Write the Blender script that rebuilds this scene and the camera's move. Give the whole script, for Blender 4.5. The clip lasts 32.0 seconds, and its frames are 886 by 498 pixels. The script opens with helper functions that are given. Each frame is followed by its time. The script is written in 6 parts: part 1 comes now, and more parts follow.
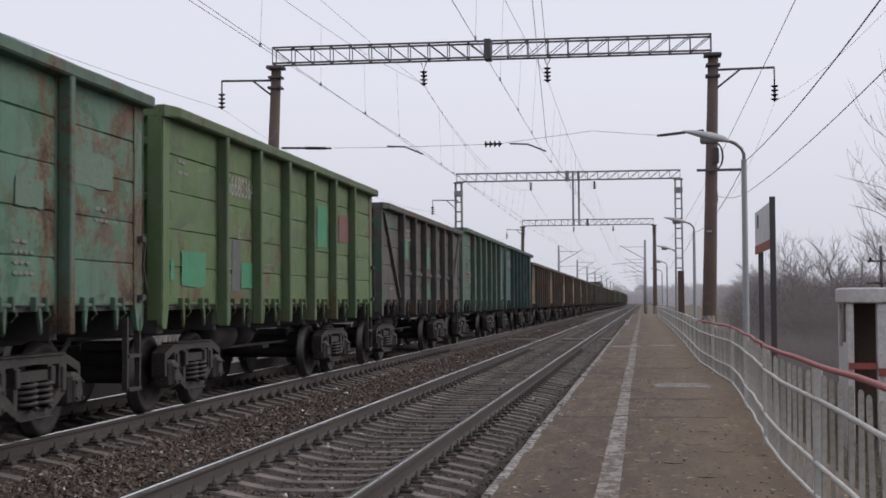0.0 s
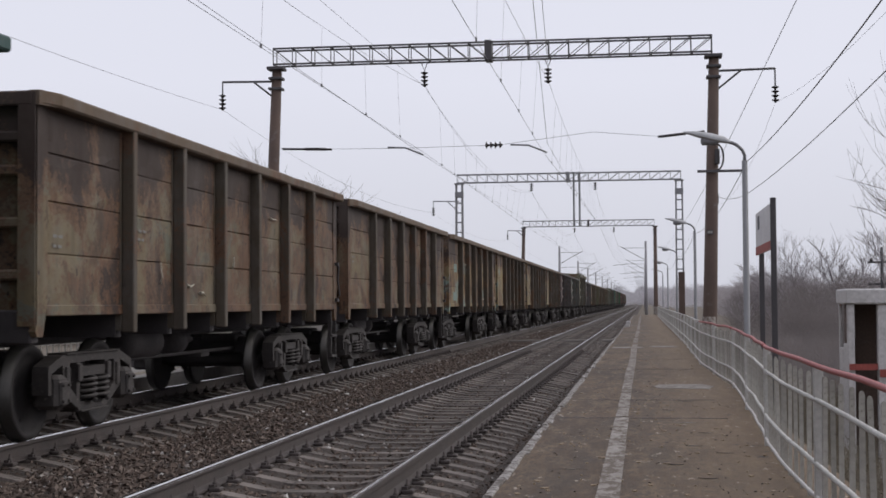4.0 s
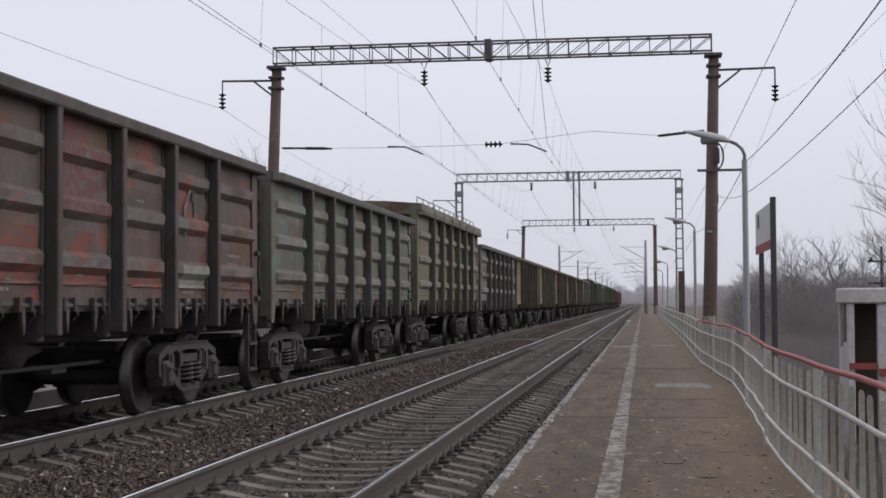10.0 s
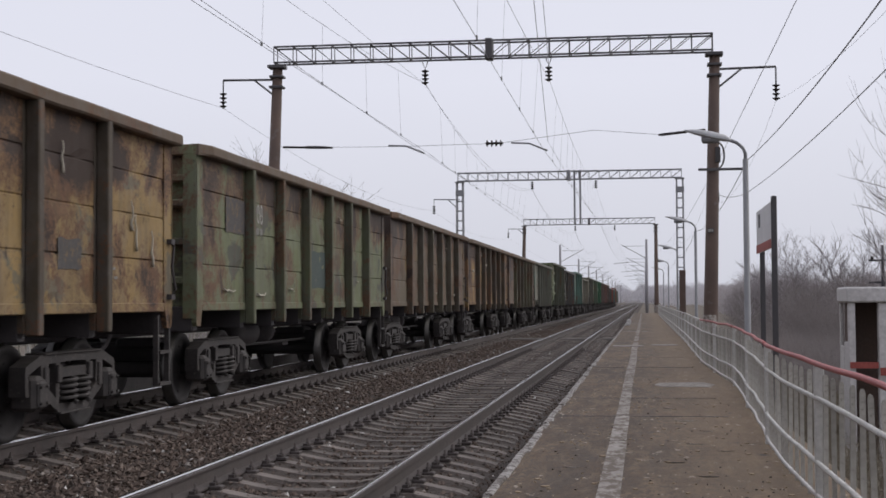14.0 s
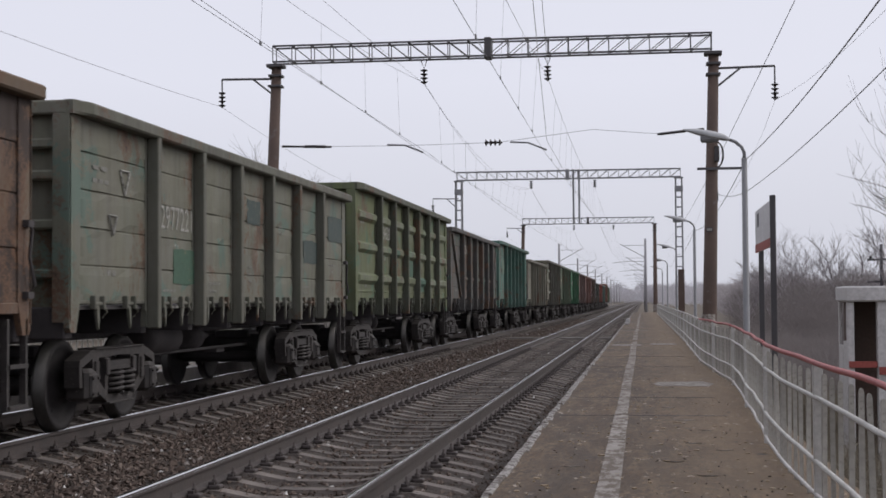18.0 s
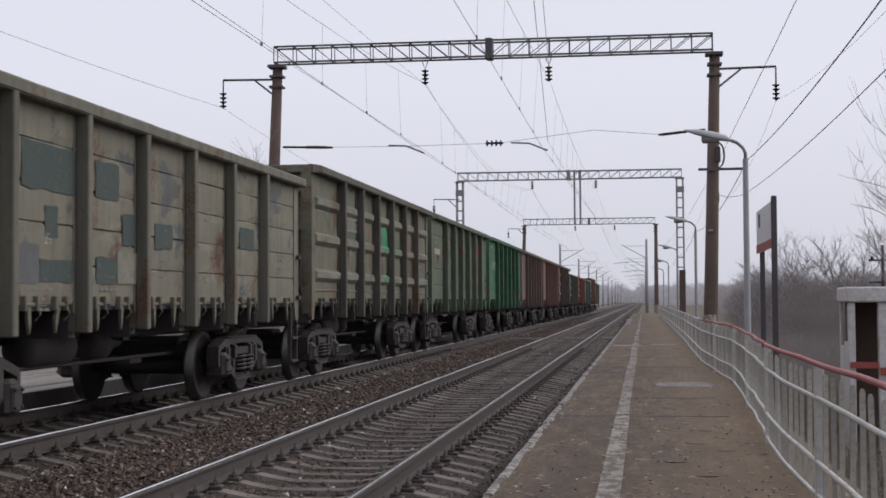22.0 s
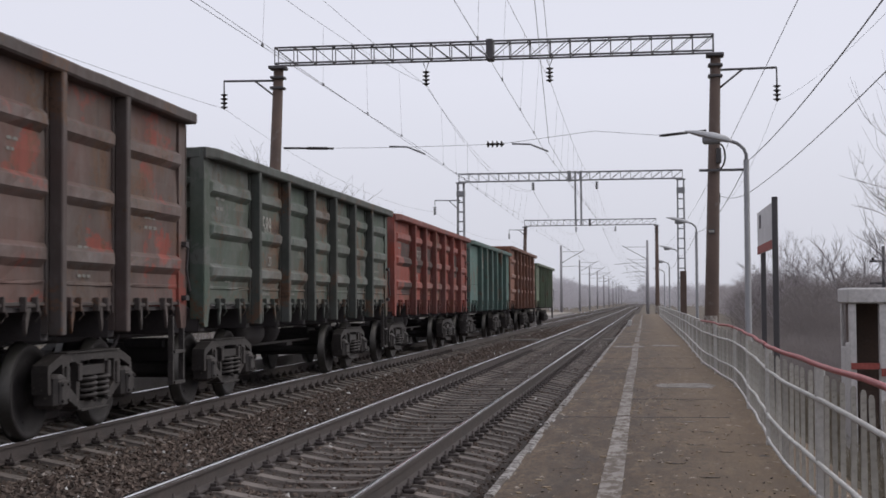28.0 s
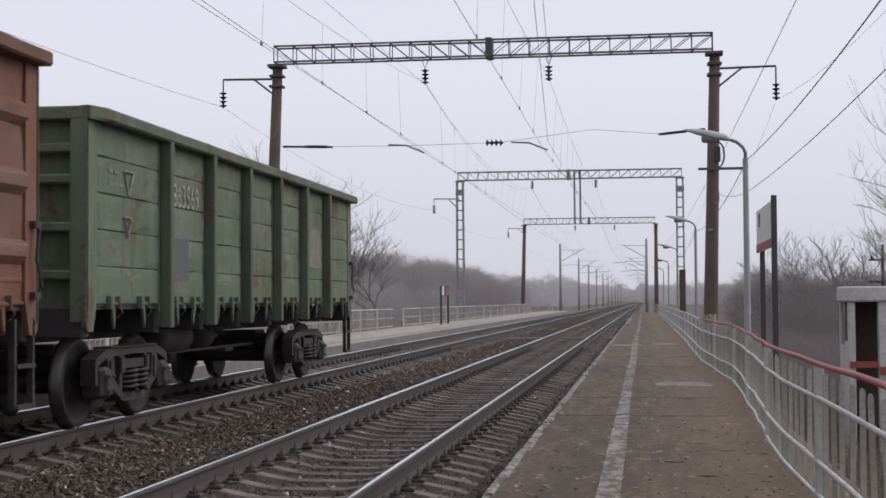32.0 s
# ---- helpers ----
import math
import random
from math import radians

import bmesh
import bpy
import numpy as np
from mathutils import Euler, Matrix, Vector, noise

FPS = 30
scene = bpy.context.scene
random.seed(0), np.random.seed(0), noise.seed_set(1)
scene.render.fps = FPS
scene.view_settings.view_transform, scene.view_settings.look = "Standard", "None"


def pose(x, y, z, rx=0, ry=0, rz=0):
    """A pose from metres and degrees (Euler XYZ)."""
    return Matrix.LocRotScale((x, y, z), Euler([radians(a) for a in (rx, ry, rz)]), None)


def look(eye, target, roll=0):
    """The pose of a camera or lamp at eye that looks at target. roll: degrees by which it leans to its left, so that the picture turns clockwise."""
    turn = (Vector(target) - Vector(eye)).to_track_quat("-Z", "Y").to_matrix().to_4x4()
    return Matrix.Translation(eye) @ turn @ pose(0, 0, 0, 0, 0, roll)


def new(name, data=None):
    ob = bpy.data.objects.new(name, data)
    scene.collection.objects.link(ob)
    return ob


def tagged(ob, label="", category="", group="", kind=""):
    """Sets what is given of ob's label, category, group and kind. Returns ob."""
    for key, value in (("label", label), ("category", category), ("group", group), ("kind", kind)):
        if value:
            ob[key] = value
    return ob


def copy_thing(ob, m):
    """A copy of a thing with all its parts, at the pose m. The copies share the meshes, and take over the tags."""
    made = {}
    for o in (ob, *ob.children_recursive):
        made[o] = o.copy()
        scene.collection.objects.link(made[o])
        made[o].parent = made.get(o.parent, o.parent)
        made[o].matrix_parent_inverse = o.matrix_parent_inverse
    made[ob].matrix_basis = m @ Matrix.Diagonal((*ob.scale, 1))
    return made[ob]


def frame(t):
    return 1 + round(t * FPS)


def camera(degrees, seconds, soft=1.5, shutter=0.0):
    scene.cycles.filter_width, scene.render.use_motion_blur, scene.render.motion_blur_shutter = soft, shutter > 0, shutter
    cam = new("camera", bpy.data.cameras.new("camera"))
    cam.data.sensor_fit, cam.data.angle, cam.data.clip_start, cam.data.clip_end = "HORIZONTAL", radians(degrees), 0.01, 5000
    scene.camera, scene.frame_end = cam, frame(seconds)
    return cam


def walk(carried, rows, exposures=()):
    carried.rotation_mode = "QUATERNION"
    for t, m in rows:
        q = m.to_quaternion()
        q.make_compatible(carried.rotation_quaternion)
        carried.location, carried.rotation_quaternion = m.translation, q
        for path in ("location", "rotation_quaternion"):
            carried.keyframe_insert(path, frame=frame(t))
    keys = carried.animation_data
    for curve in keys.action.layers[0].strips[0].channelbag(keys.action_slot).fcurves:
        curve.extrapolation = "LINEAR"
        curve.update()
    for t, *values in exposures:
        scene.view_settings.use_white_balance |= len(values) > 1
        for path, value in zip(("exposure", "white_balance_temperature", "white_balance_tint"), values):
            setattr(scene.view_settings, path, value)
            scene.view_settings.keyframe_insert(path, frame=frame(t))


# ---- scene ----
# ---------------------------------------------------------------- camera
cam = camera(34.09, 32.0, soft=1.65, shutter=0.08)
EYE_Z = 1.333
PATH = [(0.0, 7.875, 2.123),
        (0.5, 7.894, 2.145),
        (1.0, 7.897, 2.148),
        (1.5, 7.897, 2.154),
        (2.0, 7.897, 2.151),
        (2.5, 7.897, 2.151),
        (3.0, 7.897, 2.142),
        (3.5, 7.897, 2.151),
        (5.5, 7.931, 2.188),
        (6.0, 7.928, 2.167),
        (6.5, 7.912, 2.17),
        (7.0, 7.891, 2.167),
        (7.5, 7.863, 2.145),
        (8.0, 7.888, 2.17),
        (8.5, 7.897, 2.148),
        (9.0, 7.897, 2.164),
        (9.5, 7.897, 2.138),
        (10.0, 7.897, 2.132),
        (10.5, 7.897, 2.117),
        (11.0, 7.912, 2.129),
        (11.5, 7.931, 2.117),
        (12.0, 7.95, 2.12),
        (12.5, 7.922, 2.101),
        (13.0, 7.909, 2.101),
        (13.5, 7.931, 2.095),
        (14.0, 7.931, 2.095),
        (14.5, 7.931, 2.095),
        (16.5, 7.897, 2.098),
        (17.0, 7.897, 2.098),
        (17.5, 7.875, 2.092),
        (18.0, 7.888, 2.064),
        (18.5, 7.897, 2.095),
        (19.0, 7.897, 2.098),
        (19.5, 7.897, 2.123),
        (20.0, 7.912, 2.104),
        (20.5, 7.931, 2.101),
        (21.0, 7.931, 2.095),
        (21.5, 7.931, 2.098),
        (22.0, 7.931, 2.089),
        (22.5, 7.931, 2.098),
        (23.0, 7.931, 2.101),
        (23.5, 7.931, 2.098),
        (24.0, 7.931, 2.123),
        (24.5, 7.931, 2.132),
        (25.0, 7.9, 2.164),
        (25.5, 7.915, 2.167),
        (27.5, 7.931, 2.135),
        (28.0, 7.965, 2.129),
        (28.5, 7.965, 2.123),
        (29.0, 7.965, 2.132),
        (29.5, 7.965, 2.132),
        (30.0, 7.934, 2.117),
        (30.5, 7.931, 2.086),
        (31.0, 7.928, 2.067),
        (31.5, 7.922, 2.095),
        (32.0, 7.931, 2.07)]


def view(yaw, pitch):
    return pose(0, 0, EYE_Z, 90 + pitch, 0, yaw) @ pose(0, 0, 0, 0, 0, -0.374)


walk(cam, [(t, view(a, b)) for t, a, b in PATH])

# ---------------------------------------------------------------- light: even winter overcast
scene.view_settings.exposure = 0.0
world = bpy.data.worlds.new("overcast_sky")
scene.world = world
world.use_nodes = True
wn = world.node_tree
wn.nodes.clear()
w_out = wn.nodes.new("ShaderNodeOutputWorld")
w_bg = wn.nodes.new("ShaderNodeBackground")
w_sky = wn.nodes.new("ShaderNodeTexSky")
w_sky.sky_type, w_sky.sun_disc = "NISHITA", False
w_sky.sun_elevation, w_sky.sun_rotation = radians(37), radians(62)
w_sky.air_density, w_sky.dust_density, w_sky.ozone_density = 1.0, 6.0, 1.0
w_dim = wn.nodes.new("ShaderNodeVectorMath")
w_dim.operation = "SCALE"
w_dim.inputs["Scale"].default_value = 0.10
w_mix = wn.nodes.new("ShaderNodeMix")
w_mix.data_type = "RGBA"
w_mix.inputs["Factor"].default_value = 0.94
# the mist dims the overcast towards the horizon
w_co = wn.nodes.new("ShaderNodeTexCoord")
w_sep = wn.nodes.new("ShaderNodeSeparateXYZ")
w_up = wn.nodes.new("ShaderNodeMapRange")
w_up.inputs["From Min"].default_value, w_up.inputs["From Max"].default_value = 0.0, 0.15
w_tone = wn.nodes.new("ShaderNodeMix")
w_tone.data_type = "RGBA"
w_tone.inputs["A"].default_value, w_tone.inputs["B"].default_value = (0.665, 0.675, 0.755, 1), (0.79, 0.80, 0.905, 1)
wn.links.new(w_co.outputs["Generated"], w_sep.inputs[0])
wn.links.new(w_sep.outputs["Z"], w_up.inputs["Value"])
wn.links.new(w_up.outputs["Result"], w_tone.inputs["Factor"])
wn.links.new(w_tone.outputs["Result"], w_mix.inputs["B"])
wn.links.new(w_sky.outputs["Color"], w_dim.inputs[0])
wn.links.new(w_dim.outputs["Vector"], w_mix.inputs["A"])
wn.links.new(w_mix.outputs["Result"], w_bg.inputs["Color"])
wn.links.new(w_bg.outputs["Background"], w_out.inputs["Surface"])
w_bg.inputs["Strength"].default_value = 1.0
sun = new("sun", bpy.data.lights.new("sun", "SUN"))
sun.data.energy, sun.data.angle, sun.data.color = 1.3, radians(50), (1.0, 0.96, 0.91)
sun.matrix_world = look((30, 16, 26), (0, 0, 0))


# ---------------------------------------------------------------- materials
def nodes_of(name):
    m = bpy.data.materials.new(name)
    m.use_nodes = True
    nt = m.node_tree
    return m, nt, nt.nodes["Principled BSDF"]


def noise_node(nt, scale, detail=5.0, stretch=None, shift=0.0, rough=0.6, distort=0.0):
    co = nt.nodes.new("ShaderNodeTexCoord")
    mp = nt.nodes.new("ShaderNodeMapping")
    mp.inputs["Location"].default_value = (shift, shift * 0.7, shift * 0.3)
    if stretch:
        mp.inputs["Scale"].default_value = stretch
    n = nt.nodes.new("ShaderNodeTexNoise")
    n.inputs["Scale"].default_value = scale
    n.inputs["Detail"].default_value = detail
    n.inputs["Roughness"].default_value = rough
    n.inputs["Distortion"].default_value = distort
    nt.links.new(co.outputs["Object"], mp.inputs["Vector"])
    nt.links.new(mp.outputs["Vector"], n.inputs["Vector"])
    return n.outputs["Fac"]


def ramp(nt, fac, lo, hi):
    r = nt.nodes.new("ShaderNodeMapRange")
    r.inputs["From Min"].default_value, r.inputs["From Max"].default_value = lo, hi
    nt.links.new(fac, r.inputs["Value"])
    return r.outputs["Result"]


def mixed(nt, fac, a, b):
    m = nt.nodes.new("ShaderNodeMix")
    m.data_type = "RGBA"
    for sock, v in (("A", a), ("B", b)):
        if isinstance(v, tuple):
            m.inputs[sock].default_value = (*v, 1) if len(v) == 3 else v
        else:
            nt.links.new(v, m.inputs[sock])
    if isinstance(fac, float):
        m.inputs["Factor"].default_value = fac
    else:
        nt.links.new(fac, m.inputs["Factor"])
    return m.outputs["Result"]


def bump(nt, bsdf, fac, strength, distance=0.01):
    b = nt.nodes.new("ShaderNodeBump")
    b.inputs["Strength"].default_value, b.inputs["Distance"].default_value = strength, distance
    nt.links.new(fac, b.inputs["Height"])
    nt.links.new(b.outputs["Normal"], bsdf.inputs["Normal"])


def surface(name, c1, c2, scale=2.0, rough=0.8, metal=0.0, fine=25.0, relief=0.3, c3=None, spots=(0.6, 0.7), stretch=None, vary=0.0, distance=0.01):
    """A weathered surface: two tones in blotches, fine grain, and worn spots of a third tone."""
    m, nt, b = nodes_of(name)
    big = noise_node(nt, scale, 4, stretch)
    small = noise_node(nt, fine, 6, None, 3.1)
    col = mixed(nt, ramp(nt, big, 0.35, 0.65), c1, c2)
    col = mixed(nt, ramp(nt, small, 0.3, 0.8), col, tuple(0.6 * v for v in c1))
    if c3:
        col = mixed(nt, ramp(nt, noise_node(nt, scale * 3.3, 8, stretch, 9.0, 0.7), *spots), col, c3)
    if vary:
        oi = nt.nodes.new("ShaderNodeObjectInfo")
        hs = nt.nodes.new("ShaderNodeHueSaturation")
        nt.links.new(col, hs.inputs["Color"])
        mr = nt.nodes.new("ShaderNodeMapRange")
        mr.inputs["To Min"].default_value, mr.inputs["To Max"].default_value = 1 - vary, 1 + vary
        nt.links.new(oi.outputs["Random"], mr.inputs["Value"])
        nt.links.new(mr.outputs["Result"], hs.inputs["Value"])
        hs.inputs["Fac"].default_value = 1.0
        col = hs.outputs["Color"]
    nt.links.new(col, b.inputs["Base Color"])
    b.inputs["Roughness"].default_value, b.inputs["Metallic"].default_value = rough, metal
    if relief:
        bump(nt, b, small, relief, distance)
    return m


def fine_twigs(name, c1, c2, scale):
    """Masses of thin twigs: half the light passes on through them, softening their contrast."""
    m, nt, b = nodes_of(name)
    col = mixed(nt, ramp(nt, noise_node(nt, scale, 4), 0.35, 0.65), c1, c2)
    nt.links.new(col, b.inputs["Base Color"])
    b.inputs["Roughness"].default_value = 0.95
    tr, mx = nt.nodes.new("ShaderNodeBsdfTranslucent"), nt.nodes.new("ShaderNodeMixShader")
    nt.links.new(col, tr.inputs["Color"])
    nt.links.new(b.outputs["BSDF"], mx.inputs[1])
    nt.links.new(tr.outputs["BSDF"], mx.inputs[2])
    nt.links.new(mx.outputs["Shader"], nt.nodes["Material Output"].inputs["Surface"])
    return m


def plain(name, c, rough=0.7, metal=0.0):
    return surface(name, c, tuple(0.82 * v for v in c), 1.5, rough, metal, 30, 0.08)


def math_node(nt, op, a, b):
    m = nt.nodes.new("ShaderNodeMath")
    m.operation = op
    for i, v in enumerate((a, b)):
        if isinstance(v, (int, float)):
            m.inputs[i].default_value = v
        else:
            nt.links.new(v, m.inputs[i])
    return m.outputs[0]


def wagon_paint(name, base, base2, seed, rust=0.5, dusty=0.4, streaks=0.4, rust_a=(0.030, 0.020, 0.017), rust_b=(0.115, 0.058, 0.032), dust=(0.17, 0.15, 0.135), scrap=None, high=0.0, crest=0.0):
    """Old wagon paint: two faded tones, older coats in ragged patches, rust with a red-brown rim and a dark core, chips, run-down streaks and dust.
    rust: 0 clean to 1 mostly rust; high: burnt-off paint along the upper sheets; crest: wear on the crests of pressed swellings."""
    m, nt, b = nodes_of(name)
    big = noise_node(nt, 0.7, 3, None, seed)
    mid = noise_node(nt, 1.7, 10, None, seed + 5, 0.66, 0.5)
    fine = noise_node(nt, 9, 8, None, seed + 9, 0.72)
    runs = noise_node(nt, 6.0, 6, (1, 1, 0.07), seed + 2)
    speck = noise_node(nt, 24, 7, None, seed + 17, 0.8)
    co = nt.nodes.new("ShaderNodeTexCoord")
    sep = nt.nodes.new("ShaderNodeSeparateXYZ")
    nt.links.new(co.outputs["Object"], sep.inputs[0])
    base, base2 = tuple(1.2 * v for v in base), tuple(1.2 * v for v in base2)
    col = mixed(nt, ramp(nt, big, 0.38, 0.62), base, base2)
    col = mixed(nt, math_node(nt, "MULTIPLY", ramp(nt, fine, 0.35, 0.7), 0.4), col, tuple(0.6 * v for v in base))
    col = mixed(nt, math_node(nt, "MULTIPLY", ramp(nt, noise_node(nt, 3.1, 8, (1, 1, 0.6), seed + 51, 0.7), 0.45, 0.7), 0.45), col, tuple(0.35 * v + 0.12 for v in base))
    if scrap:
        ragged = math_node(nt, "ADD", math_node(nt, "MULTIPLY", noise_node(nt, 1.1, 6, (1, 1, 1.5), seed + 21, 0.6, 0.4), 0.82), math_node(nt, "MULTIPLY", speck, 0.18))
        col = mixed(nt, math_node(nt, "MULTIPLY", ramp(nt, ragged, 0.555, 0.575), 0.85), col, scrap)
    rusty = mixed(nt, ramp(nt, fine, 0.36, 0.64), rust_a, rust_b)
    rusty = mixed(nt, ramp(nt, noise_node(nt, 1.6, 8, None, seed + 31, 0.7), 0.47, 0.58), rusty, tuple(1.35 * v for v in rust_b))
    level = math_node(nt, "ADD", math_node(nt, "MULTIPLY", big, 0.3), math_node(nt, "MULTIPLY", mid, 0.45))
    level = math_node(nt, "ADD", level, math_node(nt, "MULTIPLY", speck, 0.25))
    edge = 0.615 - 0.14 * rust
    col = mixed(nt, math_node(nt, "MULTIPLY", ramp(nt, level, edge - 0.015, edge + 0.02), 0.8), col, rusty)
    dark = math_node(nt, "ADD", math_node(nt, "MULTIPLY", noise_node(nt, 0.9, 9, (1, 1, 0.8), seed + 60, 0.68, 0.6), 0.7), math_node(nt, "MULTIPLY", speck, 0.3))
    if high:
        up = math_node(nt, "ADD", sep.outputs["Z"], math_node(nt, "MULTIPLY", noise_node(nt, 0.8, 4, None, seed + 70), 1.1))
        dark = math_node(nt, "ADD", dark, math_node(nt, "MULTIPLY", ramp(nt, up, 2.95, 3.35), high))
    lo = 0.63 - 0.125 * rust
    col = mixed(nt, math_node(nt, "MULTIPLY", ramp(nt, dark, lo - 0.055, lo - 0.02), 0.85), col, tuple(1.1 * v for v in rust_b))
    col = mixed(nt, math_node(nt, "MULTIPLY", ramp(nt, dark, lo, lo + 0.03), 0.92), col, rust_a)
    chips = ramp(nt, noise_node(nt, 7, 9, (1, 1, 0.5), seed + 40, 0.75), 0.66 - 0.08 * rust, 0.69 - 0.08 * rust)
    col = mixed(nt, math_node(nt, "MULTIPLY", chips, min(1.0, 0.25 + rust)), col, rust_a)
    if crest:
        worn = ramp(nt, math_node(nt, "ADD", math_node(nt, "ABSOLUTE", sep.outputs["X"], 0.0), math_node(nt, "MULTIPLY", fine, 0.03)), 1.478, 1.503)
        worn = math_node(nt, "MULTIPLY", worn, ramp(nt, noise_node(nt, 2.4, 7, (1, 0.6, 1), seed + 80, 0.7), 0.40, 0.58))
        col = mixed(nt, math_node(nt, "MULTIPLY", worn, crest), col, tuple(0.35 * v + 0.18 for v in base))
    col = mixed(nt, math_node(nt, "MULTIPLY", ramp(nt, runs, 0.45, 0.72), streaks * 0.8), col, (0.04, 0.032, 0.028))
    col = mixed(nt, math_node(nt, "MULTIPLY", ramp(nt, noise_node(nt, 1.3, 8, (1, 1, 0.5), seed + 14, 0.7), 0.35, 0.7), dusty), col, dust)
    nt.links.new(col, b.inputs["Base Color"])
    b.inputs["Roughness"].default_value = 0.7
    b.inputs["Specular IOR Level"].default_value = 0.25
    bump(nt, b, mid, 0.3, 0.012)
    return m


def asphalt():
    """Old asphalt: brown blotches, grit, trodden dust and pale chips."""
    m, nt, b = nodes_of("worn_asphalt")
    col = mixed(nt, ramp(nt, noise_node(nt, 0.5, 5, (1, 0.5, 1)), 0.38, 0.62), (0.104, 0.062, 0.032), (0.048, 0.029, 0.016))
    col = mixed(nt, math_node(nt, "MULTIPLY", ramp(nt, noise_node(nt, 5, 9, (1, 0.22, 1), 2.0, 0.75), 0.44, 0.60), 0.75), col, (0.155, 0.106, 0.064))
    col = mixed(nt, math_node(nt, "MULTIPLY", ramp(nt, noise_node(nt, 1.7, 8, (1, 0.16, 1), 31.0, 0.72, 0.6), 0.50, 0.60), 0.6), col, (0.040, 0.028, 0.020))
    grit = noise_node(nt, 26, 8, (1, 0.3, 1), 4.0, 0.8)
    col = mixed(nt, math_node(nt, "MULTIPLY", ramp(nt, grit, 0.46, 0.60), 0.85), col, (0.030, 0.021, 0.015))
    # dry dust trodden over the walked side
    co = nt.nodes.new("ShaderNodeTexCoord")
    sep = nt.nodes.new("ShaderNodeSeparateXYZ")
    nt.links.new(co.outputs["Object"], sep.inputs[0])
    side = math_node(nt, "ADD", sep.outputs["X"], math_node(nt, "MULTIPLY", noise_node(nt, 1.2, 6, (1, 0.3, 1), 21.0, 0.7), 0.8))
    col = mixed(nt, math_node(nt, "MULTIPLY", ramp(nt, side, 0.25, 1.1), 0.36), col, (0.215, 0.150, 0.090))
    col = mixed(nt, ramp(nt, noise_node(nt, 11, 6, (1, 0.35, 1), 7.0, 0.7), 0.63, 0.665), col, (0.34, 0.29, 0.24))
    col = mixed(nt, ramp(nt, noise_node(nt, 2.6, 10, (1, 0.4, 1), 12.0, 0.75), 0.60, 0.66), col, (0.044, 0.034, 0.028))
    nt.links.new(col, b.inputs["Base Color"])
    b.inputs["Roughness"].default_value = 0.85
    bump(nt, b, grit, 0.7, 0.012)
    return m


STEEL_DARK = surface("grimy_running_gear", (0.060, 0.051, 0.052), (0.040, 0.035, 0.036), 3, 0.75, 0.0, 20, 0.3, (0.06, 0.045, 0.035), (0.62, 0.75))
GEAR = surface("dusty_cast_steel", (0.052, 0.043, 0.040), (0.024, 0.021, 0.020), 5, 0.7, 0.0, 30, 0.3, (0.15, 0.13, 0.12), (0.58, 0.70))
WHEEL = surface("wheel_steel", (0.032, 0.027, 0.027), (0.021, 0.018, 0.018), 6, 0.8, 0.0, 40, 0.2)
TREAD = plain("worn_tyre_steel", (0.11, 0.105, 0.10), 0.5, 1.0)
RAIL_SIDE = surface("rusty_rail", (0.080, 0.062, 0.057), (0.056, 0.047, 0.044), 3, 0.8, 0.0, 30, 0.3)


def polished_steel():
    """Bright running band: smooth metal with dull smears drawn out along the rail."""
    m, nt, b = nodes_of("bright_rail_head")
    smear = noise_node(nt, 9, 4, (1, 0.02, 1), 1.0)
    nt.links.new(mixed(nt, ramp(nt, smear, 0.4, 0.65), (0.88, 0.87, 0.88), (0.70, 0.68, 0.68)), b.inputs["Base Color"])
    b.inputs["Metallic"].default_value, b.inputs["Roughness"].default_value = 1.0, 0.14
    return m


RAIL_TOP = polished_steel()
CONCRETE = surface("weathered_concrete", (0.27, 0.25, 0.24), (0.20, 0.185, 0.175), 2, 0.9, 0, 35, 0.4, (0.12, 0.11, 0.10), (0.58, 0.72), vary=0.15)
SLEEPER = surface("dirty_sleeper_concrete", (0.185, 0.157, 0.140), (0.095, 0.079, 0.070), 3, 0.92, 0, 40, 0.5, (0.050, 0.041, 0.036), (0.50, 0.64), vary=0.3)
BALLAST = surface("brown_ballast", (0.062, 0.046, 0.037), (0.040, 0.030, 0.025), 0.5, 0.95, 0, 16, 1.0, (0.19, 0.16, 0.145), (0.62, 0.7), distance=0.05)
EARTH = surface("winter_earth", (0.14, 0.112, 0.082), (0.10, 0.083, 0.064), 0.15, 0.95, 0, 6, 0.6, (0.19, 0.165, 0.13), (0.55, 0.7), distance=0.05)
ASPHALT = asphalt()
EDGE_PAINT = surface("flaking_edge_paint", (0.40, 0.38, 0.36), (0.30, 0.28, 0.265), 4, 0.85, 0, 40, 0.4, (0.075, 0.06, 0.05), (0.47, 0.53))
WHITE_WORN = surface("worn_white_paint", (0.33, 0.30, 0.272), (0.215, 0.192, 0.17), 3, 0.85, 0, 22, 0.3, (0.10, 0.076, 0.058), (0.45, 0.55), stretch=(1, 0.4, 1))
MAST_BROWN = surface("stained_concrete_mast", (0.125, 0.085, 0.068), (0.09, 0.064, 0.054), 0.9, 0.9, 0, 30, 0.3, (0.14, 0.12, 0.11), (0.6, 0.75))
# far masts: distance haze is mixed into the concrete tone
MAST_FAR = surface("hazed_far_mast", (0.38, 0.37, 0.385), (0.32, 0.31, 0.325), 1.0, 0.9, 0, 20, 0.2)
GANTRY_DARK = surface("dark_gantry_steel", (0.10, 0.095, 0.10), (0.07, 0.066, 0.07), 2, 0.7, 0, 30, 0.2)
GANTRY_PALE = surface("grey_gantry_steel", (0.30, 0.30, 0.315), (0.24, 0.24, 0.25), 2, 0.7, 0, 30, 0.2)
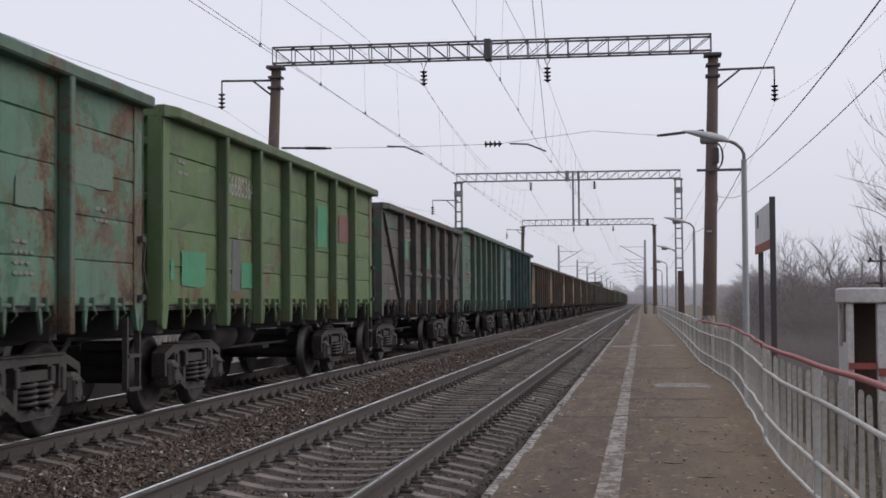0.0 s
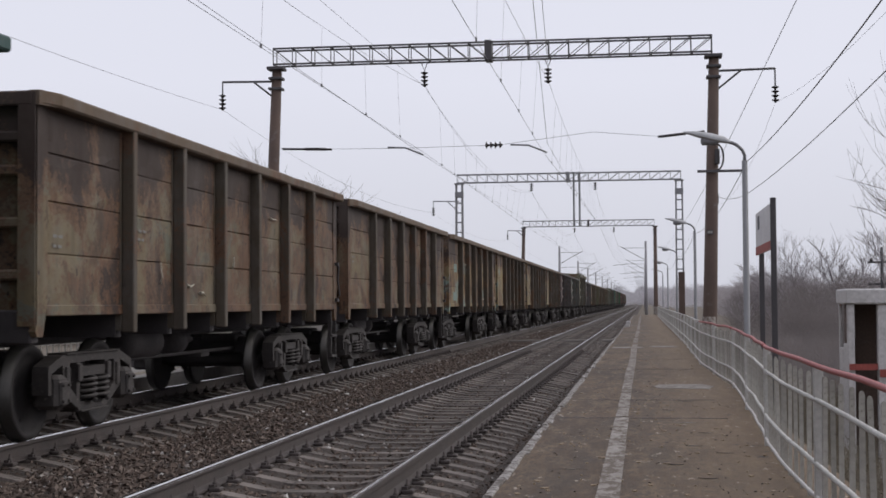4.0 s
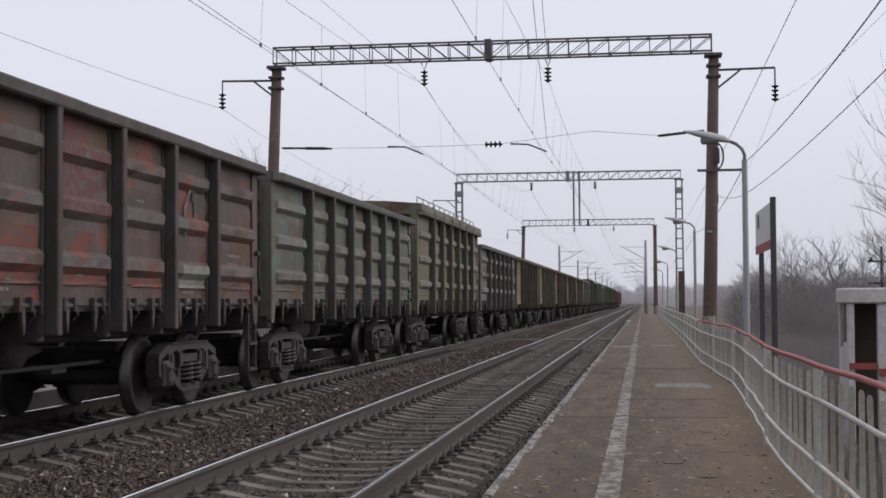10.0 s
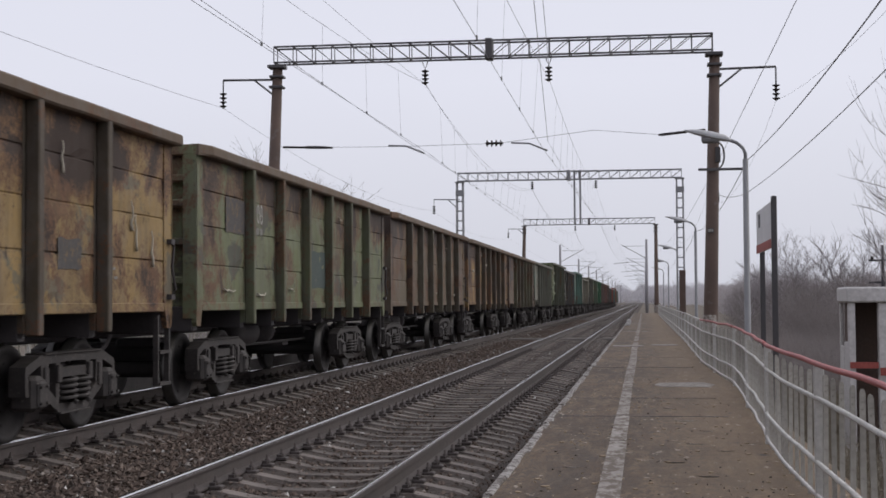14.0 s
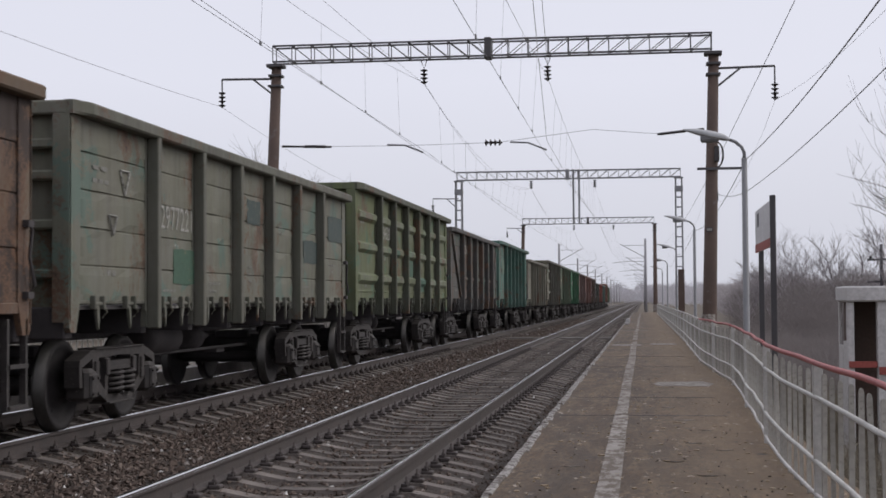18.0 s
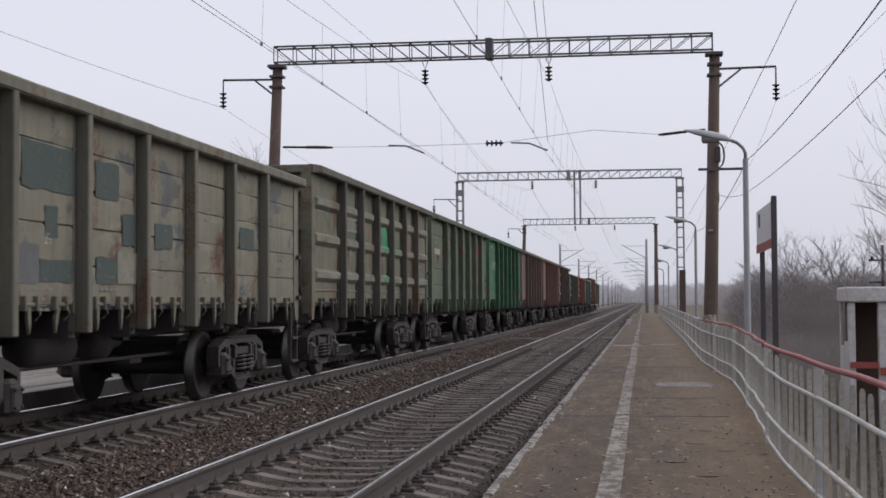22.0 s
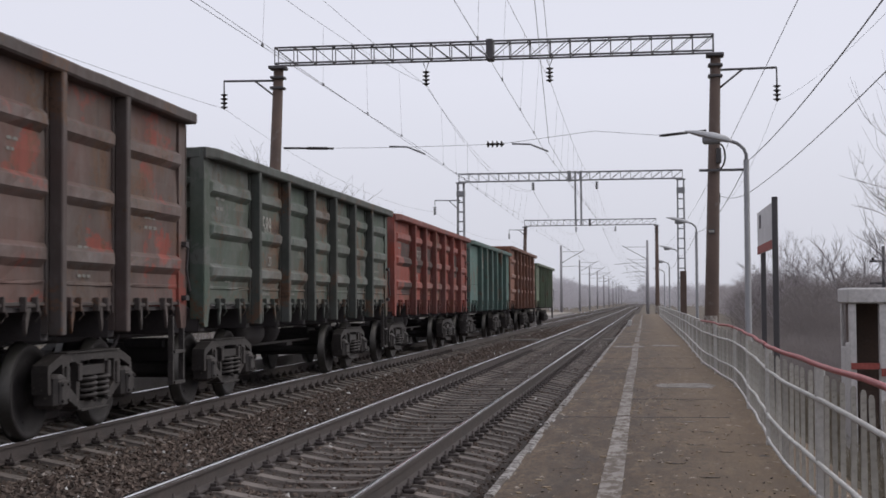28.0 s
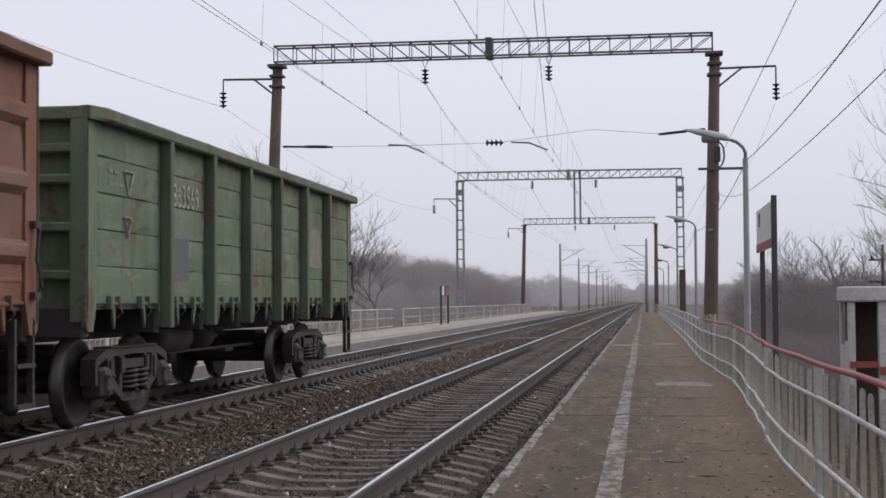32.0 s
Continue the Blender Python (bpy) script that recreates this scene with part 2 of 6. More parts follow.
WIRE = plain("overhead_wire", (0.24, 0.24, 0.25), 0.6)
INSULATOR = plain("brown_glazed_insulator", (0.028, 0.022, 0.022), 0.25)
LAMP_HEAD = plain("pale_lantern_paint", (0.50, 0.50, 0.51), 0.55)
LAMP_GREY = plain("grey_lamp_paint", (0.25, 0.25, 0.26), 0.6)
RAIL_RED = surface("faded_red_paint", (0.42, 0.115, 0.11), (0.34, 0.10, 0.095), 4, 0.6, 0, 30, 0.2, (0.36, 0.24, 0.22), (0.62, 0.72))
RAIL_GREY = surface("grey_railing_paint", (0.60, 0.585, 0.555), (0.47, 0.455, 0.43), 5, 0.7, 0, 30, 0.25, (0.15, 0.115, 0.09), (0.64, 0.72))
PICKET = surface("grubby_picket_paint", (0.44, 0.42, 0.375), (0.33, 0.31, 0.275), 4, 0.8, 0, 30, 0.25, (0.10, 0.08, 0.065), (0.58, 0.7), vary=0.2)
SIGN_DARK = plain("dark_sign_steel", (0.075, 0.070, 0.075), 0.7)
SIGN_WHITE = surface("dirty_sign_face", (0.68, 0.67, 0.67), (0.58, 0.56, 0.56), 2, 0.7, 0, 25, 0.1, (0.28, 0.26, 0.26), (0.6, 0.7))
SIGN_RED = plain("red_sign_band", (0.34, 0.075, 0.06), 0.7)
TWIG = surface("bare_twigs", (0.20, 0.18, 0.18), (0.155, 0.138, 0.14), 0.6, 0.95, 0, 8, 0.0)
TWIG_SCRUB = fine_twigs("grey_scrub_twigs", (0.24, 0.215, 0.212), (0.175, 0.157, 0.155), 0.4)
# the next two grow paler with distance: haze put into the twig colour
TWIG_FAR = fine_twigs("hazed_far_twigs", (0.42, 0.39, 0.40), (0.33, 0.305, 0.31), 0.05)
TWIG_MIST = fine_twigs("mist_paled_twigs", (0.57, 0.555, 0.585), (0.50, 0.485, 0.51), 0.03)
DRY_GRASS = surface("dry_grass", (0.25, 0.215, 0.16), (0.17, 0.15, 0.115), 0.4, 0.95, 0, 8, 0.0)
STENCIL = surface("faded_stencil_paint", (0.27, 0.265, 0.24), (0.19, 0.185, 0.165), 4, 0.8, 0, 30, 0.1, (0.1, 0.095, 0.085), (0.50, 0.62))
WHITEWASH = surface("dirty_whitewash", (0.62, 0.60, 0.59), (0.52, 0.50, 0.49), 1.6, 0.9, 0, 20, 0.3, (0.36, 0.34, 0.325), (0.58, 0.7))
WHITE_MARK = surface("chalky_white_lettering", (0.46, 0.45, 0.41), (0.32, 0.31, 0.28), 4, 0.8, 0, 30, 0.1, (0.14, 0.135, 0.12), (0.52, 0.62))


# ---------------------------------------------------------------- mesh building
class Geo:
    """Collects faces for one mesh."""

    def __init__(self):
        self.v, self.f, self.s = [], [], []

    def add(self, verts, faces, smooth=False):
        n = len(self.v)
        self.v += [tuple(p) for p in verts]
        self.f += [tuple(i + n for i in f) for f in faces]
        self.s += [smooth] * len(faces)
        return self

    def box(self, x0, x1, y0, y1, z0, z1, c=0.0):
        """A box; c cuts its edges."""
        if c <= 0:
            v = [(x, y, z) for x in (x0, x1) for y in (y0, y1) for z in (z0, z1)]
            return self.add(v, [(0, 1, 3, 2), (4, 6, 7, 5), (0, 4, 5, 1), (2, 3, 7, 6), (0, 2, 6, 4), (1, 5, 7, 3)])
        ring = lambda z, d: [(x0 + d + c, y0 + d, z), (x1 - d - c, y0 + d, z), (x1 - d, y0 + d + c, z), (x1 - d, y1 - d - c, z),
                             (x1 - d - c, y1 - d, z), (x0 + d + c, y1 - d, z), (x0 + d, y1 - d - c, z), (x0 + d, y0 + d + c, z)]
        v = ring(z0, c) + ring(z0 + c, 0) + ring(z1 - c, 0) + ring(z1, c)
        f = [tuple(range(7, -1, -1)), tuple(range(24, 32))]
        for k in range(3):
            f += [(8 * k + i, 8 * k + (i + 1) % 8, 8 * k + 8 + (i + 1) % 8, 8 * k + 8 + i) for i in range(8)]
        return self.add(v, f)

    def prism(self, outline, axis, a, b):
        """A flat outline (counter-clockwise) drawn out along an axis from a to b."""
        n = len(outline)
        put = {"x": lambda p, q, t: (t, p, q), "y": lambda p, q, t: (q, t, p), "z": lambda p, q, t: (p, q, t)}[axis]
        v = [put(p, q, a) for p, q in outline] + [put(p, q, b) for p, q in outline]
        f = [tuple(range(n - 1, -1, -1)), tuple(range(n, 2 * n))] + [(i, (i + 1) % n, n + (i + 1) % n, n + i) for i in range(n)]
        return self.add(v, f)

    def tube(self, pts, r, n=6, r2=None, caps=True):
        """A round bar along points; r to r2."""
        pts = [Vector(p) for p in pts]
        v, f, m = [], [], len(pts)
        for i, p in enumerate(pts):
            d = (pts[min(i + 1, m - 1)] - pts[max(i - 1, 0)]).normalized()
            u = d.cross(Vector((0, 0, 1)) if abs(d.z) < 0.9 else Vector((0, 1, 0))).normalized()
            w = d.cross(u)
            rr = r if r2 is None else r + (r2 - r) * i / (m - 1)
            v += [p + u * (rr * math.cos(2 * math.pi * k / n)) + w * (rr * math.sin(2 * math.pi * k / n)) for k in range(n)]
        for i in range(m - 1):
            f += [(i * n + k, i * n + (k + 1) % n, (i + 1) * n + (k + 1) % n, (i + 1) * n + k) for k in range(n)]
        self.add(v, f, n > 4)
        if caps:
            base = len(self.v) - len(v)
            self.f += [tuple(base + k for k in range(n - 1, -1, -1)), tuple(base + (m - 1) * n + k for k in range(n))]
            self.s += [False, False]
        return self

    def lathe(self, profile, centre=(0, 0, 0), axis="x", n=28):
        """A turned shape: (distance along the axis, radius) pairs."""
        v, f, m = [], [], len(profile)
        for a, r in profile:
            for k in range(n):
                c, s = r * math.cos(2 * math.pi * k / n), r * math.sin(2 * math.pi * k / n)
                p = {"x": (a, c, s), "y": (c, a, s), "z": (c, s, a)}[axis]
                v.append((p[0] + centre[0], p[1] + centre[1], p[2] + centre[2]))
        for i in range(m - 1):
            f += [(i * n + k, i * n + (k + 1) % n, (i + 1) * n + (k + 1) % n, (i + 1) * n + k) for k in range(n)]
        self.add(v, f, True)
        base = len(self.v) - len(v)
        self.f += [tuple(base + k for k in range(n - 1, -1, -1)), tuple(base + (m - 1) * n + k for k in range(n))]
        self.s += [False, False]
        return self

    def mesh(self, name, *materials):
        me = bpy.data.meshes.new(name)
        me.from_pydata(self.v, [], self.f)
        me.polygons.foreach_set("use_smooth", self.s)
        for m in materials:
            me.materials.append(m)
        me.update()
        return me


def part(name, geo, material, parent=None, label="", at=None):
    """One mesh object, under a thing or under a part."""
    me = geo if isinstance(geo, bpy.types.Mesh) else geo.mesh(name, material)
    ob = new(name, me)
    if parent:
        ob.parent = parent
    if at is not None:
        ob.matrix_basis = at
    if label:
        ob["label"] = label
    return ob


def thing(name, label, category, group="", at=None, kind=""):
    ob = new(name)
    ob.empty_display_size = 0.2
    if at is not None:
        ob.matrix_basis = at
    return tagged(ob, label, category, group, kind)


def setting(name, geo, material, label, category):
    return tagged(part(name, geo, material), label, category, kind="structure")


# ---------------------------------------------------------------- ground, track beds, platforms
AXIS_R, AXIS_L = -2.82, -6.93       # track centre lines; rail heads are at z = 0
TOP = 0.05                          # platform surface
PLAT_A, PLAT_B = -1.07, 1.42
FAR = 900.0

g = Geo()
xs = [-3000, -300, -60, -26, -15, -12.6, -9.4, 0.3, 2.0, 4.0, 9, 25, 90, 300, 3000]
zs = [2.0, 0.0, -0.7, -0.75, -0.6, -0.45, -0.55, -0.55, -0.75, -1.15, -1.2, -1.2, -1.0, 0.0, 2.0]
ys = [-3000, -600, -100, -20, 0, 10, 20, 30, 40, 60, 80, 110, 150, 200, 300, 500, 1000, 4500]
v = [(x, y, z + (0.12 * noise.noise((x * 0.2, y * 0.13, 0)) if 2.5 < x < 90 or -90 < x < -13 else 0)) for y in ys for x in [*xs] for z in [zs[xs.index(x)]]]
n = len(xs)
f = [(j * n + i, j * n + i + 1, (j + 1) * n + i + 1, (j + 1) * n + i) for j in range(len(ys) - 1) for i in range(n - 1)]
setting("ground", g.add(v, f), EARTH, "brown winter earth with dead grass beside the line", "ground")

# ballast bed of both tracks, with a shallow crown and shoulders
g = Geo()
def bed(ax):
    return [(ax - 1.35, -0.285), (ax - 0.95, -0.212), (ax - 0.65, -0.212), (ax - 0.3, -0.272), (ax + 0.3, -0.272), (ax + 0.65, -0.212), (ax + 0.95, -0.212), (ax + 1.35, -0.285)]


prof = [(-9.6, -0.56), (-8.75, -0.28)] + bed(AXIS_L) + [(-5.2, -0.25), (-4.5, -0.25)] + bed(AXIS_R) + [(-1.25, -0.33), (-1.0, -0.56)]
rows = [-560, -200, -50, 0] + [6 + 0.35 * i for i in range(110)] + [50, 60, 80, 120, 200, 400, FAR]
v = []
for y in rows:
    for x, z in prof:
        v.append((x, y, z + 0.012 * noise.noise((x * 3, y * 1.7, 0))))
n = len(prof)
setting("ballast_bed", g.add(v, [(j * n + i, j * n + i + 1, (j + 1) * n + i + 1, (j + 1) * n + i) for j in range(len(rows) - 1) for i in range(n - 1)], True),
        BALLAST, "brown crushed-stone ballast under two tracks", "ballast")


# ---------------------------------------------------------------- lettering, drawn before the scene fills
def letter_mesh(text):
    cu = bpy.data.curves.new("lettering", "FONT")
    cu.body, cu.size, cu.extrude, cu.space_character, cu.resolution_u = text, 1.0, 0.004, 1.05, 3
    tmp = bpy.data.objects.new("lettering", cu)
    scene.collection.objects.link(tmp)
    me = bpy.data.meshes.new_from_object(tmp.evaluated_get(bpy.context.evaluated_depsgraph_get()))
    bpy.data.objects.remove(tmp)
    bpy.data.curves.remove(cu)
    me.materials.clear()
    me.materials.append(WHITE_MARK)
    return me


LETTERS = {t: letter_mesh(t) for t in ("56680364", "63422852", "053573", "62140512", "53100915", "42026456", "308", "2977221", "6984328", "63423508", "52751179", "5290471",
                                       "59202055", "24970", "61940953", "5896757", "67011113", "5589", "3649333", "5859603", "62952833", "863569", "20", "24")}


# ---------------------------------------------------------------- trackside structures
def lattice_beam(g, x0, x1, y, z0, z1, bays, depth=0.5, t=0.045, flip=None):
    """A four-chord truss across the tracks; the diagonals turn over at flip."""
    for yy in (y - depth / 2, y + depth / 2):
        for z in (z0, z1):
            g.box(x0, x1, yy - t, yy + t, z - t, z + t)
        w = (x1 - x0) / bays
        for i in range(bays + 1):
            x = x0 + w * i
            g.box(x - 0.014, x + 0.014, yy - 0.014, yy + 0.014, z0, z1)
            if i < bays:
                up = flip is not None and x + w / 2 > flip
                a, b = ((x, yy, z0), (x + w, yy, z1)) if up else ((x, yy, z1), (x + w, yy, z0))
                g.tube([a, b], 0.014, 4)
    for i in range(bays + 1):
        x = x0 + (x1 - x0) * i / bays
        for z in (z0, z1):
            g.box(x - 0.02, x + 0.02, y - depth / 2, y + depth / 2, z - 0.02, z + 0.02)
    return g


def insulator(g, x, y, z, count=4, pitch=0.14, r=0.125, axis="z"):
    prof = [(0, 0.02)]
    for i in range(count):
        a = i * pitch
        prof += [(a + 0.02, 0.03), (a + 0.04, r), (a + 0.065, r * 0.93), (a + 0.1, 0.045)]
    prof.append((count * pitch, 0.02))
    if axis == "z":
        prof = [(-a, b) for a, b in prof]
    return g.lathe(prof, (x, y, z), axis, 10)


def round_mast(name, x, y, top, r0, r1, material, parent, lean=0.0):
    """A tapered concrete mast that leans sideways by lean metres in a metre; x is at its head."""
    g = Geo().lathe([(-1.3, r0), (0.0, r0), (top, r1)], (x, y, 0), "z", 18)
    g.v = [(a + lean * (c - top), b, c) for a, b, c in g.v]
    return part(name, g, material, parent)


def lattice_mast(x, y, top, w, parent, material):
    g = Geo()
    for sx in (-1, 1):
        for sy in (-1, 1):
            g.tube([(x + sx * w, y + sy * w, -1.2), (x + sx * w * 0.8, y + sy * w * 0.8, top)], 0.05, 4)
    n = 16
    for i in range(n + 1):
        z = -1.0 + (top + 1.0) * i / n
        k = w * (1 - 0.2 * (z + 1.2) / (top + 1.2))
        for sy in (-1, 1):
            g.box(x - k, x + k, y + sy * k - 0.02, y + sy * k + 0.02, z - 0.03, z + 0.03)
            g.box(x + sy * k - 0.02, x + sy * k + 0.02, y - k, y + k, z - 0.03, z + 0.03)
    return part("lattice_mast", g, material, parent)


def bracket(x, y, z, reach, parent, material, drop=0.38):
    """A side arm with its feeder insulator."""
    s = 1 if reach > 0 else -1
    g = Geo().tube([(x, y, z), (x + reach, y, z + 0.03)], 0.04, 6).tube([(x + s * 0.1, y, z - 0.62), (x + reach * 0.45, y, z)], 0.035, 6)
    g.tube([(x + reach, y, z + 0.03), (x + reach, y, z - drop)], 0.025, 6)
    arm = part("feeder_arm", g, material, parent)
    part("insulator", insulator(Geo(), x + reach, y, z - drop, 4), INSULATOR, arm, "dark glazed string insulator")


def gantry(y, xl, xr, z0, z1, bays, kind, label, leans=(0.0, 0.0)):
    t = thing("overhead_line_gantry", label, "gantry", "gantries over the tracks", pose(0, 0, 0))
    steel = GANTRY_DARK if kind == "dark" else GANTRY_PALE
    mid = (xl + xr) / 2
    b = lattice_beam(Geo(), xl, xr, y, z0, z1, bays, 0.5, 0.028, mid)
    beam = part("lattice_beam", b, steel, t)
    part("splice_plate", Geo().box(mid - 0.11, mid + 0.11, y - 0.32, y + 0.32, z0 - 0.07, z1 + 0.07, 0.01), steel, beam)
    for x, lean in ((xl + 0.07, leans[0]), (xr + 0.07, leans[1])) if kind == "dark" else ((xl + 0.12, 0), (xr - 0.12, 0)):
        if kind == "lattice":
            lattice_mast(x, y, z0 - 0.05, 0.24, t, GANTRY_PALE)
            part("mast_head", Geo().box(x - 0.3, x + 0.3, y - 0.3, y + 0.3, z0 - 0.1, z0 - 0.04), GANTRY_PALE, t)
            part("gusset_box", Geo().box(x - 0.26, x + 0.26, y - 0.26, y + 0.26, z0 - 0.95, z0 - 0.6), GANTRY_PALE, t)
        else:
            m = round_mast("concrete_mast", x, y, z0 - 0.1, 0.235, 0.165, MAST_BROWN, t, lean)
            part("white_band", Geo().lathe([(-1.25, 0.25), (0.86, 0.245)], (x - lean * (z0 - 0.1), y, 0), "z", 18), WHITE_WORN, m, "whitewashed foot of the mast")
            g = Geo().box(x - 0.3, x + 0.26, y - 0.27, y + 0.27, z0 - 0.17, z0 - 0.06, 0.015)
            part("mast_head", g, steel, t)
            for z in (z0 - 0.45, z0 - 0.8):
                part("clamp", Geo().box(x - 0.23 + lean * (z - z0), x + 0.23 + lean * (z - z0), y - 0.22, y + 0.22, z - 0.04, z + 0.04, 0.01), steel, t)
    return t, steel


Y1, Y2, Y3 = 47.3, 93.5, 152.0
g1, st1 = gantry(Y1, -12.25, 2.26, 9.40, 9.93, 22, "dark", "dark lattice gantry over both tracks on brown concrete masts", (0.038, 0.027))
bracket(-12.1, Y1, 8.86, -1.98, g1, st1)
bracket(2.3, Y1, 8.80, 1.96, g1, st1, 0.52)
g2, st2 = gantry(Y2, -12.0, 2.42, 9.2, 9.72, 22, "lattice", "pale grey lattice gantry on lattice steel masts")
bracket(-11.9, Y2, 8.0, -1.7, g2, st2)
for x in (-4.42, -4.05):
    part("post", Geo().box(x - 0.06, x + 0.06, Y2 - 0.06, Y2 + 0.06, 6.3, 9.8), GANTRY_PALE, g2)
g3, st3 = gantry(Y3, -12.55, 1.15, 9.35, 9.95, 20, "dark", "distant lattice gantry on dark concrete masts", (0.027, 0.0))
bracket(-12.4, Y3, 8.95, -1.8, g3, st3)

# suspension insulators, cross wire and steady arms under the first gantry
for x in (AXIS_L - 0.22, AXIS_R - 0.22):
    part("hanger", Geo().tube([(x - 0.1, Y1, 9.35), (x, Y1, 9.06), (x + 0.1, Y1, 9.35)], 0.02, 5), st1, g1)
    part("insulator", insulator(Geo(), x, Y1, 9.06, 4, 0.13), INSULATOR, g1)
    for y, z in ((Y2, 9.1), (Y3, 9.2)):
        part("insulator", insulator(Geo(), x, y, z, 4, 0.13), INSULATOR, g2 if y == Y2 else g3)
ZC = 6.55
cross = thing("steady_cross_wire", "thin cross wire with rod insulators and steady arms", "overhead wire", at=pose(0, 0, 0))
part("wire", Geo().tube([(-11.9, Y1, ZC), (-8.0, Y1, ZC - 0.04), (-4.7, Y1, ZC), (-1.6, Y1, ZC + 0.36), (0.4, Y1, ZC + 0.18), (2.0, Y1, ZC + 0.3)], 0.007, 4), WIRE, cross)
part("rod_insulator", Geo().tube([(-12.0, Y1, ZC + 0.02), (-10.3, Y1, ZC - 0.03)], 0.04, 6).tube([(-11.2, Y1, ZC), (-10.5, Y1, ZC - 0.02)], 0.055, 6), INSULATOR, cross)
part("rod_insulator", Geo().tube([(2.0, Y1, ZC + 0.3), (0.5, Y1, ZC + 0.15)], 0.035, 6).tube([(1.4, Y1, ZC + 0.24), (0.6, Y1, ZC + 0.16)], 0.05, 6), INSULATOR, cross)
part("insulator", insulator(Geo(), -5.15, Y1, ZC, 4, 0.15, 0.115, "x"), INSULATOR, cross)
for x in (-8.4, -4.3):
    part("steady_arm", Geo().tube([(x, Y1, ZC), (x + 0.6, Y1, ZC - 0.03), (x + 1.2, Y1, ZC - 0.28)], 0.03, 5), WIRE, cross)


# overhead wires; each span sags between its supports
def sagging(g, a, b, sag, r, n=14):
    a, b = Vector(a), Vector(b)
    g.tube([a.lerp(b, i / n) + Vector((0, 0, -4 * sag * (i / n) * (1 - i / n))) for i in range(n + 1)], r, 4)


SUPPORTS = [-14.0, Y1, Y2, Y3, 212.0, 272.0, 332.0]
# track, hanging point, near-span sags of the messengers, sag beyond, contact wires as (x at the first support, x at the second)
CATENARY = ((AXIS_L, -7.19, (0.5, 1.3), 0.95, ((-7.55, -7.08), (-6.97, -7.22))), (AXIS_R, -3.02, (0.6,), 0.5, ((-2.78, -3.22),)))
for ax, hx, near_sags, sag, contacts in CATENARY:
    line = thing("catenary", "contact wire hung from a messenger wire by droppers", "overhead wire", "overhead lines", pose(0, 0, 0))
    for i in range(len(SUPPORTS) - 1):
        ya, yb = SUPPORTS[i], SUPPORTS[i + 1]
        for n, low in enumerate(near_sags):
            g = Geo()
            sagging(g, (hx + 0.04 * n, ya, 8.6), (hx + 0.04 * n, yb, 8.6), low if i == 0 else sag + 0.25 * n, 0.006)
            part("messenger_wire", g, WIRE, line)
        for xa, xb in contacts:
            if i % 2:
                xa, xb = xb, xa
            part("contact_wire", Geo().tube([(xa, ya, 6.28), (xb, yb, 6.28)], 0.0065, 4), WIRE, line)
        xa, xb = contacts[0] if i % 2 == 0 else contacts[0][::-1]
        hang = near_sags[-1] if i == 0 else sag
        for k in range(1, 12 if i < 2 else 8):
            t = k / (12 if i < 2 else 8)
            y = ya + (yb - ya) * t
            part("dropper", Geo().tube([(hx, y, 8.6 - 4 * hang * t * (1 - t)), (xa + (xb - xa) * t, y, 6.28)], 0.0035, 3), WIRE, line)
            part("clip", Geo().box(xa + (xb - xa) * t - 0.014, xa + (xb - xa) * t + 0.014, y - 0.05, y + 0.05, 6.27, 6.34), WIRE, line)
anchor = thing("anchor_wire", "wires of the next section rising to their anchor", "overhead wire", "overhead lines", pose(0, 0, 0))
for a, b in (((-2.229, 30, 7.652), (-3.09, Y1, 6.57)), ((-2.312, 34, 8.486), (-3.0, Y1, 8.62))):
    a, b = Vector(a), Vector(b)
    part("wire", Geo().tube([b, a, a + (a - b) * 1.5], 0.0075, 4), WIRE, anchor)
part("wire", Geo().tube([(-3.09, Y1, 6.57), (-3.1, 62, 6.5), (-3.0, Y2, 6.6)], 0.0065, 4), WIRE, anchor)


def feeder(label, pts, sag, r):
    t = thing("feeder_wire", label, "overhead wire", "feeder wires", pose(0, 0, 0))
    for a, b in zip(pts, pts[1:]):
        g = Geo()
        sagging(g, a, b, sag, r)
        part("wire", g, WIRE, t)


feeder("thin feeder wire on the mast side arms", [(-14.1, -14, 7.95), (-14.08, Y1, 7.95), (-13.7, Y2, 7.3), (-14.2, Y3, 8.0), (-14.2, 300, 8.0)], 0.7, 0.006)
feeder("thin feeder wire on the mast side arms", [(4.22, -14, 7.73), (4.26, Y1, 7.73), (4.0, Y2, 7.9), (3.2, Y3, 7.9), (3.2, 300, 8.0)], 1.5, 0.0045)
feeder("single bare wire along the masts", [(2.65, -14, 7.1), (2.65, Y1, 6.3), (2.6, Y2, 6.4), (1.6, Y3, 6.5)], 0.1, 0.008)
feeder("twisted black supply cable between the lamp posts", [(2.67, -2, 5.3), (2.67, 38, 4.95), (2.68, 77, 4.95), (2.6, 116, 4.95), (2.55, 155, 4.95)], 0.45, 0.012)
feeder("black supply cable between the lamp posts", [(2.67, -2, 4.2), (2.66, 38, 4.11)], 0.3, 0.009)
feeder("short black cable from the lamp post to the mast", [(2.66, 38, 4.11), (2.4, Y1 - 0.1, 4.72)], 0.1, 0.008)


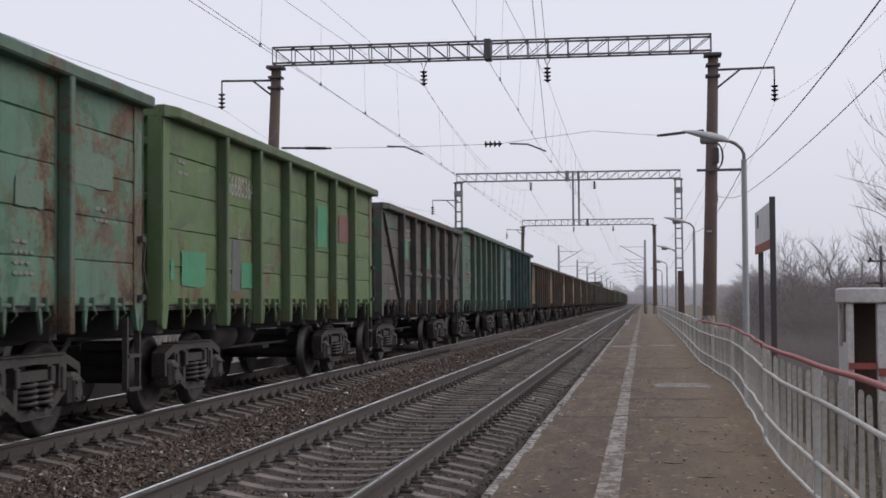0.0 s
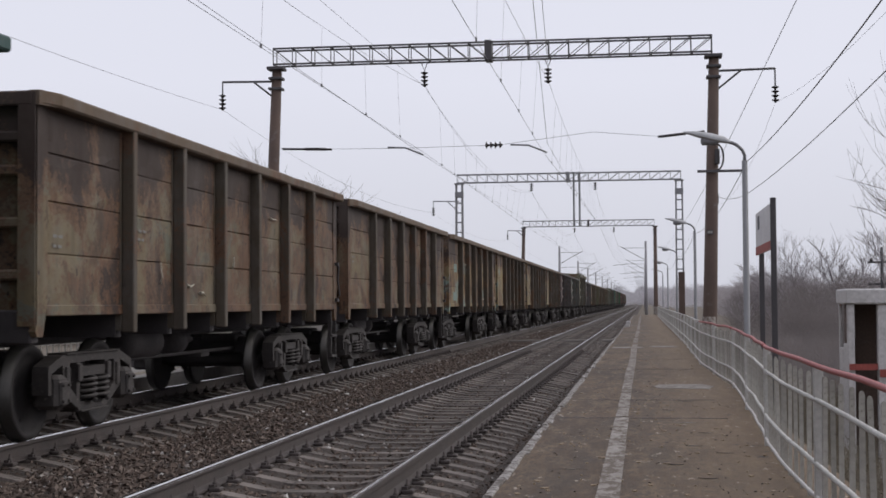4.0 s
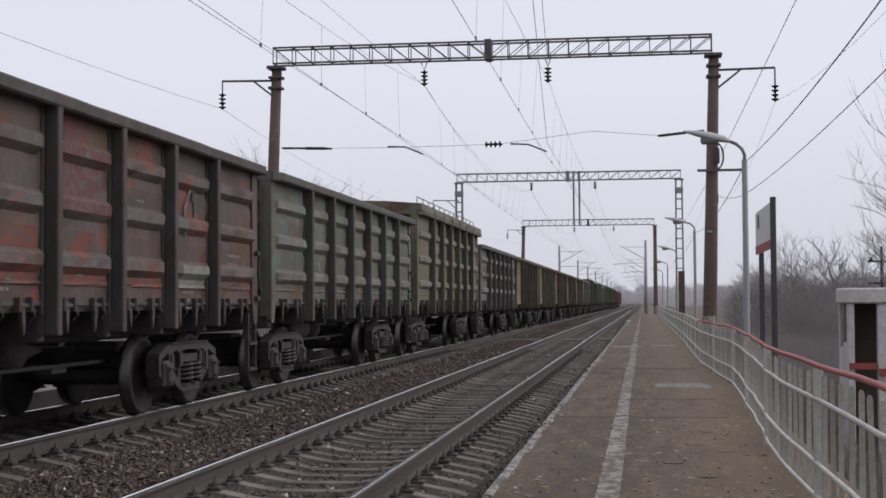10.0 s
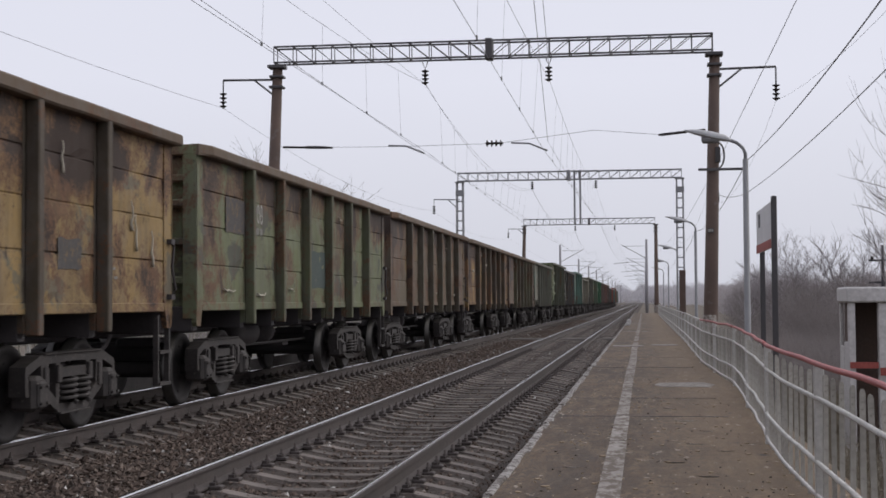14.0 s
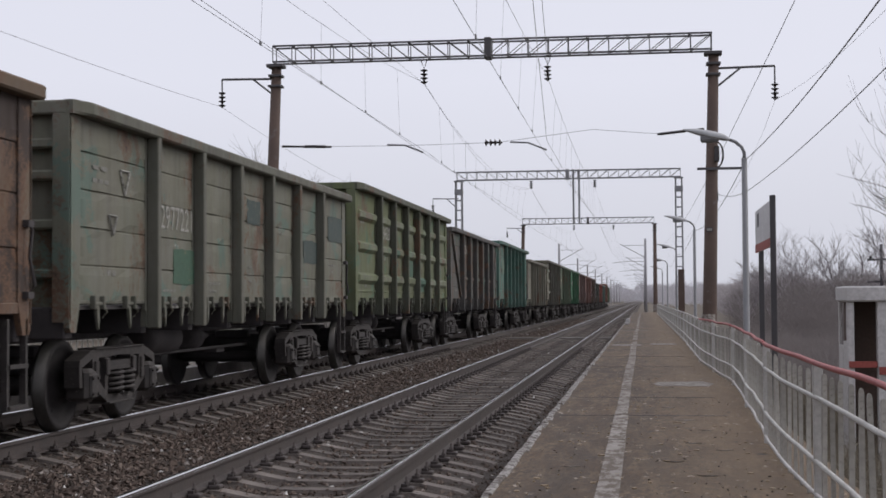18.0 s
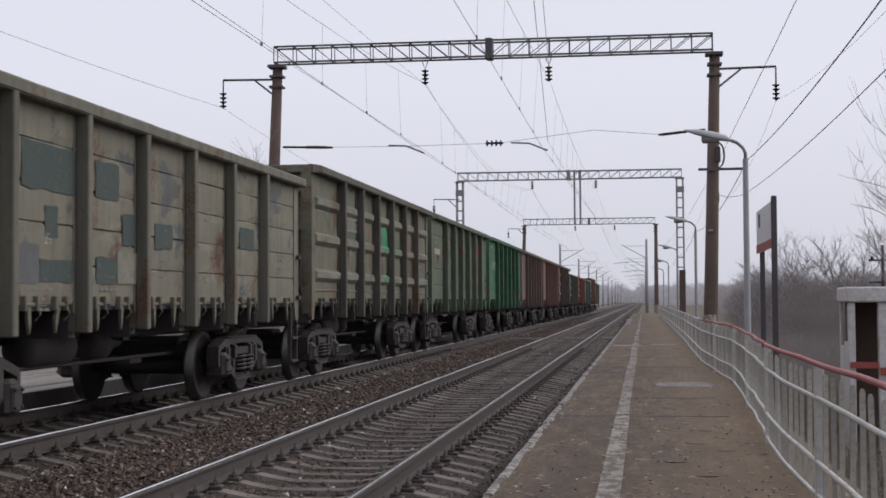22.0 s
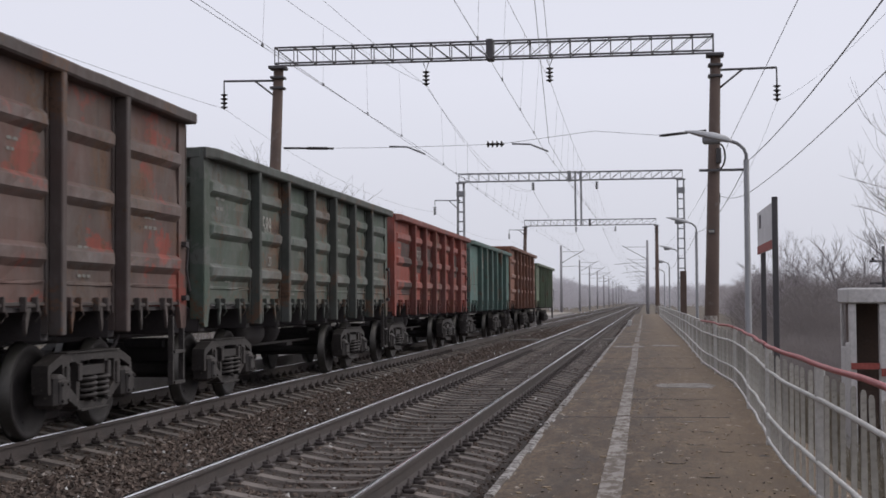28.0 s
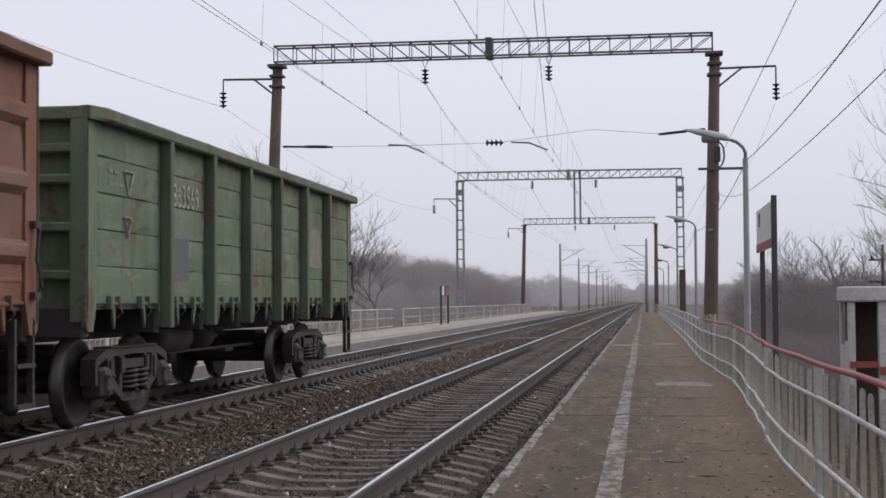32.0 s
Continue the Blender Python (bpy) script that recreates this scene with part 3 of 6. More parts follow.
# ---------------------------------------------------------------- street lamps on the platform
def street_lamp(label):
    t = thing("street_lamp", label, "lamp post", "lamp posts along the platform", pose(0, 0, 0))
    part("pole", Geo().lathe([(-1.2, 0.10), (0.3, 0.10), (0.32, 0.082), (4.98, 0.072)], (0, 0, 0), "z", 14), LAMP_GREY, t)
    arm = [(0, 0, 4.9), (0, 0, 5.12), (-0.06, -0.02, 5.26), (-0.22, -0.05, 5.4), (-0.42, -0.1, 5.47)]
    part("arm", Geo().tube(arm, 0.045, 8), LAMP_GREY, t)
    g = Geo()
    sec = [(-0.36, 0.05, 0.05, 5.44), (-0.5, 0.13, 0.13, 5.47), (-0.85, 0.18, 0.16, 5.54), (-1.25, 0.15, 0.11, 5.65), (-1.56, 0.04, 0.03, 5.73)]
    v = []
    for x, ry, rz, z in sec:
        v += [(x, -0.12 + ry * math.cos(a), z + (rz if math.sin(a) > 0 else rz * 0.35) * math.sin(a)) for a in [2 * math.pi * k / 14 for k in range(14)]]
    f = [(i * 14 + k, i * 14 + (k + 1) % 14, (i + 1) * 14 + (k + 1) % 14, (i + 1) * 14 + k) for i in range(4) for k in range(14)]
    head = part("lamp_head", g.add(v, f, True).add(v[:14], [tuple(range(13, -1, -1))]).add(v[-14:], [tuple(range(14))]), LAMP_HEAD, t)
    part("diffuser", Geo().lathe([(-0.02, 0.05), (0.02, 0.12), (0.35, 0.12), (0.5, 0.04)], (-1.1, -0.12, 5.50), "x", 10), LAMP_GREY, head)
    return t


lamp = street_lamp("grey steel lamp post with a cobra-head lantern behind the railing")
lamp.matrix_basis = pose(2.62, 38, 0)
for x, y in ((2.68, 77), (2.6, 116), (2.52, 155), (2.5, 194)):
    copy_thing(lamp, pose(x, y, 0))

# ---------------------------------------------------------------- station name board and concrete hut
sign = thing("station_sign", "weathered white name board with a red foot band on dark posts", "sign", at=pose(0, 0, 0))
for x, y in ((2.145, 25.1), (2.245, 28.9)):
    part("post", Geo().box(x, x + 0.095, y - 0.05, y + 0.05, -1.2, 3.10 if y < 26 else 3.05, 0.01), SIGN_DARK, sign)
part("board", Geo().box(2.205, 2.235, 25.2, 29.15, 2.24, 3.06, 0.006), SIGN_WHITE, sign)
part("red_band", Geo().box(2.199, 2.203, 25.2, 29.15, 2.24, 2.40), SIGN_RED, sign)
part("lettering", Geo().box(2.199, 2.203, 28.2, 28.6, 2.72, 2.98), SIGN_DARK, sign, "faded unreadable lettering")

hut = thing("concrete_portal", "small grey concrete stair portal with red bands beside the railing", "shelter", at=pose(-0.11, 0, 0))
HY = 19.0
part("roof_slab", Geo().box(2.66, 4.6, HY, HY + 0.95, 1.29, 1.49, 0.02), WHITEWASH, hut)
for x, w in ((2.69, 0.085), (3.06, 0.20), (4.3, 0.2)):
    part("pillar", Geo().box(x, x + w, HY + 0.05, HY + 0.17, -1.2, 1.29, 0.01), WHITEWASH, hut)
part("back_pillar", Geo().box(2.69, 2.73, HY + 0.84, HY + 0.92, -1.2, 1.29, 0.006), WHITEWASH, hut)
part("side_wall", Geo().box(2.69, 2.73, HY + 0.17, HY + 0.48, -1.2, 0.78, 0.006), WHITEWASH, hut)
part("side_wall", Geo().box(2.69, 2.73, HY + 0.51, HY + 0.84, -1.2, 0.72, 0.006), WHITEWASH, hut)
# dark colours here paint the interior's shade; the panel fills the open side
part("side_panel", Geo().box(2.75, 2.79, HY + 0.2, HY + 0.84, -1.2, 1.29), MAST_BROWN, hut)
part("back_wall", Geo().box(2.79, 4.5, HY + 0.86, HY + 0.92, -1.2, 1.29), MAST_BROWN, hut)
part("far_wall", Geo().box(4.42, 4.5, HY + 0.22, HY + 0.86, -1.2, 1.29), SIGN_DARK, hut)
part("red_band", Geo().box(2.70, 3.05, HY + 0.02, HY + 0.048, 0.45, 0.53), SIGN_RED, hut)
part("red_band", Geo().box(3.07, 3.3, HY + 0.0, HY + 0.02, 0.36, 0.46), SIGN_RED, hut)

# ---------------------------------------------------------------- platform slab, edge and painted line
setting("platform", Geo().prism([(-0.7, PLAT_A + 0.05), (TOP, PLAT_A + 0.05), (TOP, PLAT_B), (-0.7, PLAT_B)], "y", -60, 150),
        ASPHALT, "narrow platform with worn brown-grey asphalt", "platform")
edge = setting("platform_edge", Geo().box(PLAT_A + 0.012, PLAT_A + 0.05, -60, 150, -0.75, TOP - 0.04), CONCRETE, "concrete platform edge with flaking white paint", "kerb")
line_paint = tagged(thing("painted_line", "worn white safety line along the platform", "road marking", kind="structure"))
yy = -3.0
random.seed(4)
while yy < 140:
    ln = random.uniform(2.2, 4.8)
    w = 0.075 + random.uniform(-0.006, 0.006)
    x = -0.255 + random.uniform(-0.012, 0.012) - yy * 0.0006
    part("line_segment", Geo().box(x - w, x + w, yy, yy + ln - random.uniform(0.02, 0.12), TOP + 0.004, TOP + 0.007), WHITE_WORN, line_paint)
    yy += ln + (random.uniform(0.3, 1.6) if yy > 33 else 0)
yy = -8.0
while yy < 140:
    ln = random.uniform(0.25, 1.1)
    part("edge_stone", Geo().box(PLAT_A, PLAT_A + 0.068 + random.uniform(-0.02, 0.02), yy, yy + ln - 0.01, TOP - 0.06, TOP + random.uniform(0.004, 0.022), 0.008), EDGE_PAINT, edge)
    yy += ln


# ---------------------------------------------------------------- railing: bent tubular panels with pickets
def bend(y):
    """How far the old railing bows out of line."""
    keys = [(-20, 1.06), (5, 1.05), (7.8, 1.06), (8.8, 1.05), (9.7, 1.035), (11.0, 1.02), (12.5, 1.04), (14.4, 1.105), (16.3, 1.165), (20.5, 1.27), (22.0, 1.30), (25, 1.21), (30, 1.12), (36, 1.15), (45, 1.2), (57, 1.2), (150, 1.2)]
    for (a, p), (b, q) in zip(keys, keys[1:]):
        if y <= b:
            t = (y - a) / (b - a)
            return p + (q - p) * (3 * t * t - 2 * t ** 3)
    return 1.2


def railing_panel(y0, y1, red, near):
    t = thing("railing_panel", ("bent grey steel railing panel with a faded red top rail" if red else "grey steel railing panel with pale tubular rails"), "railing",
              "railing along the platform", pose(bend(y0), y0, TOP))
    o = bend(y0)
    n = max(3, int((y1 - y0) / 0.5))
    yr = [y0 + (y1 - y0) * i / n for i in range(n + 1)]
    top = 0.89
    for z, m, nm in ((top, RAIL_RED if red else RAIL_GREY, "top_rail"), (0.67, RAIL_GREY, "middle_rail"), (0.28, RAIL_GREY, "lower_rail"), (0.07, WHITEWASH, "bottom_rail")):
        part(nm, Geo().tube([(bend(y) - o, y - y0, z + 0.012 * noise.noise((y * 0.8, z * 5, 0))) for y in yr], {"top_rail": 0.018, "bottom_rail": 0.013}.get(nm, 0.0155), 8), m, t,
             "faded red handrail" if nm == "top_rail" and red else "")
    for y in (y0, (y0 + y1) / 2):
        part("post", Geo().box(bend(y) - o - 0.01, bend(y) - o + 0.05, y - y0 - 0.03, y - y0 + 0.03, -0.25, top - 0.01, 0.005), RAIL_GREY, t)
    y = y0 + 0.13
    pm = PICKETS
    while y < y1 - 0.03:
        part("picket", pm, None, t, at=pose(bend(y) - o + 0.035, y - y0, 0.0, random.uniform(-1.5, 1.5), random.uniform(-1.5, 1.5), random.uniform(-8, 8)))
        y += 0.36 + random.uniform(-0.05, 0.05) if near else 0.5
    return t


PICKETS = Geo().prism([(0.0, -0.014), (0.80, -0.014), (0.818, -0.009), (0.823, 0.0), (0.818, 0.009), (0.80, 0.014), (0.0, 0.014)], "y", -0.017, 0.017).mesh("picket", PICKET)
random.seed(8)
cuts = [5.3, 13.2, 22.0, 30.2, 37.0, 45.0, 53.0, 61.0, 69.0, 77.0, 85.0, 93.0, 101.0, 109.0, 117.0, 125.0, 133.0]
for a, b in zip(cuts, cuts[1:]):
    railing_panel(a, b - 0.05, a < 29, a < 30)

# pale worn joints and frost across the platform
JOINT = surface("dusty_joint", (0.30, 0.28, 0.26), (0.24, 0.22, 0.20), 2.5, 0.9, 0, 40, 0.3, (0.125, 0.105, 0.088), (0.44, 0.56))
for y, xa, xb, w in ((22.3, 0.12, 1.04, 1.25), (42.3, 0.13, 0.96, 1.5), (41.5, -0.95, -0.02, 1.6), (52.9, -1.0, -0.36, 0.35), (60.5, -0.95, 0.2, 0.5), (68.0, -0.9, 0.0, 0.6), (81.0, -0.9, 0.1, 0.9), (15.6, 0.3, 0.55, 0.06), (13.1, 0.35, 0.5, 0.06), (12.5, 0.62, 0.74, 0.05),
                     (11.6, 0.2, 0.30, 0.05), (11.2, -0.62, -0.5, 0.04), (14.4, 0.55, 0.66, 0.05), (17.4, 0.2, 0.36, 0.07), (10.7, 0.42, 0.52, 0.04), (18.9, 0.5, 0.6, 0.08)):
    part("pale_joint", Geo().prism([(xa, y), (xa + 0.08, y - w * 0.4), (xb - 0.1, y - w * 0.5), (xb, y + 0.02), (xb - 0.15, y + w * 0.5), (xa + 0.1, y + w * 0.35)], "z", TOP + 0.002, TOP + 0.005), JOINT, line_paint, "pale dusty joint across the asphalt")
for y in (16.2, 19.2, 28.0, 33.0):
    part("dark_joint", Geo().box(PLAT_A + 0.12, 0.9, y, y + 0.035, TOP + 0.001, TOP + 0.0035), SIGN_DARK, line_paint, "dark open joint")

# flattened leaves and paper scraps, and dark crumbs of tar
def scatter(name, label, count, lo, hi, material, seed, power):
    rg = np.random.default_rng(seed)
    y = 8.5 + 50 * rg.random(count) ** power
    x = -0.95 + 1.95 * rg.random(count) ** 0.75
    size = lo + (hi - lo) * rg.random(count) ** 2
    a = rg.random((count, 6)) * 0.5 + np.arange(6) * np.pi / 3
    rad = size[:, None] * (0.55 + 0.6 * rg.random((count, 6)))
    px, py = x[:, None] + rad * np.cos(a), y[:, None] + rad * np.sin(a) * 1.3
    base = np.stack([px, py, np.full_like(px, TOP + 0.001)], 2)
    top = base + np.array([0, 0, 0.006])
    v = np.concatenate([base, top], 1).reshape(-1, 3)
    f = []
    for n in range(count):
        o = 12 * n
        f.append(tuple(o + 6 + k for k in range(6)))
        f += [(o + k, o + (k + 1) % 6, o + 6 + (k + 1) % 6, o + 6 + k) for k in range(6)]
    me = bpy.data.meshes.new(name)
    me.from_pydata(v.tolist(), [], f)
    me.materials.append(material)
    tagged(new(name, me), label, "litter", kind="stuff")


LITTER = surface("bleached_leaf_litter", (0.34, 0.26, 0.17), (0.24, 0.17, 0.11), 5, 0.9, 0, 40, 0.2, (0.45, 0.40, 0.33), (0.55, 0.62))
CRUMB = surface("tar_crumbs", (0.050, 0.037, 0.028), (0.032, 0.025, 0.020), 5, 0.95, 0, 40, 0.2)
scatter("leaf_litter", "bleached leaves and scraps trodden on the asphalt", 330, 0.008, 0.032, LITTER, 5, 2.4)
scatter("tar_crumbs", "dark crumbs of grit and tar on the asphalt", 260, 0.004, 0.012, CRUMB, 6, 2.6)

# ---------------------------------------------------------------- foot crossing over the tracks
deck = tagged(thing("foot_crossing", "worn plank crossing over both tracks", "crossing", kind="structure"))
DECK = surface("weathered_planks", (0.24, 0.22, 0.20), (0.17, 0.155, 0.14), 2, 0.9, 0, 30, 0.3)
for xa, xb in ((-8.6, -7.9), (-7.55, -6.3), (-5.5, -3.8), (-3.45, -2.2), (-1.85, -1.12)):
    for k in range(2):
        part("plank", Geo().box(xa + 0.1 * k, xb - 0.06 * k, 58.6 + 0.36 * k, 58.9 + 0.36 * k, -0.29, -0.175 + 0.01 * k, 0.008), DECK, deck)

# fittings on the near mast
part("equipment_arm", Geo().box(1.75, 3.25, Y1 - 0.27, Y1 - 0.21, 5.49, 5.57), GANTRY_DARK, g1)
part("cable_loop", Geo().tube([(2.36 + 0.22 * math.cos(a), Y1 - 0.24, 5.98 + 0.42 * math.sin(a)) for a in [radians(15 * k - 100) for k in range(15)]], 0.03, 6), INSULATOR, g1)
part("switch_box", Geo().box(2.3, 2.46, Y1 - 0.3, Y1 - 0.12, 5.75, 6.25, 0.02), INSULATOR, g1)
part("lower_bracket", Geo().box(2.2, 2.42, Y1 - 0.05, Y1 + 0.05, 4.72, 4.8).box(2.38, 2.42, Y1 - 0.05, Y1 + 0.05, 4.5, 4.8), GANTRY_DARK, g1)
part("number_plate", Geo().box(2.02, 2.22, Y1 - 0.25, Y1 - 0.235, 3.5, 3.64), SIGN_DARK, g1)
for k in range(3):
    part("plate_mark", Geo().box(2.045 + 0.055 * k, 2.085 + 0.055 * k, Y1 - 0.256, Y1 - 0.252, 3.53, 3.61), WHITE_MARK, g1)
stub = thing("short_post", "short weathered concrete post beside the railing", "post", at=pose(1.95, 76, 0))
part("post", Geo().box(-0.16, 0.16, -0.16, 0.16, -1.2, 2.9, 0.02), MAST_BROWN, stub)

for x, y, h in ((-1.26, 84.0, 0.2), (-1.24, 76.5, 0.12)):
    part("block", Geo().box(-0.12, 0.12, -0.15, 0.15, 0, h, 0.02), WHITEWASH, thing("marker_block", "small whitewashed block at the platform edge", "marker", at=pose(x + 0.35, y, TOP)))
up = thing("utility_pole", "thin dark utility pole with two cross arms", "utility pole", at=pose(9.5, 60, -1.2))
part("pole", Geo().lathe([(0, 0.10), (4.7, 0.06)], (0, 0, 0), "z", 10), SIGN_DARK, up)
for z in (4.09, 3.2):
    part("cross_arm", Geo().box(-0.55, 0.55, -0.05, 0.05, z - 0.04, z + 0.04), SIGN_DARK, up)
for x in (-0.42, 0.42):
    part("insulator", Geo().lathe([(4.1, 0.03), (4.16, 0.06), (4.22, 0.05), (4.26, 0.02)], (x, 0, 0), "z", 8), INSULATOR, up)

# ---------------------------------------------------------------- far platform with its fence
PALE_DUST = surface("pale_dusty_concrete", (0.42, 0.39, 0.35), (0.33, 0.305, 0.27), 0.9, 0.9, 0, 20, 0.3, (0.19, 0.15, 0.115), (0.50, 0.62), stretch=(1, 0.10, 1))
setting("far_platform", Geo().prism([(-0.8, -11.9), (0.08, -11.9), (0.08, -8.72), (-0.8, -8.72)][::-1], "y", -40, 175), PALE_DUST, "low platform across the tracks, pale and dusty", "platform")
fe = setting("far_platform_edge", Geo().box(-8.8, -8.66, -40, 175, -0.8, 0.085), CONCRETE, "pale concrete edge of the platform across the tracks", "kerb")
part("painted_strip", Geo().box(-9.35, -9.2, -40, 175, 0.084, 0.087), surface("ochre_line", (0.30, 0.24, 0.16), (0.22, 0.19, 0.15), 1.0, 0.9), fe, "worn ochre safety line")


def far_fence(y0, y1, lean):
    t = thing("fence_panel", "pale grey metal picket fence across the tracks", "fence", "fence on the far platform", pose(-11.55, y0, 0.08, 0, lean, 0))
    L = y1 - y0
    for z in (0.9, 0.5, 0.12):
        part("rail", Geo().tube([(0, 0, z), (0, L, z)], 0.025, 5), RAIL_GREY, t)
    part("post", Geo().box(-0.04, 0.04, -0.04, 0.04, -0.4, 0.98), RAIL_GREY, t)
    k = 0.25
    while k < L:
        part("picket", PICKETS, None, t, at=pose(0.03, k, 0.06))
        k += 0.3 if y0 < 60 else 0.62


random.seed(3)
for i in range(11):
    far_fence(22 + 4 * i, 25.9 + 4 * i, 0)
for i in range(16):
    far_fence(69.0 + 5 * i, 73.9 + 5 * i, random.uniform(-5, 3))

fs = thing("platform_sign", "small notice board on two posts on the far platform", "sign", at=pose(0, 0, 0))
for y in (77.0, 79.8):
    part("post", Geo().box(-10.9, -10.8, y - 0.05, y + 0.05, -0.2, 2.15), SIGN_DARK, fs)
part("board", Geo().box(-10.84, -10.79, 76.9, 79.9, 1.62, 2.2, 0.01), SIGN_DARK, fs)
part("white_panel", Geo().box(-10.788, -10.784, 77.0, 77.7, 1.66, 2.16), SIGN_WHITE, fs)
part("red_band", Geo().box(-10.788, -10.784, 78.6, 79.8, 1.7, 2.05), SIGN_RED, fs)


# ---------------------------------------------------------------- trees and scrub, bare in winter
def grow(g, base, height, spread, seed, depth=4, kids=4, r=None, thin=3):
    """A bare tree: tapered trunk, limbs and twigs, bent by chance."""
    rnd = random.Random(seed)

    def limb(p, d, length, rad, level):
        pts, q, e = [p], p.copy(), d.copy()
        for _ in range(3):
            e = (e + Vector((rnd.gauss(0, 0.16), rnd.gauss(0, 0.16), rnd.gauss(0.04, 0.10)))).normalized()
            q = q + e * (length / 3)
            pts.append(q.copy())
        g.tube(pts, rad, thin if level < depth else 3, rad * 0.55 if level else rad * 0.6, False)
        if level >= depth:
            return
        for k in range(kids + (1 if level == 0 else 0)):
            t = rnd.uniform(0.25, 1.0) if level else rnd.uniform(0.22, 1.0)
            i = min(2, int(t * 3))
            at = pts[i].lerp(pts[i + 1], t * 3 - i)
            a = rnd.uniform(0, 2 * math.pi)
            side = Vector((math.cos(a), math.sin(a), 0))
            nd = (e * rnd.uniform(0.35, 0.9) + side * spread * rnd.uniform(0.5, 1.1) + Vector((0, 0, 0.25))).normalized()
            limb(at, nd, length * rnd.uniform(0.5, 0.75), rad * 0.5, level + 1)

    limb(Vector(base), Vector((0, 0, 1)), height * 0.5, r or height * 0.012, 0)


def tree(x, y, z, h, spread, seed, material, label, depth=4, kids=4, name="bare_tree", r=None):
    t = thing(name, label, "tree" if name == "bare_tree" else "shrub", "", pose(x, y, z))
    g = Geo()
    grow(g, (0, 0, 0), h, spread, seed, depth, kids, r)
    tr = Geo()
    tr.v, tr.f, tr.s = g.v[:12], g.f[:9], g.s[:9]
    part("trunk", tr, material, t)
    cr = Geo()
    cr.v, cr.f, cr.s = g.v, g.f[9:], g.s[9:]
    part("crown", cr, material, t)
    return t


# the tree that reaches in over the railing, and the scrub below the platform
over = thing("bare_tree", "bare tree with long arching twigs beside the railing", "tree", at=pose(4.9, 21.5, -1.15))
part("trunk", Geo().tube([(0, 0, 0), (-0.05, 0, 1.6), (-0.02, 0.1, 3.2), (0.1, 0.1, 5.0), (0.05, 0.2, 6.6)], 0.10, 8, 0.02), TWIG, over)
rt = random.Random(31)
for i in range(15):
    z = rt.uniform(2.9, 5.3)
    reach = rt.uniform(0.9, 2.1)
    dy = rt.uniform(-1.2, 0.8)
    g = Geo()
    pts = [Vector((-0.02, 0.08, z))]
    for k in range(1, 8):
        t = k / 7
        pts.append(Vector((-reach * (1 - (1 - t) ** 1.7), 0.08 + dy * t, z - 0.12 * math.sin(3.1 * t) + 1.0 * t ** 2.6 * rt.uniform(0.9, 1.1))))
    g.tube(pts, 0.007, 5, 0.0015, False)
    for k in range(8):
        j = rt.randrange(2, 7)
        p = pts[j]
        d = Vector((rt.uniform(-0.5, 0.15), rt.uniform(-0.3, 0.3), rt.uniform(0.1, 0.8)))
        L = rt.uniform(0.3, 0.8)
        g.tube([p, p + d * L * 0.5, p + d * L + Vector((0, 0, 0.14 * L))], 0.0028, 4, 0.001, False)
    part("limb", g, TWIG, over)
tree(7.5, 30.0, -1.15, 6.0, 0.8, 12, TWIG, "bare tree with fine upright twigs", 4, 5)
random.seed(21)
# these further trees take the twig colour with haze mixed in
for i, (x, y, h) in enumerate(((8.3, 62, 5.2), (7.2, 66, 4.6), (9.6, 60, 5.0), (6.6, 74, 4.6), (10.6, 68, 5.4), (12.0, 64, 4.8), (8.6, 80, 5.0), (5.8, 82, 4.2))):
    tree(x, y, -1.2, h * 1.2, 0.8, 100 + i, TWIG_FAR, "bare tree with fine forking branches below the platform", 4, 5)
for i, (x, y, h) in enumerate(((-14.9, 63, 9.5), (-14.5, 66, 9.3), (-16.4, 66, 8.4), (-15.3, 82, 6.2), (-19.5, 90, 6.0), (-24.0, 104, 6.6))):
    tree(x, y, -0.7, h, 0.75, 400 + i, TWIG, "bare tree behind the far platform", 4, 5)


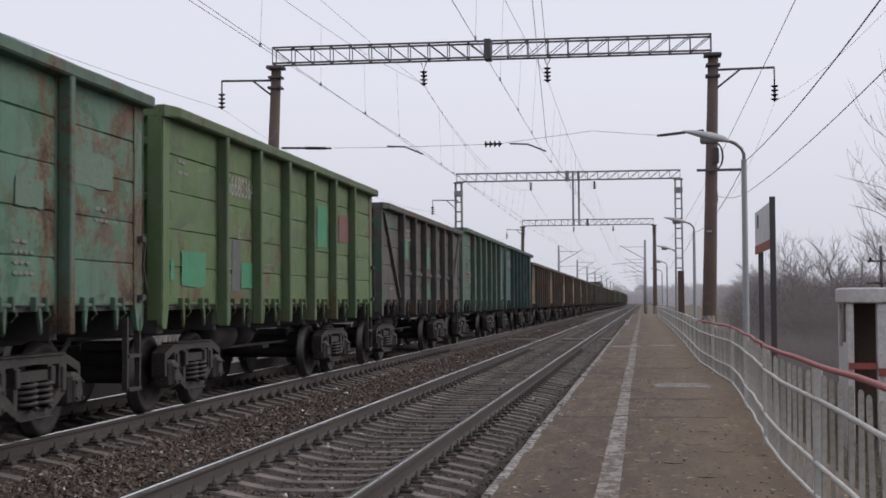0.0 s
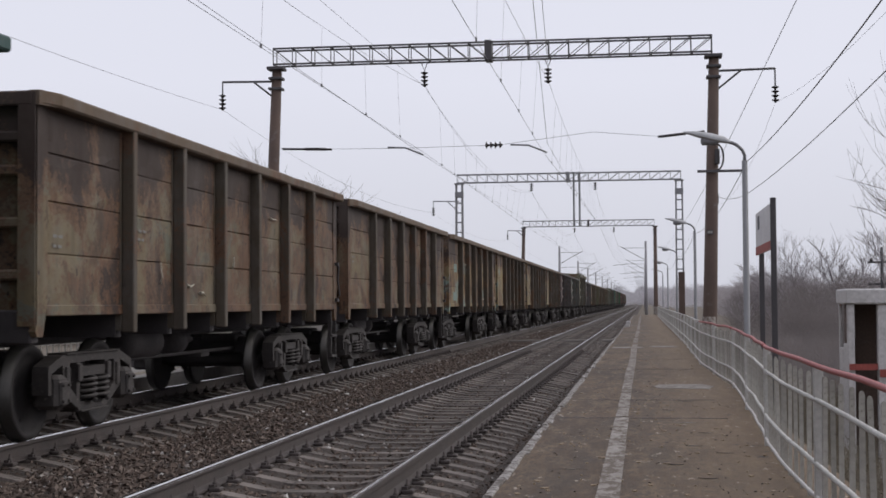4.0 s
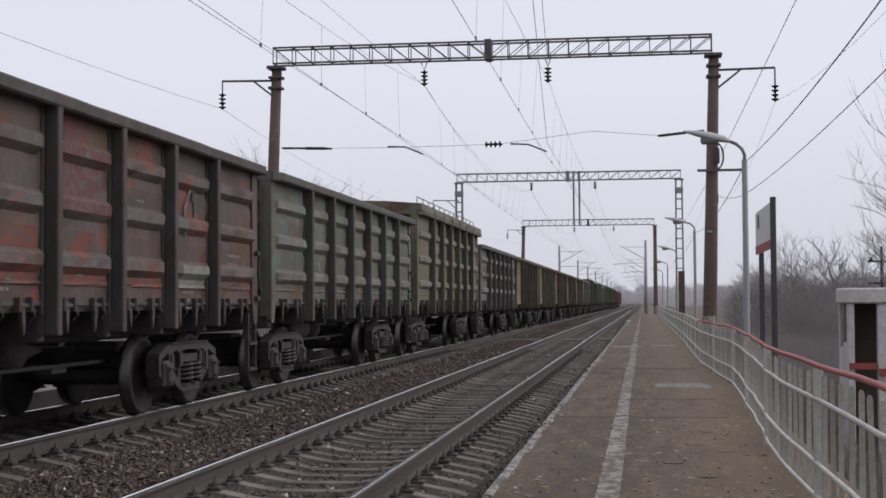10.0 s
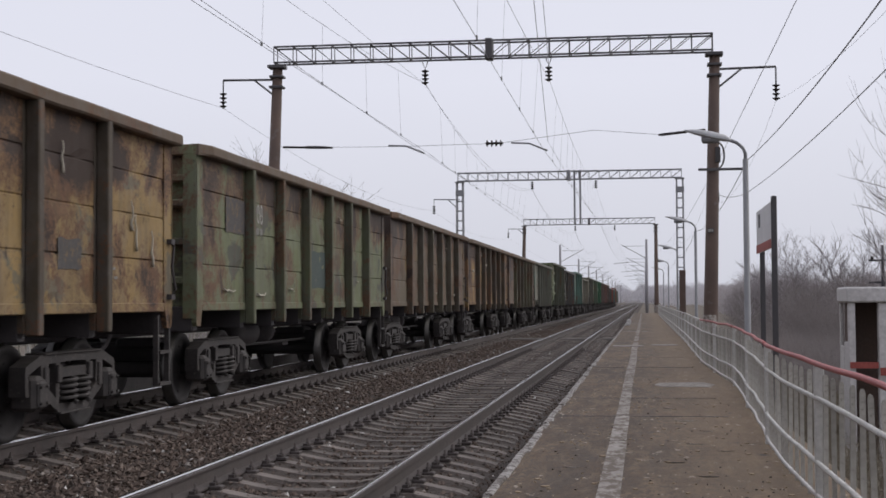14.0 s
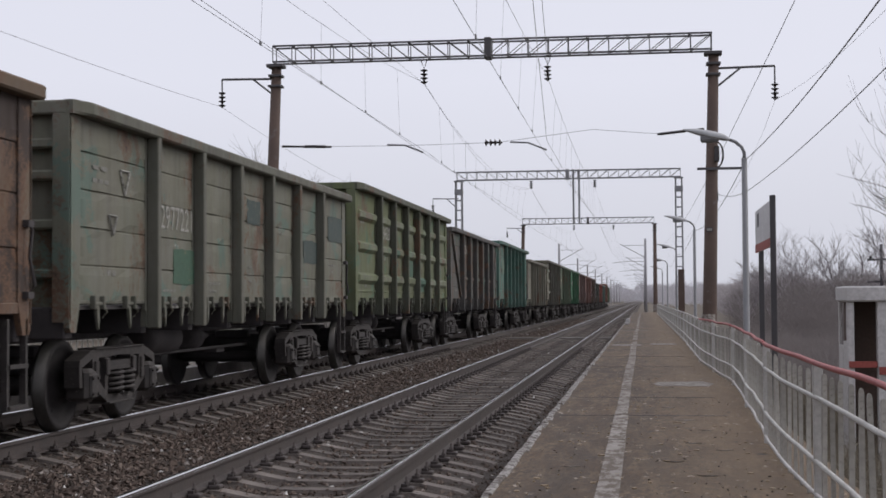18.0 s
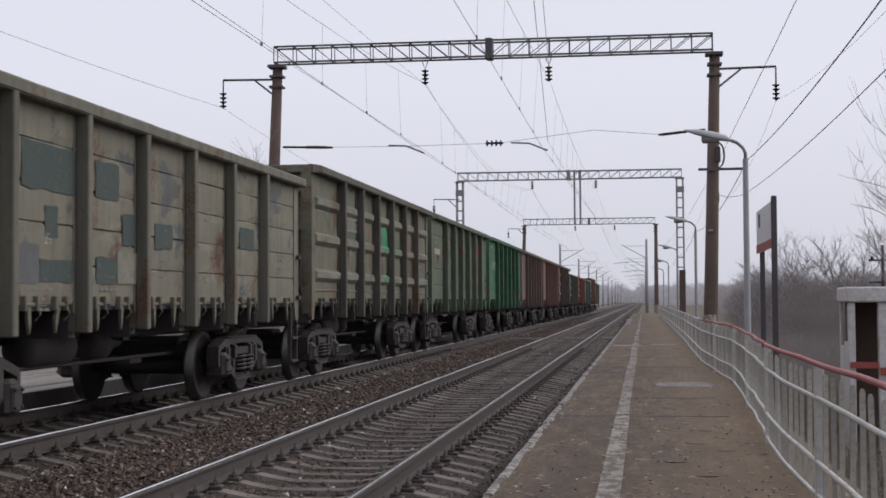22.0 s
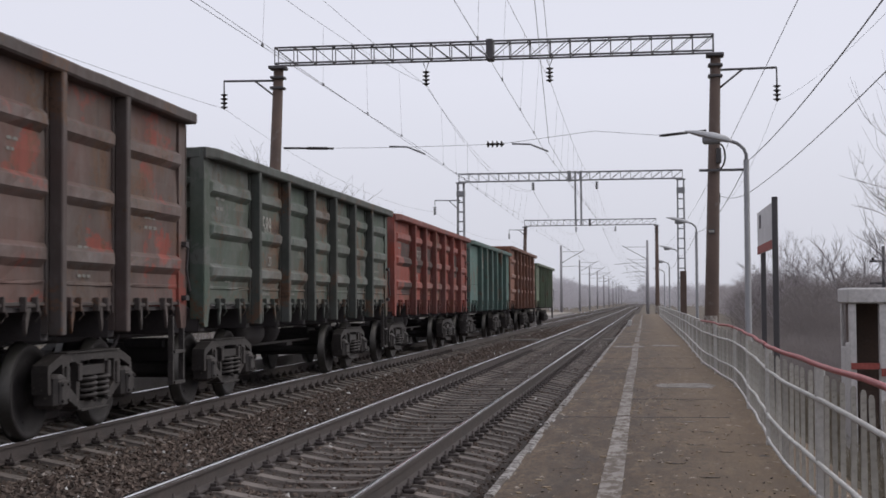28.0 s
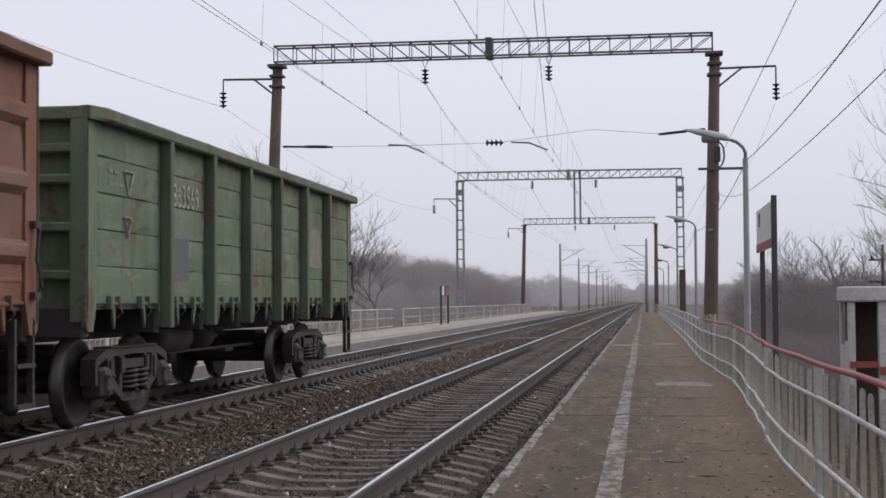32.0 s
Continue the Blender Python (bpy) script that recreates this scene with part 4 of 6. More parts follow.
def twig_cloud(spots, per, seed, wide=0.02, lo=0.5, hi=1.4):
    """Fine upright twigs filling the crowns at the spots (x, y, z, height, radius): one spike each, with thin trunks."""
    rg = np.random.default_rng(seed)
    sp = np.array(spots, float)
    n = len(sp)
    c = np.repeat(sp, per, 0)
    m = len(c)
    a = rg.random(m) * 2 * np.pi
    rr = np.sqrt(rg.random(m))
    hz = rg.random(m) ** 0.8
    prof = np.sin(np.pi * np.clip(0.12 + 0.80 * hz, 0, 1)) ** 0.7
    base = np.stack([c[:, 0] + c[:, 4] * rr * prof * np.cos(a), c[:, 1] + c[:, 4] * rr * prof * np.sin(a), c[:, 2] + c[:, 3] * (0.05 + 0.82 * hz)], 1)
    d = np.stack([np.cos(a) * rr + 0.5 * rg.standard_normal(m), np.sin(a) * rr + 0.5 * rg.standard_normal(m), 0.9 + 0.5 * rg.standard_normal(m)], 1)
    d /= np.linalg.norm(d, axis=1)[:, None]
    ln = (lo + (hi - lo) * rg.random(m))[:, None] * (c[:, 3] / 6)[:, None]
    u = np.cross(d, rg.standard_normal((m, 3)))
    u /= np.linalg.norm(u, axis=1)[:, None]
    w = wide * (0.5 + rg.random(m))[:, None]
    v = np.stack([base - u * w, base + u * w, base + d * ln], 1).reshape(-1, 3)
    f = np.arange(3 * m).reshape(-1, 3)
    # trunks
    t0 = sp[:, :3]
    t1 = t0 + np.stack([0.4 * rg.standard_normal(n), 0.4 * rg.standard_normal(n), 0.75 * sp[:, 3]], 1)
    r = (0.012 * sp[:, 3])[:, None]
    e = np.array([1.0, 0, 0])
    tv = np.stack([t0 - e * r, t0 + e * r, t1], 1).reshape(-1, 3)
    tf = np.arange(3 * n).reshape(-1, 3) + 3 * m
    return np.concatenate([v, tv]), np.concatenate([f, tf])


def mesh_of(name, v, f, material):
    me = bpy.data.meshes.new(name)
    me.vertices.add(len(v))
    me.vertices.foreach_set("co", v.astype(np.float32).ravel())
    me.loops.add(3 * len(f))
    me.loops.foreach_set("vertex_index", f.astype(np.int32).ravel())
    me.polygons.add(len(f))
    me.polygons.foreach_set("loop_start", np.arange(0, 3 * len(f), 3, dtype=np.int32))
    me.update()
    me.validate()
    me.materials.append(material)
    return me


def wood(name, label, spots, per, material, seed, wide, lo=0.5, hi=1.4):
    v, f = twig_cloud(spots, per, seed, wide, lo, hi)
    return tagged(new(name, mesh_of(name, v, f, material)), label, "woods", kind="stuff")


rnd = random.Random(5)
U = rnd.uniform
# woods beyond the platforms: their haze sits in the paler twig colours
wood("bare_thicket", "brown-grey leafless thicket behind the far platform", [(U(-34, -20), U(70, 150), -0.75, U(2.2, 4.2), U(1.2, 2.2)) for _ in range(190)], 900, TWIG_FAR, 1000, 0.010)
wood("bare_thicket", "leafless wood along the line, greyed by haze", [(-27 - 30 * rnd.random() ** 1.6, U(140, 330), -0.7, U(5.0, 8.2), U(1.6, 3.0)) for _ in range(300)], 900, TWIG_FAR, 2000, 0.018)
wood("bare_thicket", "distant wood paled by mist", [(-20 - 50 * rnd.random() ** 1.6, U(330, 760), -0.7, U(6, 9), U(2, 4)) for _ in range(300)], 600, TWIG_MIST, 3000, 0.035)
wood("bare_thicket", "tangled grey scrub below the platform", [(4.6 + 0.02 * y + 10 * rnd.random() ** 1.3, y, -1.2, U(2.2, 4.0), U(0.9, 1.6)) for y in [U(44, 110) for _ in range(130)]], 950, TWIG_SCRUB, 4000, 0.006, 0.5, 1.2)
wood("bare_thicket", "low dry scrub beside the railing", [(U(2.6, 6.5), U(26, 50), -1.2, U(1.0, 1.9), U(0.5, 1.0)) for _ in range(110)], 420, TWIG_SCRUB, 4500, 0.0035, 0.6, 1.6)
grass = [(U(1.55, 4.5), U(7, 34), -0.95, U(0.35, 0.8), U(0.15, 0.4)) for _ in range(420)]
tagged(new("dry_grass", mesh_of("dry_grass", *twig_cloud(grass, 90, 8000, 0.004, 1.5, 4.0), DRY_GRASS)), "dead straw-brown grass below the platform", "grass", kind="stuff")
wood("bare_thicket", "scrub beside the line, paled by mist", [(5.5 + 0.03 * y + 30 * rnd.random() ** 1.5, y, -1.1, U(3.4, 5.6), U(1.4, 2.6)) for y in [U(105, 420) for _ in range(320)]], 700, TWIG_FAR, 5000, 0.017)
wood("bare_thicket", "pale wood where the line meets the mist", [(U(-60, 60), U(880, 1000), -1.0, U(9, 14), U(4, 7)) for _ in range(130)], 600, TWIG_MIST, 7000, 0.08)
wood("bare_thicket", "wood paled by the mist", [(U(6, 120), U(420, 800), -1.0, U(6, 9), U(2, 4)) for _ in range(160)], 550, TWIG_MIST, 6000, 0.04)

# masts further down the line, their colour paled for haze
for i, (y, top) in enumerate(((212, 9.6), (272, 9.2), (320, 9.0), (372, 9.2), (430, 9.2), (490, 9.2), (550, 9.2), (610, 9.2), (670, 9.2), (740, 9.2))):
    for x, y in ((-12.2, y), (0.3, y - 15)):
        m = thing("line_mast", "haze-pale concrete overhead line mast with a slanting bracket", "mast", "masts along the line", pose(x, y, 0))
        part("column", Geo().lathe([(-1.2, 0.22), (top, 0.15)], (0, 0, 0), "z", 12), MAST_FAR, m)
        s = 1 if x < 0 else -1
        part("cantilever", Geo().tube([(0, 0, 7.0), (s * 3.4, 0, 8.9)], 0.045, 5).tube([(0, 0, 8.7), (s * 3.0, 0, 8.68)], 0.03, 5), GANTRY_PALE, m)
        part("steady_arm", Geo().tube([(0, 0, 6.5), (s * 2.2, 0, 6.55), (s * 4.4, 0, 6.35)], 0.03, 5), GANTRY_PALE, m)


# ---------------------------------------------------------------- the two tracks
def rail_geo(x):
    p = [(-0.18, -0.075), (-0.165, -0.075), (-0.15, -0.02), (-0.145, -0.009), (-0.05, -0.009), (-0.04, -0.036), (-0.008, -0.037), (-0.008, 0.037), (-0.04, 0.036), (-0.05, 0.009), (-0.145, 0.009), (-0.15, 0.02), (-0.165, 0.075), (-0.18, 0.075)]
    return Geo().prism([(z, x + a) for z, a in p], "y", -560, FAR)


def rail_head(x, s):
    """The polished running band: level on top and rounded over the gauge corner."""
    p = [(-0.0079, -0.020), (-0.0008, -0.017), (0.0, -0.012), (0.0, 0.002), (-0.0006, 0.010), (-0.0022, 0.0165), (-0.0048, 0.0225), (-0.0085, 0.028), (-0.0145, 0.0335), (-0.020, 0.0372), (-0.020, 0.020)]
    return Geo().prism([(z, x - s * a) for z, a in (p if s < 0 else p[::-1])], "y", -560, FAR)


SLEEPER_MESH = Geo()
v = []
cs = [(-1.35, -0.27), (-1.27, -0.245), (-0.95, -0.185), (-0.65, -0.185), (-0.3, -0.25), (0.3, -0.25), (0.65, -0.185), (0.95, -0.185), (1.27, -0.245), (1.35, -0.27)]
for x, zt in cs:
    v += [(x, -0.15, -0.40), (x, 0.15, -0.40), (x, 0.09, zt), (x, -0.09, zt)]
f = [(0, 3, 2, 1), (36, 37, 38, 39)]
for k in range(9):
    f += [(4 * k + i, 4 * k + (i + 1) % 4, 4 * k + 4 + (i + 1) % 4, 4 * k + 4 + i) for i in range(4)]
SLEEPER_MESH.add(v, f)
SLEEPER_MESH = SLEEPER_MESH.mesh("sleeper", SLEEPER)
CLIP_MESH = Geo()
for s in (-1, 1):
    CLIP_MESH.box(s * 0.13 - 0.05, s * 0.13 + 0.05, -0.06, 0.06, -0.19, -0.155, 0.008).box(s * 0.105 - 0.025, s * 0.105 + 0.025, -0.045, 0.045, -0.16, -0.13)
    CLIP_MESH.lathe([(-0.16, 0.022), (-0.115, 0.022), (-0.115, 0.013), (-0.075, 0.011)], (s * 0.12, 0, 0), "z", 6)
CLIP_MESH = CLIP_MESH.mesh("rail_fastening", RAIL_SIDE)

for ax, label in ((AXIS_R, "railway track with bright rails on concrete sleepers"), (AXIS_L, "railway track with worn rails under the freight train")):
    t = thing("railway_track", label, "track", "tracks through the halt", pose(ax, 0, 0), "structure")
    for s in (-1, 1):
        r = part("rail", rail_geo(s * 0.797), RAIL_SIDE, t)
        part("running_surface", rail_head(s * 0.797, s), RAIL_TOP, r, "polished rail head")
    y, k = 5.0 - 0.5435 * 30, 0
    while y < 90:
        sl = part("sleeper", SLEEPER_MESH, None, t, at=pose(random.uniform(-0.015, 0.015), y, random.uniform(-0.012, 0.004), 0, 0, random.uniform(-0.6, 0.6)))
        if 4 < y < 45:
            for s in (-1, 1):
                part("rail_fastening", CLIP_MESH, None, t, at=pose(s * 0.797, y, 0))
        y += 0.5435
    g = Geo()
    while y < 420:
        g.box(-1.35, 1.35, y - 0.10, y + 0.10, -0.3, -0.222)
        y += 0.5435
    part("sleeper_run", g, SLEEPER, t)["kind"] = "stuff"

# loose stones lying on the ballast
def stones(name, label, count, x0, x1, y0, y1, lo, hi, z, material, seed):
    rg = np.random.default_rng(seed)
    oct_v = np.array([(1, 0, 0), (0, 1, 0), (-1, 0, 0), (0, -1, 0), (0, 0, 1), (0, 0, -1)], float)
    oct_f = np.array([(0, 1, 4), (1, 2, 4), (2, 3, 4), (3, 0, 4), (1, 0, 5), (2, 1, 5), (3, 2, 5), (0, 3, 5)])
    yy = y0 + (y1 - y0) * rg.random(count) ** 2.1
    x = x0 + (x1 - x0) * rg.random(count)
    c = np.stack([x, yy, np.interp(x, [p[0] for p in prof], [p[1] for p in prof]) + z + 0.012 * rg.standard_normal(count)], 1)
    size = lo + (hi - lo) * rg.random(count) ** 2
    jit = oct_v[None] * (0.6 + 0.6 * rg.random((count, 6, 1))) + 0.25 * rg.standard_normal((count, 6, 3))
    v = c[:, None] + jit * size[:, None, None] * np.array([1, 1, 0.75])
    f = oct_f[None] + 6 * np.arange(count)[:, None, None]
    me = bpy.data.meshes.new(name)
    me.from_pydata(v.reshape(-1, 3).tolist(), [], f.reshape(-1, 3).tolist())
    me.materials.append(material)
    tagged(new(name, me), label, "ballast", kind="stuff")


def stone_material():
    m, nt, b = nodes_of("ballast_stones")
    gi = nt.nodes.new("ShaderNodeNewGeometry")
    cr = nt.nodes.new("ShaderNodeValToRGB")
    e = cr.color_ramp.elements
    e[0].position, e[0].color = 0.0, (0.052, 0.039, 0.032, 1)
    e[1].position, e[1].color = 1.0, (0.58, 0.56, 0.54, 1)
    for p, c in ((0.45, (0.090, 0.064, 0.051, 1)), (0.8, (0.128, 0.095, 0.077, 1)), (0.95, (0.19, 0.148, 0.122, 1)), (0.985, (0.28, 0.25, 0.23, 1)), (0.992, (0.56, 0.54, 0.52, 1))):
        q = e.new(p)
        q.color = c
    nt.links.new(gi.outputs["Random Per Island"], cr.inputs["Fac"])
    nt.links.new(cr.outputs["Color"], b.inputs["Base Color"])
    b.inputs["Roughness"].default_value = 0.95
    return m


STONE = stone_material()
stones("ballast_stones", "loose brown ballast stones between the tracks", 34000, -5.7, -4.0, 9, 120, 0.018, 0.045, 0.005, STONE, 1)
stones("ballast_stones", "loose ballast stones among the sleepers", 30000, -4.3, -1.2, 8, 90, 0.014, 0.034, -0.004, STONE, 2)
stones("ballast_stones", "loose ballast stones beside the train", 10000, -8.6, -5.6, 11, 80, 0.018, 0.042, 0.0, STONE, 3)

# ---------------------------------------------------------------- freight wagons
HL = 6.50          # half length of a body
POSTS = [-4.225, -2.535, -0.845, 0.845, 2.535, 4.225]
CUTS = [-HL + 0.10] + POSTS + [HL - 0.10]
PX = 1.425         # outer face of the side sheets


def side_sheet(style, i, s, H, seed, cuts):
    """One bay of the side wall as one dented plate: lapped courses, or pressed swellings."""
    rnd = random.Random(seed)
    y0, y1 = cuts[i] + 0.02, cuts[i + 1] - 0.02
    z0, z1 = 1.33, H - 0.10
    if style == "pressed":
        ys = [y0, y0 + 0.09, y0 + 0.17] + [y0 + 0.17 + (y1 - y0 - 0.34) * k / 5 for k in range(1, 5)] + [y1 - 0.17, y1 - 0.09, y1]
        rows = [(z0, 0, 0), (z0 + 0.19, 0, 0), (z0 + 0.20, 0.012, 1), (z0 + 0.225, 0.012, 1), (z0 + 0.235, 0, 0)]
        for zc in ([1.81, 2.43, 3.05] if H > 3.55 else [1.76, 2.30, 2.84]):
            rows += [(zc - 0.13, 0, 0), (zc - 0.055, 0.07, 2), (zc + 0.045, 0.07, 2), (zc + 0.10, 0, 0), (zc + 0.30, 0.006, 0)]
        rows.pop()
        rows.append((z1, 0, 0))
    else:
        ys = [y0 + (y1 - y0) * k / 7 for k in range(8)]
        cut = {"flat": [0, 0.2, 0.4, 0.6, 0.8, 1.0], "blind": [0, 0.26, 0.52, 0.76, 1.0], "smooth": [0, 0.3, 1.0]}[style]
        rows = []
        for a, b in zip(cut, cut[1:]):
            za, zb = z0 + (z1 - z0) * a, z0 + (z1 - z0) * b
            rows += [(za + 0.004, 0.0, 3), (za + 0.016, 0.014, 0)] + [(za + (zb - za) * t, 0.017, 4) for t in (0.25, 0.5, 0.75)] + [(zb - 0.012, 0.012, 0), (zb - 0.004, 0.0, 3)]
    nx = len(ys)
    v, f, sm = [], [], []
    damp = 0.5 if style == "smooth" else 1.0
    for r, (z, d, kind) in enumerate(rows):
        for c, y in enumerate(ys):
            off = d
            if kind == 2 and (c < 2 or c > nx - 3):
                off = 0
            if 0 < c < nx - 1 and kind != 3:
                off += damp * (0.004 * rnd.gauss(0, 1) if style != "pressed" else 0.006 * rnd.gauss(0, 1)) + 0.012 * noise.noise((y * 1.3, z * 1.7, seed))
            v.append((s * (PX + off), y, z))
    for r in range(len(rows) - 1):
        for c in range(nx - 1):
            f.append((r * nx + c, r * nx + c + 1, (r + 1) * nx + c + 1, (r + 1) * nx + c))
            sm.append(rows[r][2] == 4 and rows[r + 1][2] == 4)
    m = len(v)
    v += [(s * (PX - 0.03), y0, z0), (s * (PX - 0.03), y1, z0), (s * (PX - 0.03), y1, z1), (s * (PX - 0.03), y0, z1)]
    R = len(rows) - 1
    f += [(m, m + 3, m + 2, m + 1), tuple([m, m + 1] + [c for c in range(nx - 1, -1, -1)]), tuple([m + 2, m + 3] + [R * nx + c for c in range(nx)]),
          tuple([m + 3, m] + [r * nx for r in range(R + 1)]), tuple([m + 1, m + 2] + [r * nx + nx - 1 for r in range(R, -1, -1)])]
    sm += [False] * 5
    g = Geo()
    g.v, g.f, g.s = v, (f if s > 0 else [q[::-1] for q in f]), sm
    return g


def bar(g, s, x0, x1, *rest):
    """A box given for the +x side, set on side s."""
    return g.box(min(s * x0, s * x1), max(s * x0, s * x1), *rest)


def side_post(y, s, H, low=1.05):
    g = Geo()
    bar(g, s, PX - 0.02, PX + 0.02, y - 0.115, y + 0.115, low + 0.2, H - 0.09)
    bar(g, s, PX + 0.02, PX + 0.155, y - 0.058, y + 0.058, low, H - 0.10, 0.012)
    bar(g, s, PX - 0.15, PX + 0.02, y - 0.075, y + 0.075, low + 0.02, 1.36)
    return g


def top_rail(s, H, rnd):
    """The wall's upper rail, a rounded channel knocked about by grabs."""
    sec = [(PX - 0.05, -0.135), (PX + 0.145, -0.135), (PX + 0.165, -0.115), (PX + 0.165, -0.02), (PX + 0.145, 0.0), (PX - 0.03, 0.0), (PX - 0.05, -0.02)]
    n, m = 28, len(sec)
    ends = {0: -HL - 0.01, 1: -HL + 0.28, n - 1: HL - 0.10, n: HL + 0.01}
    v = []
    for i in range(n + 1):
        y = ends.get(i, -HL + 0.28 + (2 * HL - 0.38) * (i - 1) / (n - 2))
        cut = 0.10 if i == 0 else 0.0
        dx, dz = (0, 0) if i in (0, n) else (0.0015 * rnd.gauss(0, 1), 0.0008 * rnd.gauss(0, 1) - (0.006 if rnd.random() < 0.03 else 0))
        v += [(s * (min(x, PX + 0.165 - cut) + dx), y, H + z + dz) for x, z in sec]
    f = [(i * m + k, i * m + (k + 1) % m, (i + 1) * m + (k + 1) % m, (i + 1) * m + k) for i in range(n) for k in range(m)]
    f += [tuple(range(m - 1, -1, -1)), tuple(n * m + k for k in range(m))]
    return Geo().add(v, f if s < 0 else [q[::-1] for q in f])


def corner_post(y, s, H, low=1.05):
    e = 1 if y > 0 else -1
    g = Geo()
    pts = [(e * HL, H - 0.02), (e * HL, low + 0.05), (e * (HL - 0.04), low), (e * (HL - 0.17), low), (e * (HL - 0.27), low + 0.32), (e * (HL - 0.27), H - 0.02)]
    g.prism(pts if e > 0 else pts[::-1], "x", min(s * (PX - 0.03), s * (PX + 0.03)), max(s * (PX - 0.03), s * (PX + 0.03)))
    bar(g, s, PX - 0.14, PX + 0.03, *sorted((e * (HL - 0.03), e * (HL + 0.015))), low + 0.1, H - 0.02)
    return g


def latches(i, s, rnd, cuts):
    """Drop-door hinges and locking hooks along the foot of one bay."""
    g = Geo()
    y0, y1 = cuts[i], cuts[i + 1]
    bar(g, s, PX - 0.05, PX + 0.015, y0 + 0.12, y1 - 0.12, 1.325, 1.365, 0.008)
    for t in (0.3, 0.7):
        y = y0 + (y1 - y0) * t + rnd.uniform(-0.05, 0.05)
        bar(g, s, PX, PX + 0.05, y - 0.15, y + 0.15, 1.31, 1.35, 0.01)
        for d in (-0.13, 0.12):
            bar(g, s, PX + 0.005, PX + 0.07, y + d - 0.018, y + d + 0.018, 1.27, 1.41, 0.008)
        k = rnd.uniform(-0.05, 0.05)
        hook = [(y - 0.035, 1.33), (y - 0.045 + k, 1.20), (y - 0.01 + 1.4 * k, 1.06), (y + 0.02 + k, 1.18), (y + 0.03, 1.33)]
        g.prism(hook, "x", min(s * (PX + 0.01), s * (PX + 0.04)), max(s * (PX + 0.01), s * (PX + 0.04)))
        g.tube([(s * (PX + 0.04), y + 0.15, 1.34), (s * (PX + 0.06), y + 0.19, 1.24), (s * (PX + 0.03), y + 0.13, 1.18)], 0.011, 5)
    return g


def side_frame_geo():
    """A cast side frame: flat upper chord, columns, slot, spring seat and axle jaws."""
    g = Geo()
    half = [[(0.0, 0.77), (0.80, 0.75), (1.10, 0.64), (1.16, 0.66), (1.14, 0.74), (0.84, 0.85), (0.72, 0.87), (0.0, 0.88)],
            [(0.36, 0.20), (0.44, 0.22), (0.44, 0.77), (0.34, 0.77)],
            [(0.0, 0.58), (0.34, 0.58), (0.34, 0.70), (0.0, 0.70)],
            [(0.0, 0.15), (0.36, 0.15), (0.44, 0.22), (0.40, 0.27), (0.0, 0.26)],
            [(0.44, 0.20), (0.78, 0.40), (0.80, 0.52), (0.70, 0.52), (0.44, 0.34)],
            [(0.60, 0.48), (0.78, 0.48), (0.80, 0.76), (0.62, 0.76)],
            [(1.07, 0.40), (1.15, 0.40), (1.16, 0.66), (1.09, 0.66)]]
    for pts in half:
        g.prism(pts, "x", -0.085, 0.085)
        g.prism([(-y, z) for y, z in pts][::-1], "x", -0.085, 0.085)
    # thin flanges round the edge, and the friction wedge lugs
    g.box(-0.11, 0.11, -0.74, 0.74, 0.862, 0.885, 0.006).box(-0.12, 0.12, -0.38, 0.38, 0.14, 0.165, 0.006)
    for e in (-1, 1):
        g.box(0.08, 0.12, e * 0.40 - 0.05, e * 0.40 + 0.05, 0.52, 0.74, 0.01)
        g.box(0.08, 0.11, e * 0.70 - 0.05, e * 0.70 + 0.05, 0.42, 0.72, 0.01)
    return g


def spring_geo():
    g = Geo()
    for y in (-0.17, 0.17):
        pts = [(0.05 + 0.125 * math.cos(a), y + 0.125 * math.sin(a), 0.27 + 0.31 * a / (2 * math.pi * 4.5)) for a in [2 * math.pi * k / 12 for k in range(55)]]
        g.tube(pts, 0.026, 6)
    return g


def wheelset_geo():
    g = Geo()
    for s in (-1, 1):
        prof = [(0.72, 0.09), (0.72, 0.14), (0.745, 0.36), (0.735, 0.42), (0.735, 0.502), (0.765, 0.50), (0.775, 0.478), (0.862, 0.472), (0.865, 0.41), (0.825, 0.39), (0.80, 0.20), (0.86, 0.13), (0.86, 0.09)]
        g.lathe([(s * a, r) for a, r in (prof if s < 0 else prof)], (0, 0, 0), "x", 36)
    g.lathe([(-1.1, 0.065), (-0.87, 0.075), (-0.86, 0.09), (0.86, 0.09), (0.87, 0.075), (1.1, 0.065)], (0, 0, 0), "x", 14)
    for a in range(0, 360, 90):
        c, d = math.cos(radians(a)), math.sin(radians(a))
        g.tube([(0.79, 0.3 * c, 0.3 * d), (0.822, 0.3 * c, 0.3 * d)], 0.022, 6)
    return g


def squat(g):
    """Brings a bogie part to its true height over the rail."""
    g.v = [(x, y, 0.24 + (z - 0.14) * 0.83) for x, y, z in g.v]
    return g


MESHES = dict(side_frame=squat(side_frame_geo()).mesh("side_frame", GEAR), spring=squat(spring_geo()).mesh("spring", GEAR), wheelset=wheelset_geo().mesh("wheelset", WHEEL))
box_g = Geo().box(-0.13, 0.14, -0.14, 0.14, -0.17, 0.17, 0.04).box(0.10, 0.17, -0.10, 0.10, -0.14, 0.12, 0.02)
for yy, zz in ((-0.07, 0.07), (0.07, 0.07), (-0.07, -0.09), (0.07, -0.09)):
    box_g.tube([(0.16, yy, zz), (0.19, yy, zz)], 0.018, 6)
MESHES["axle_box"] = box_g.mesh("axle_box", GEAR)
# bright rims on the wheels
MESHES["wheelset"].materials.append(TREAD)
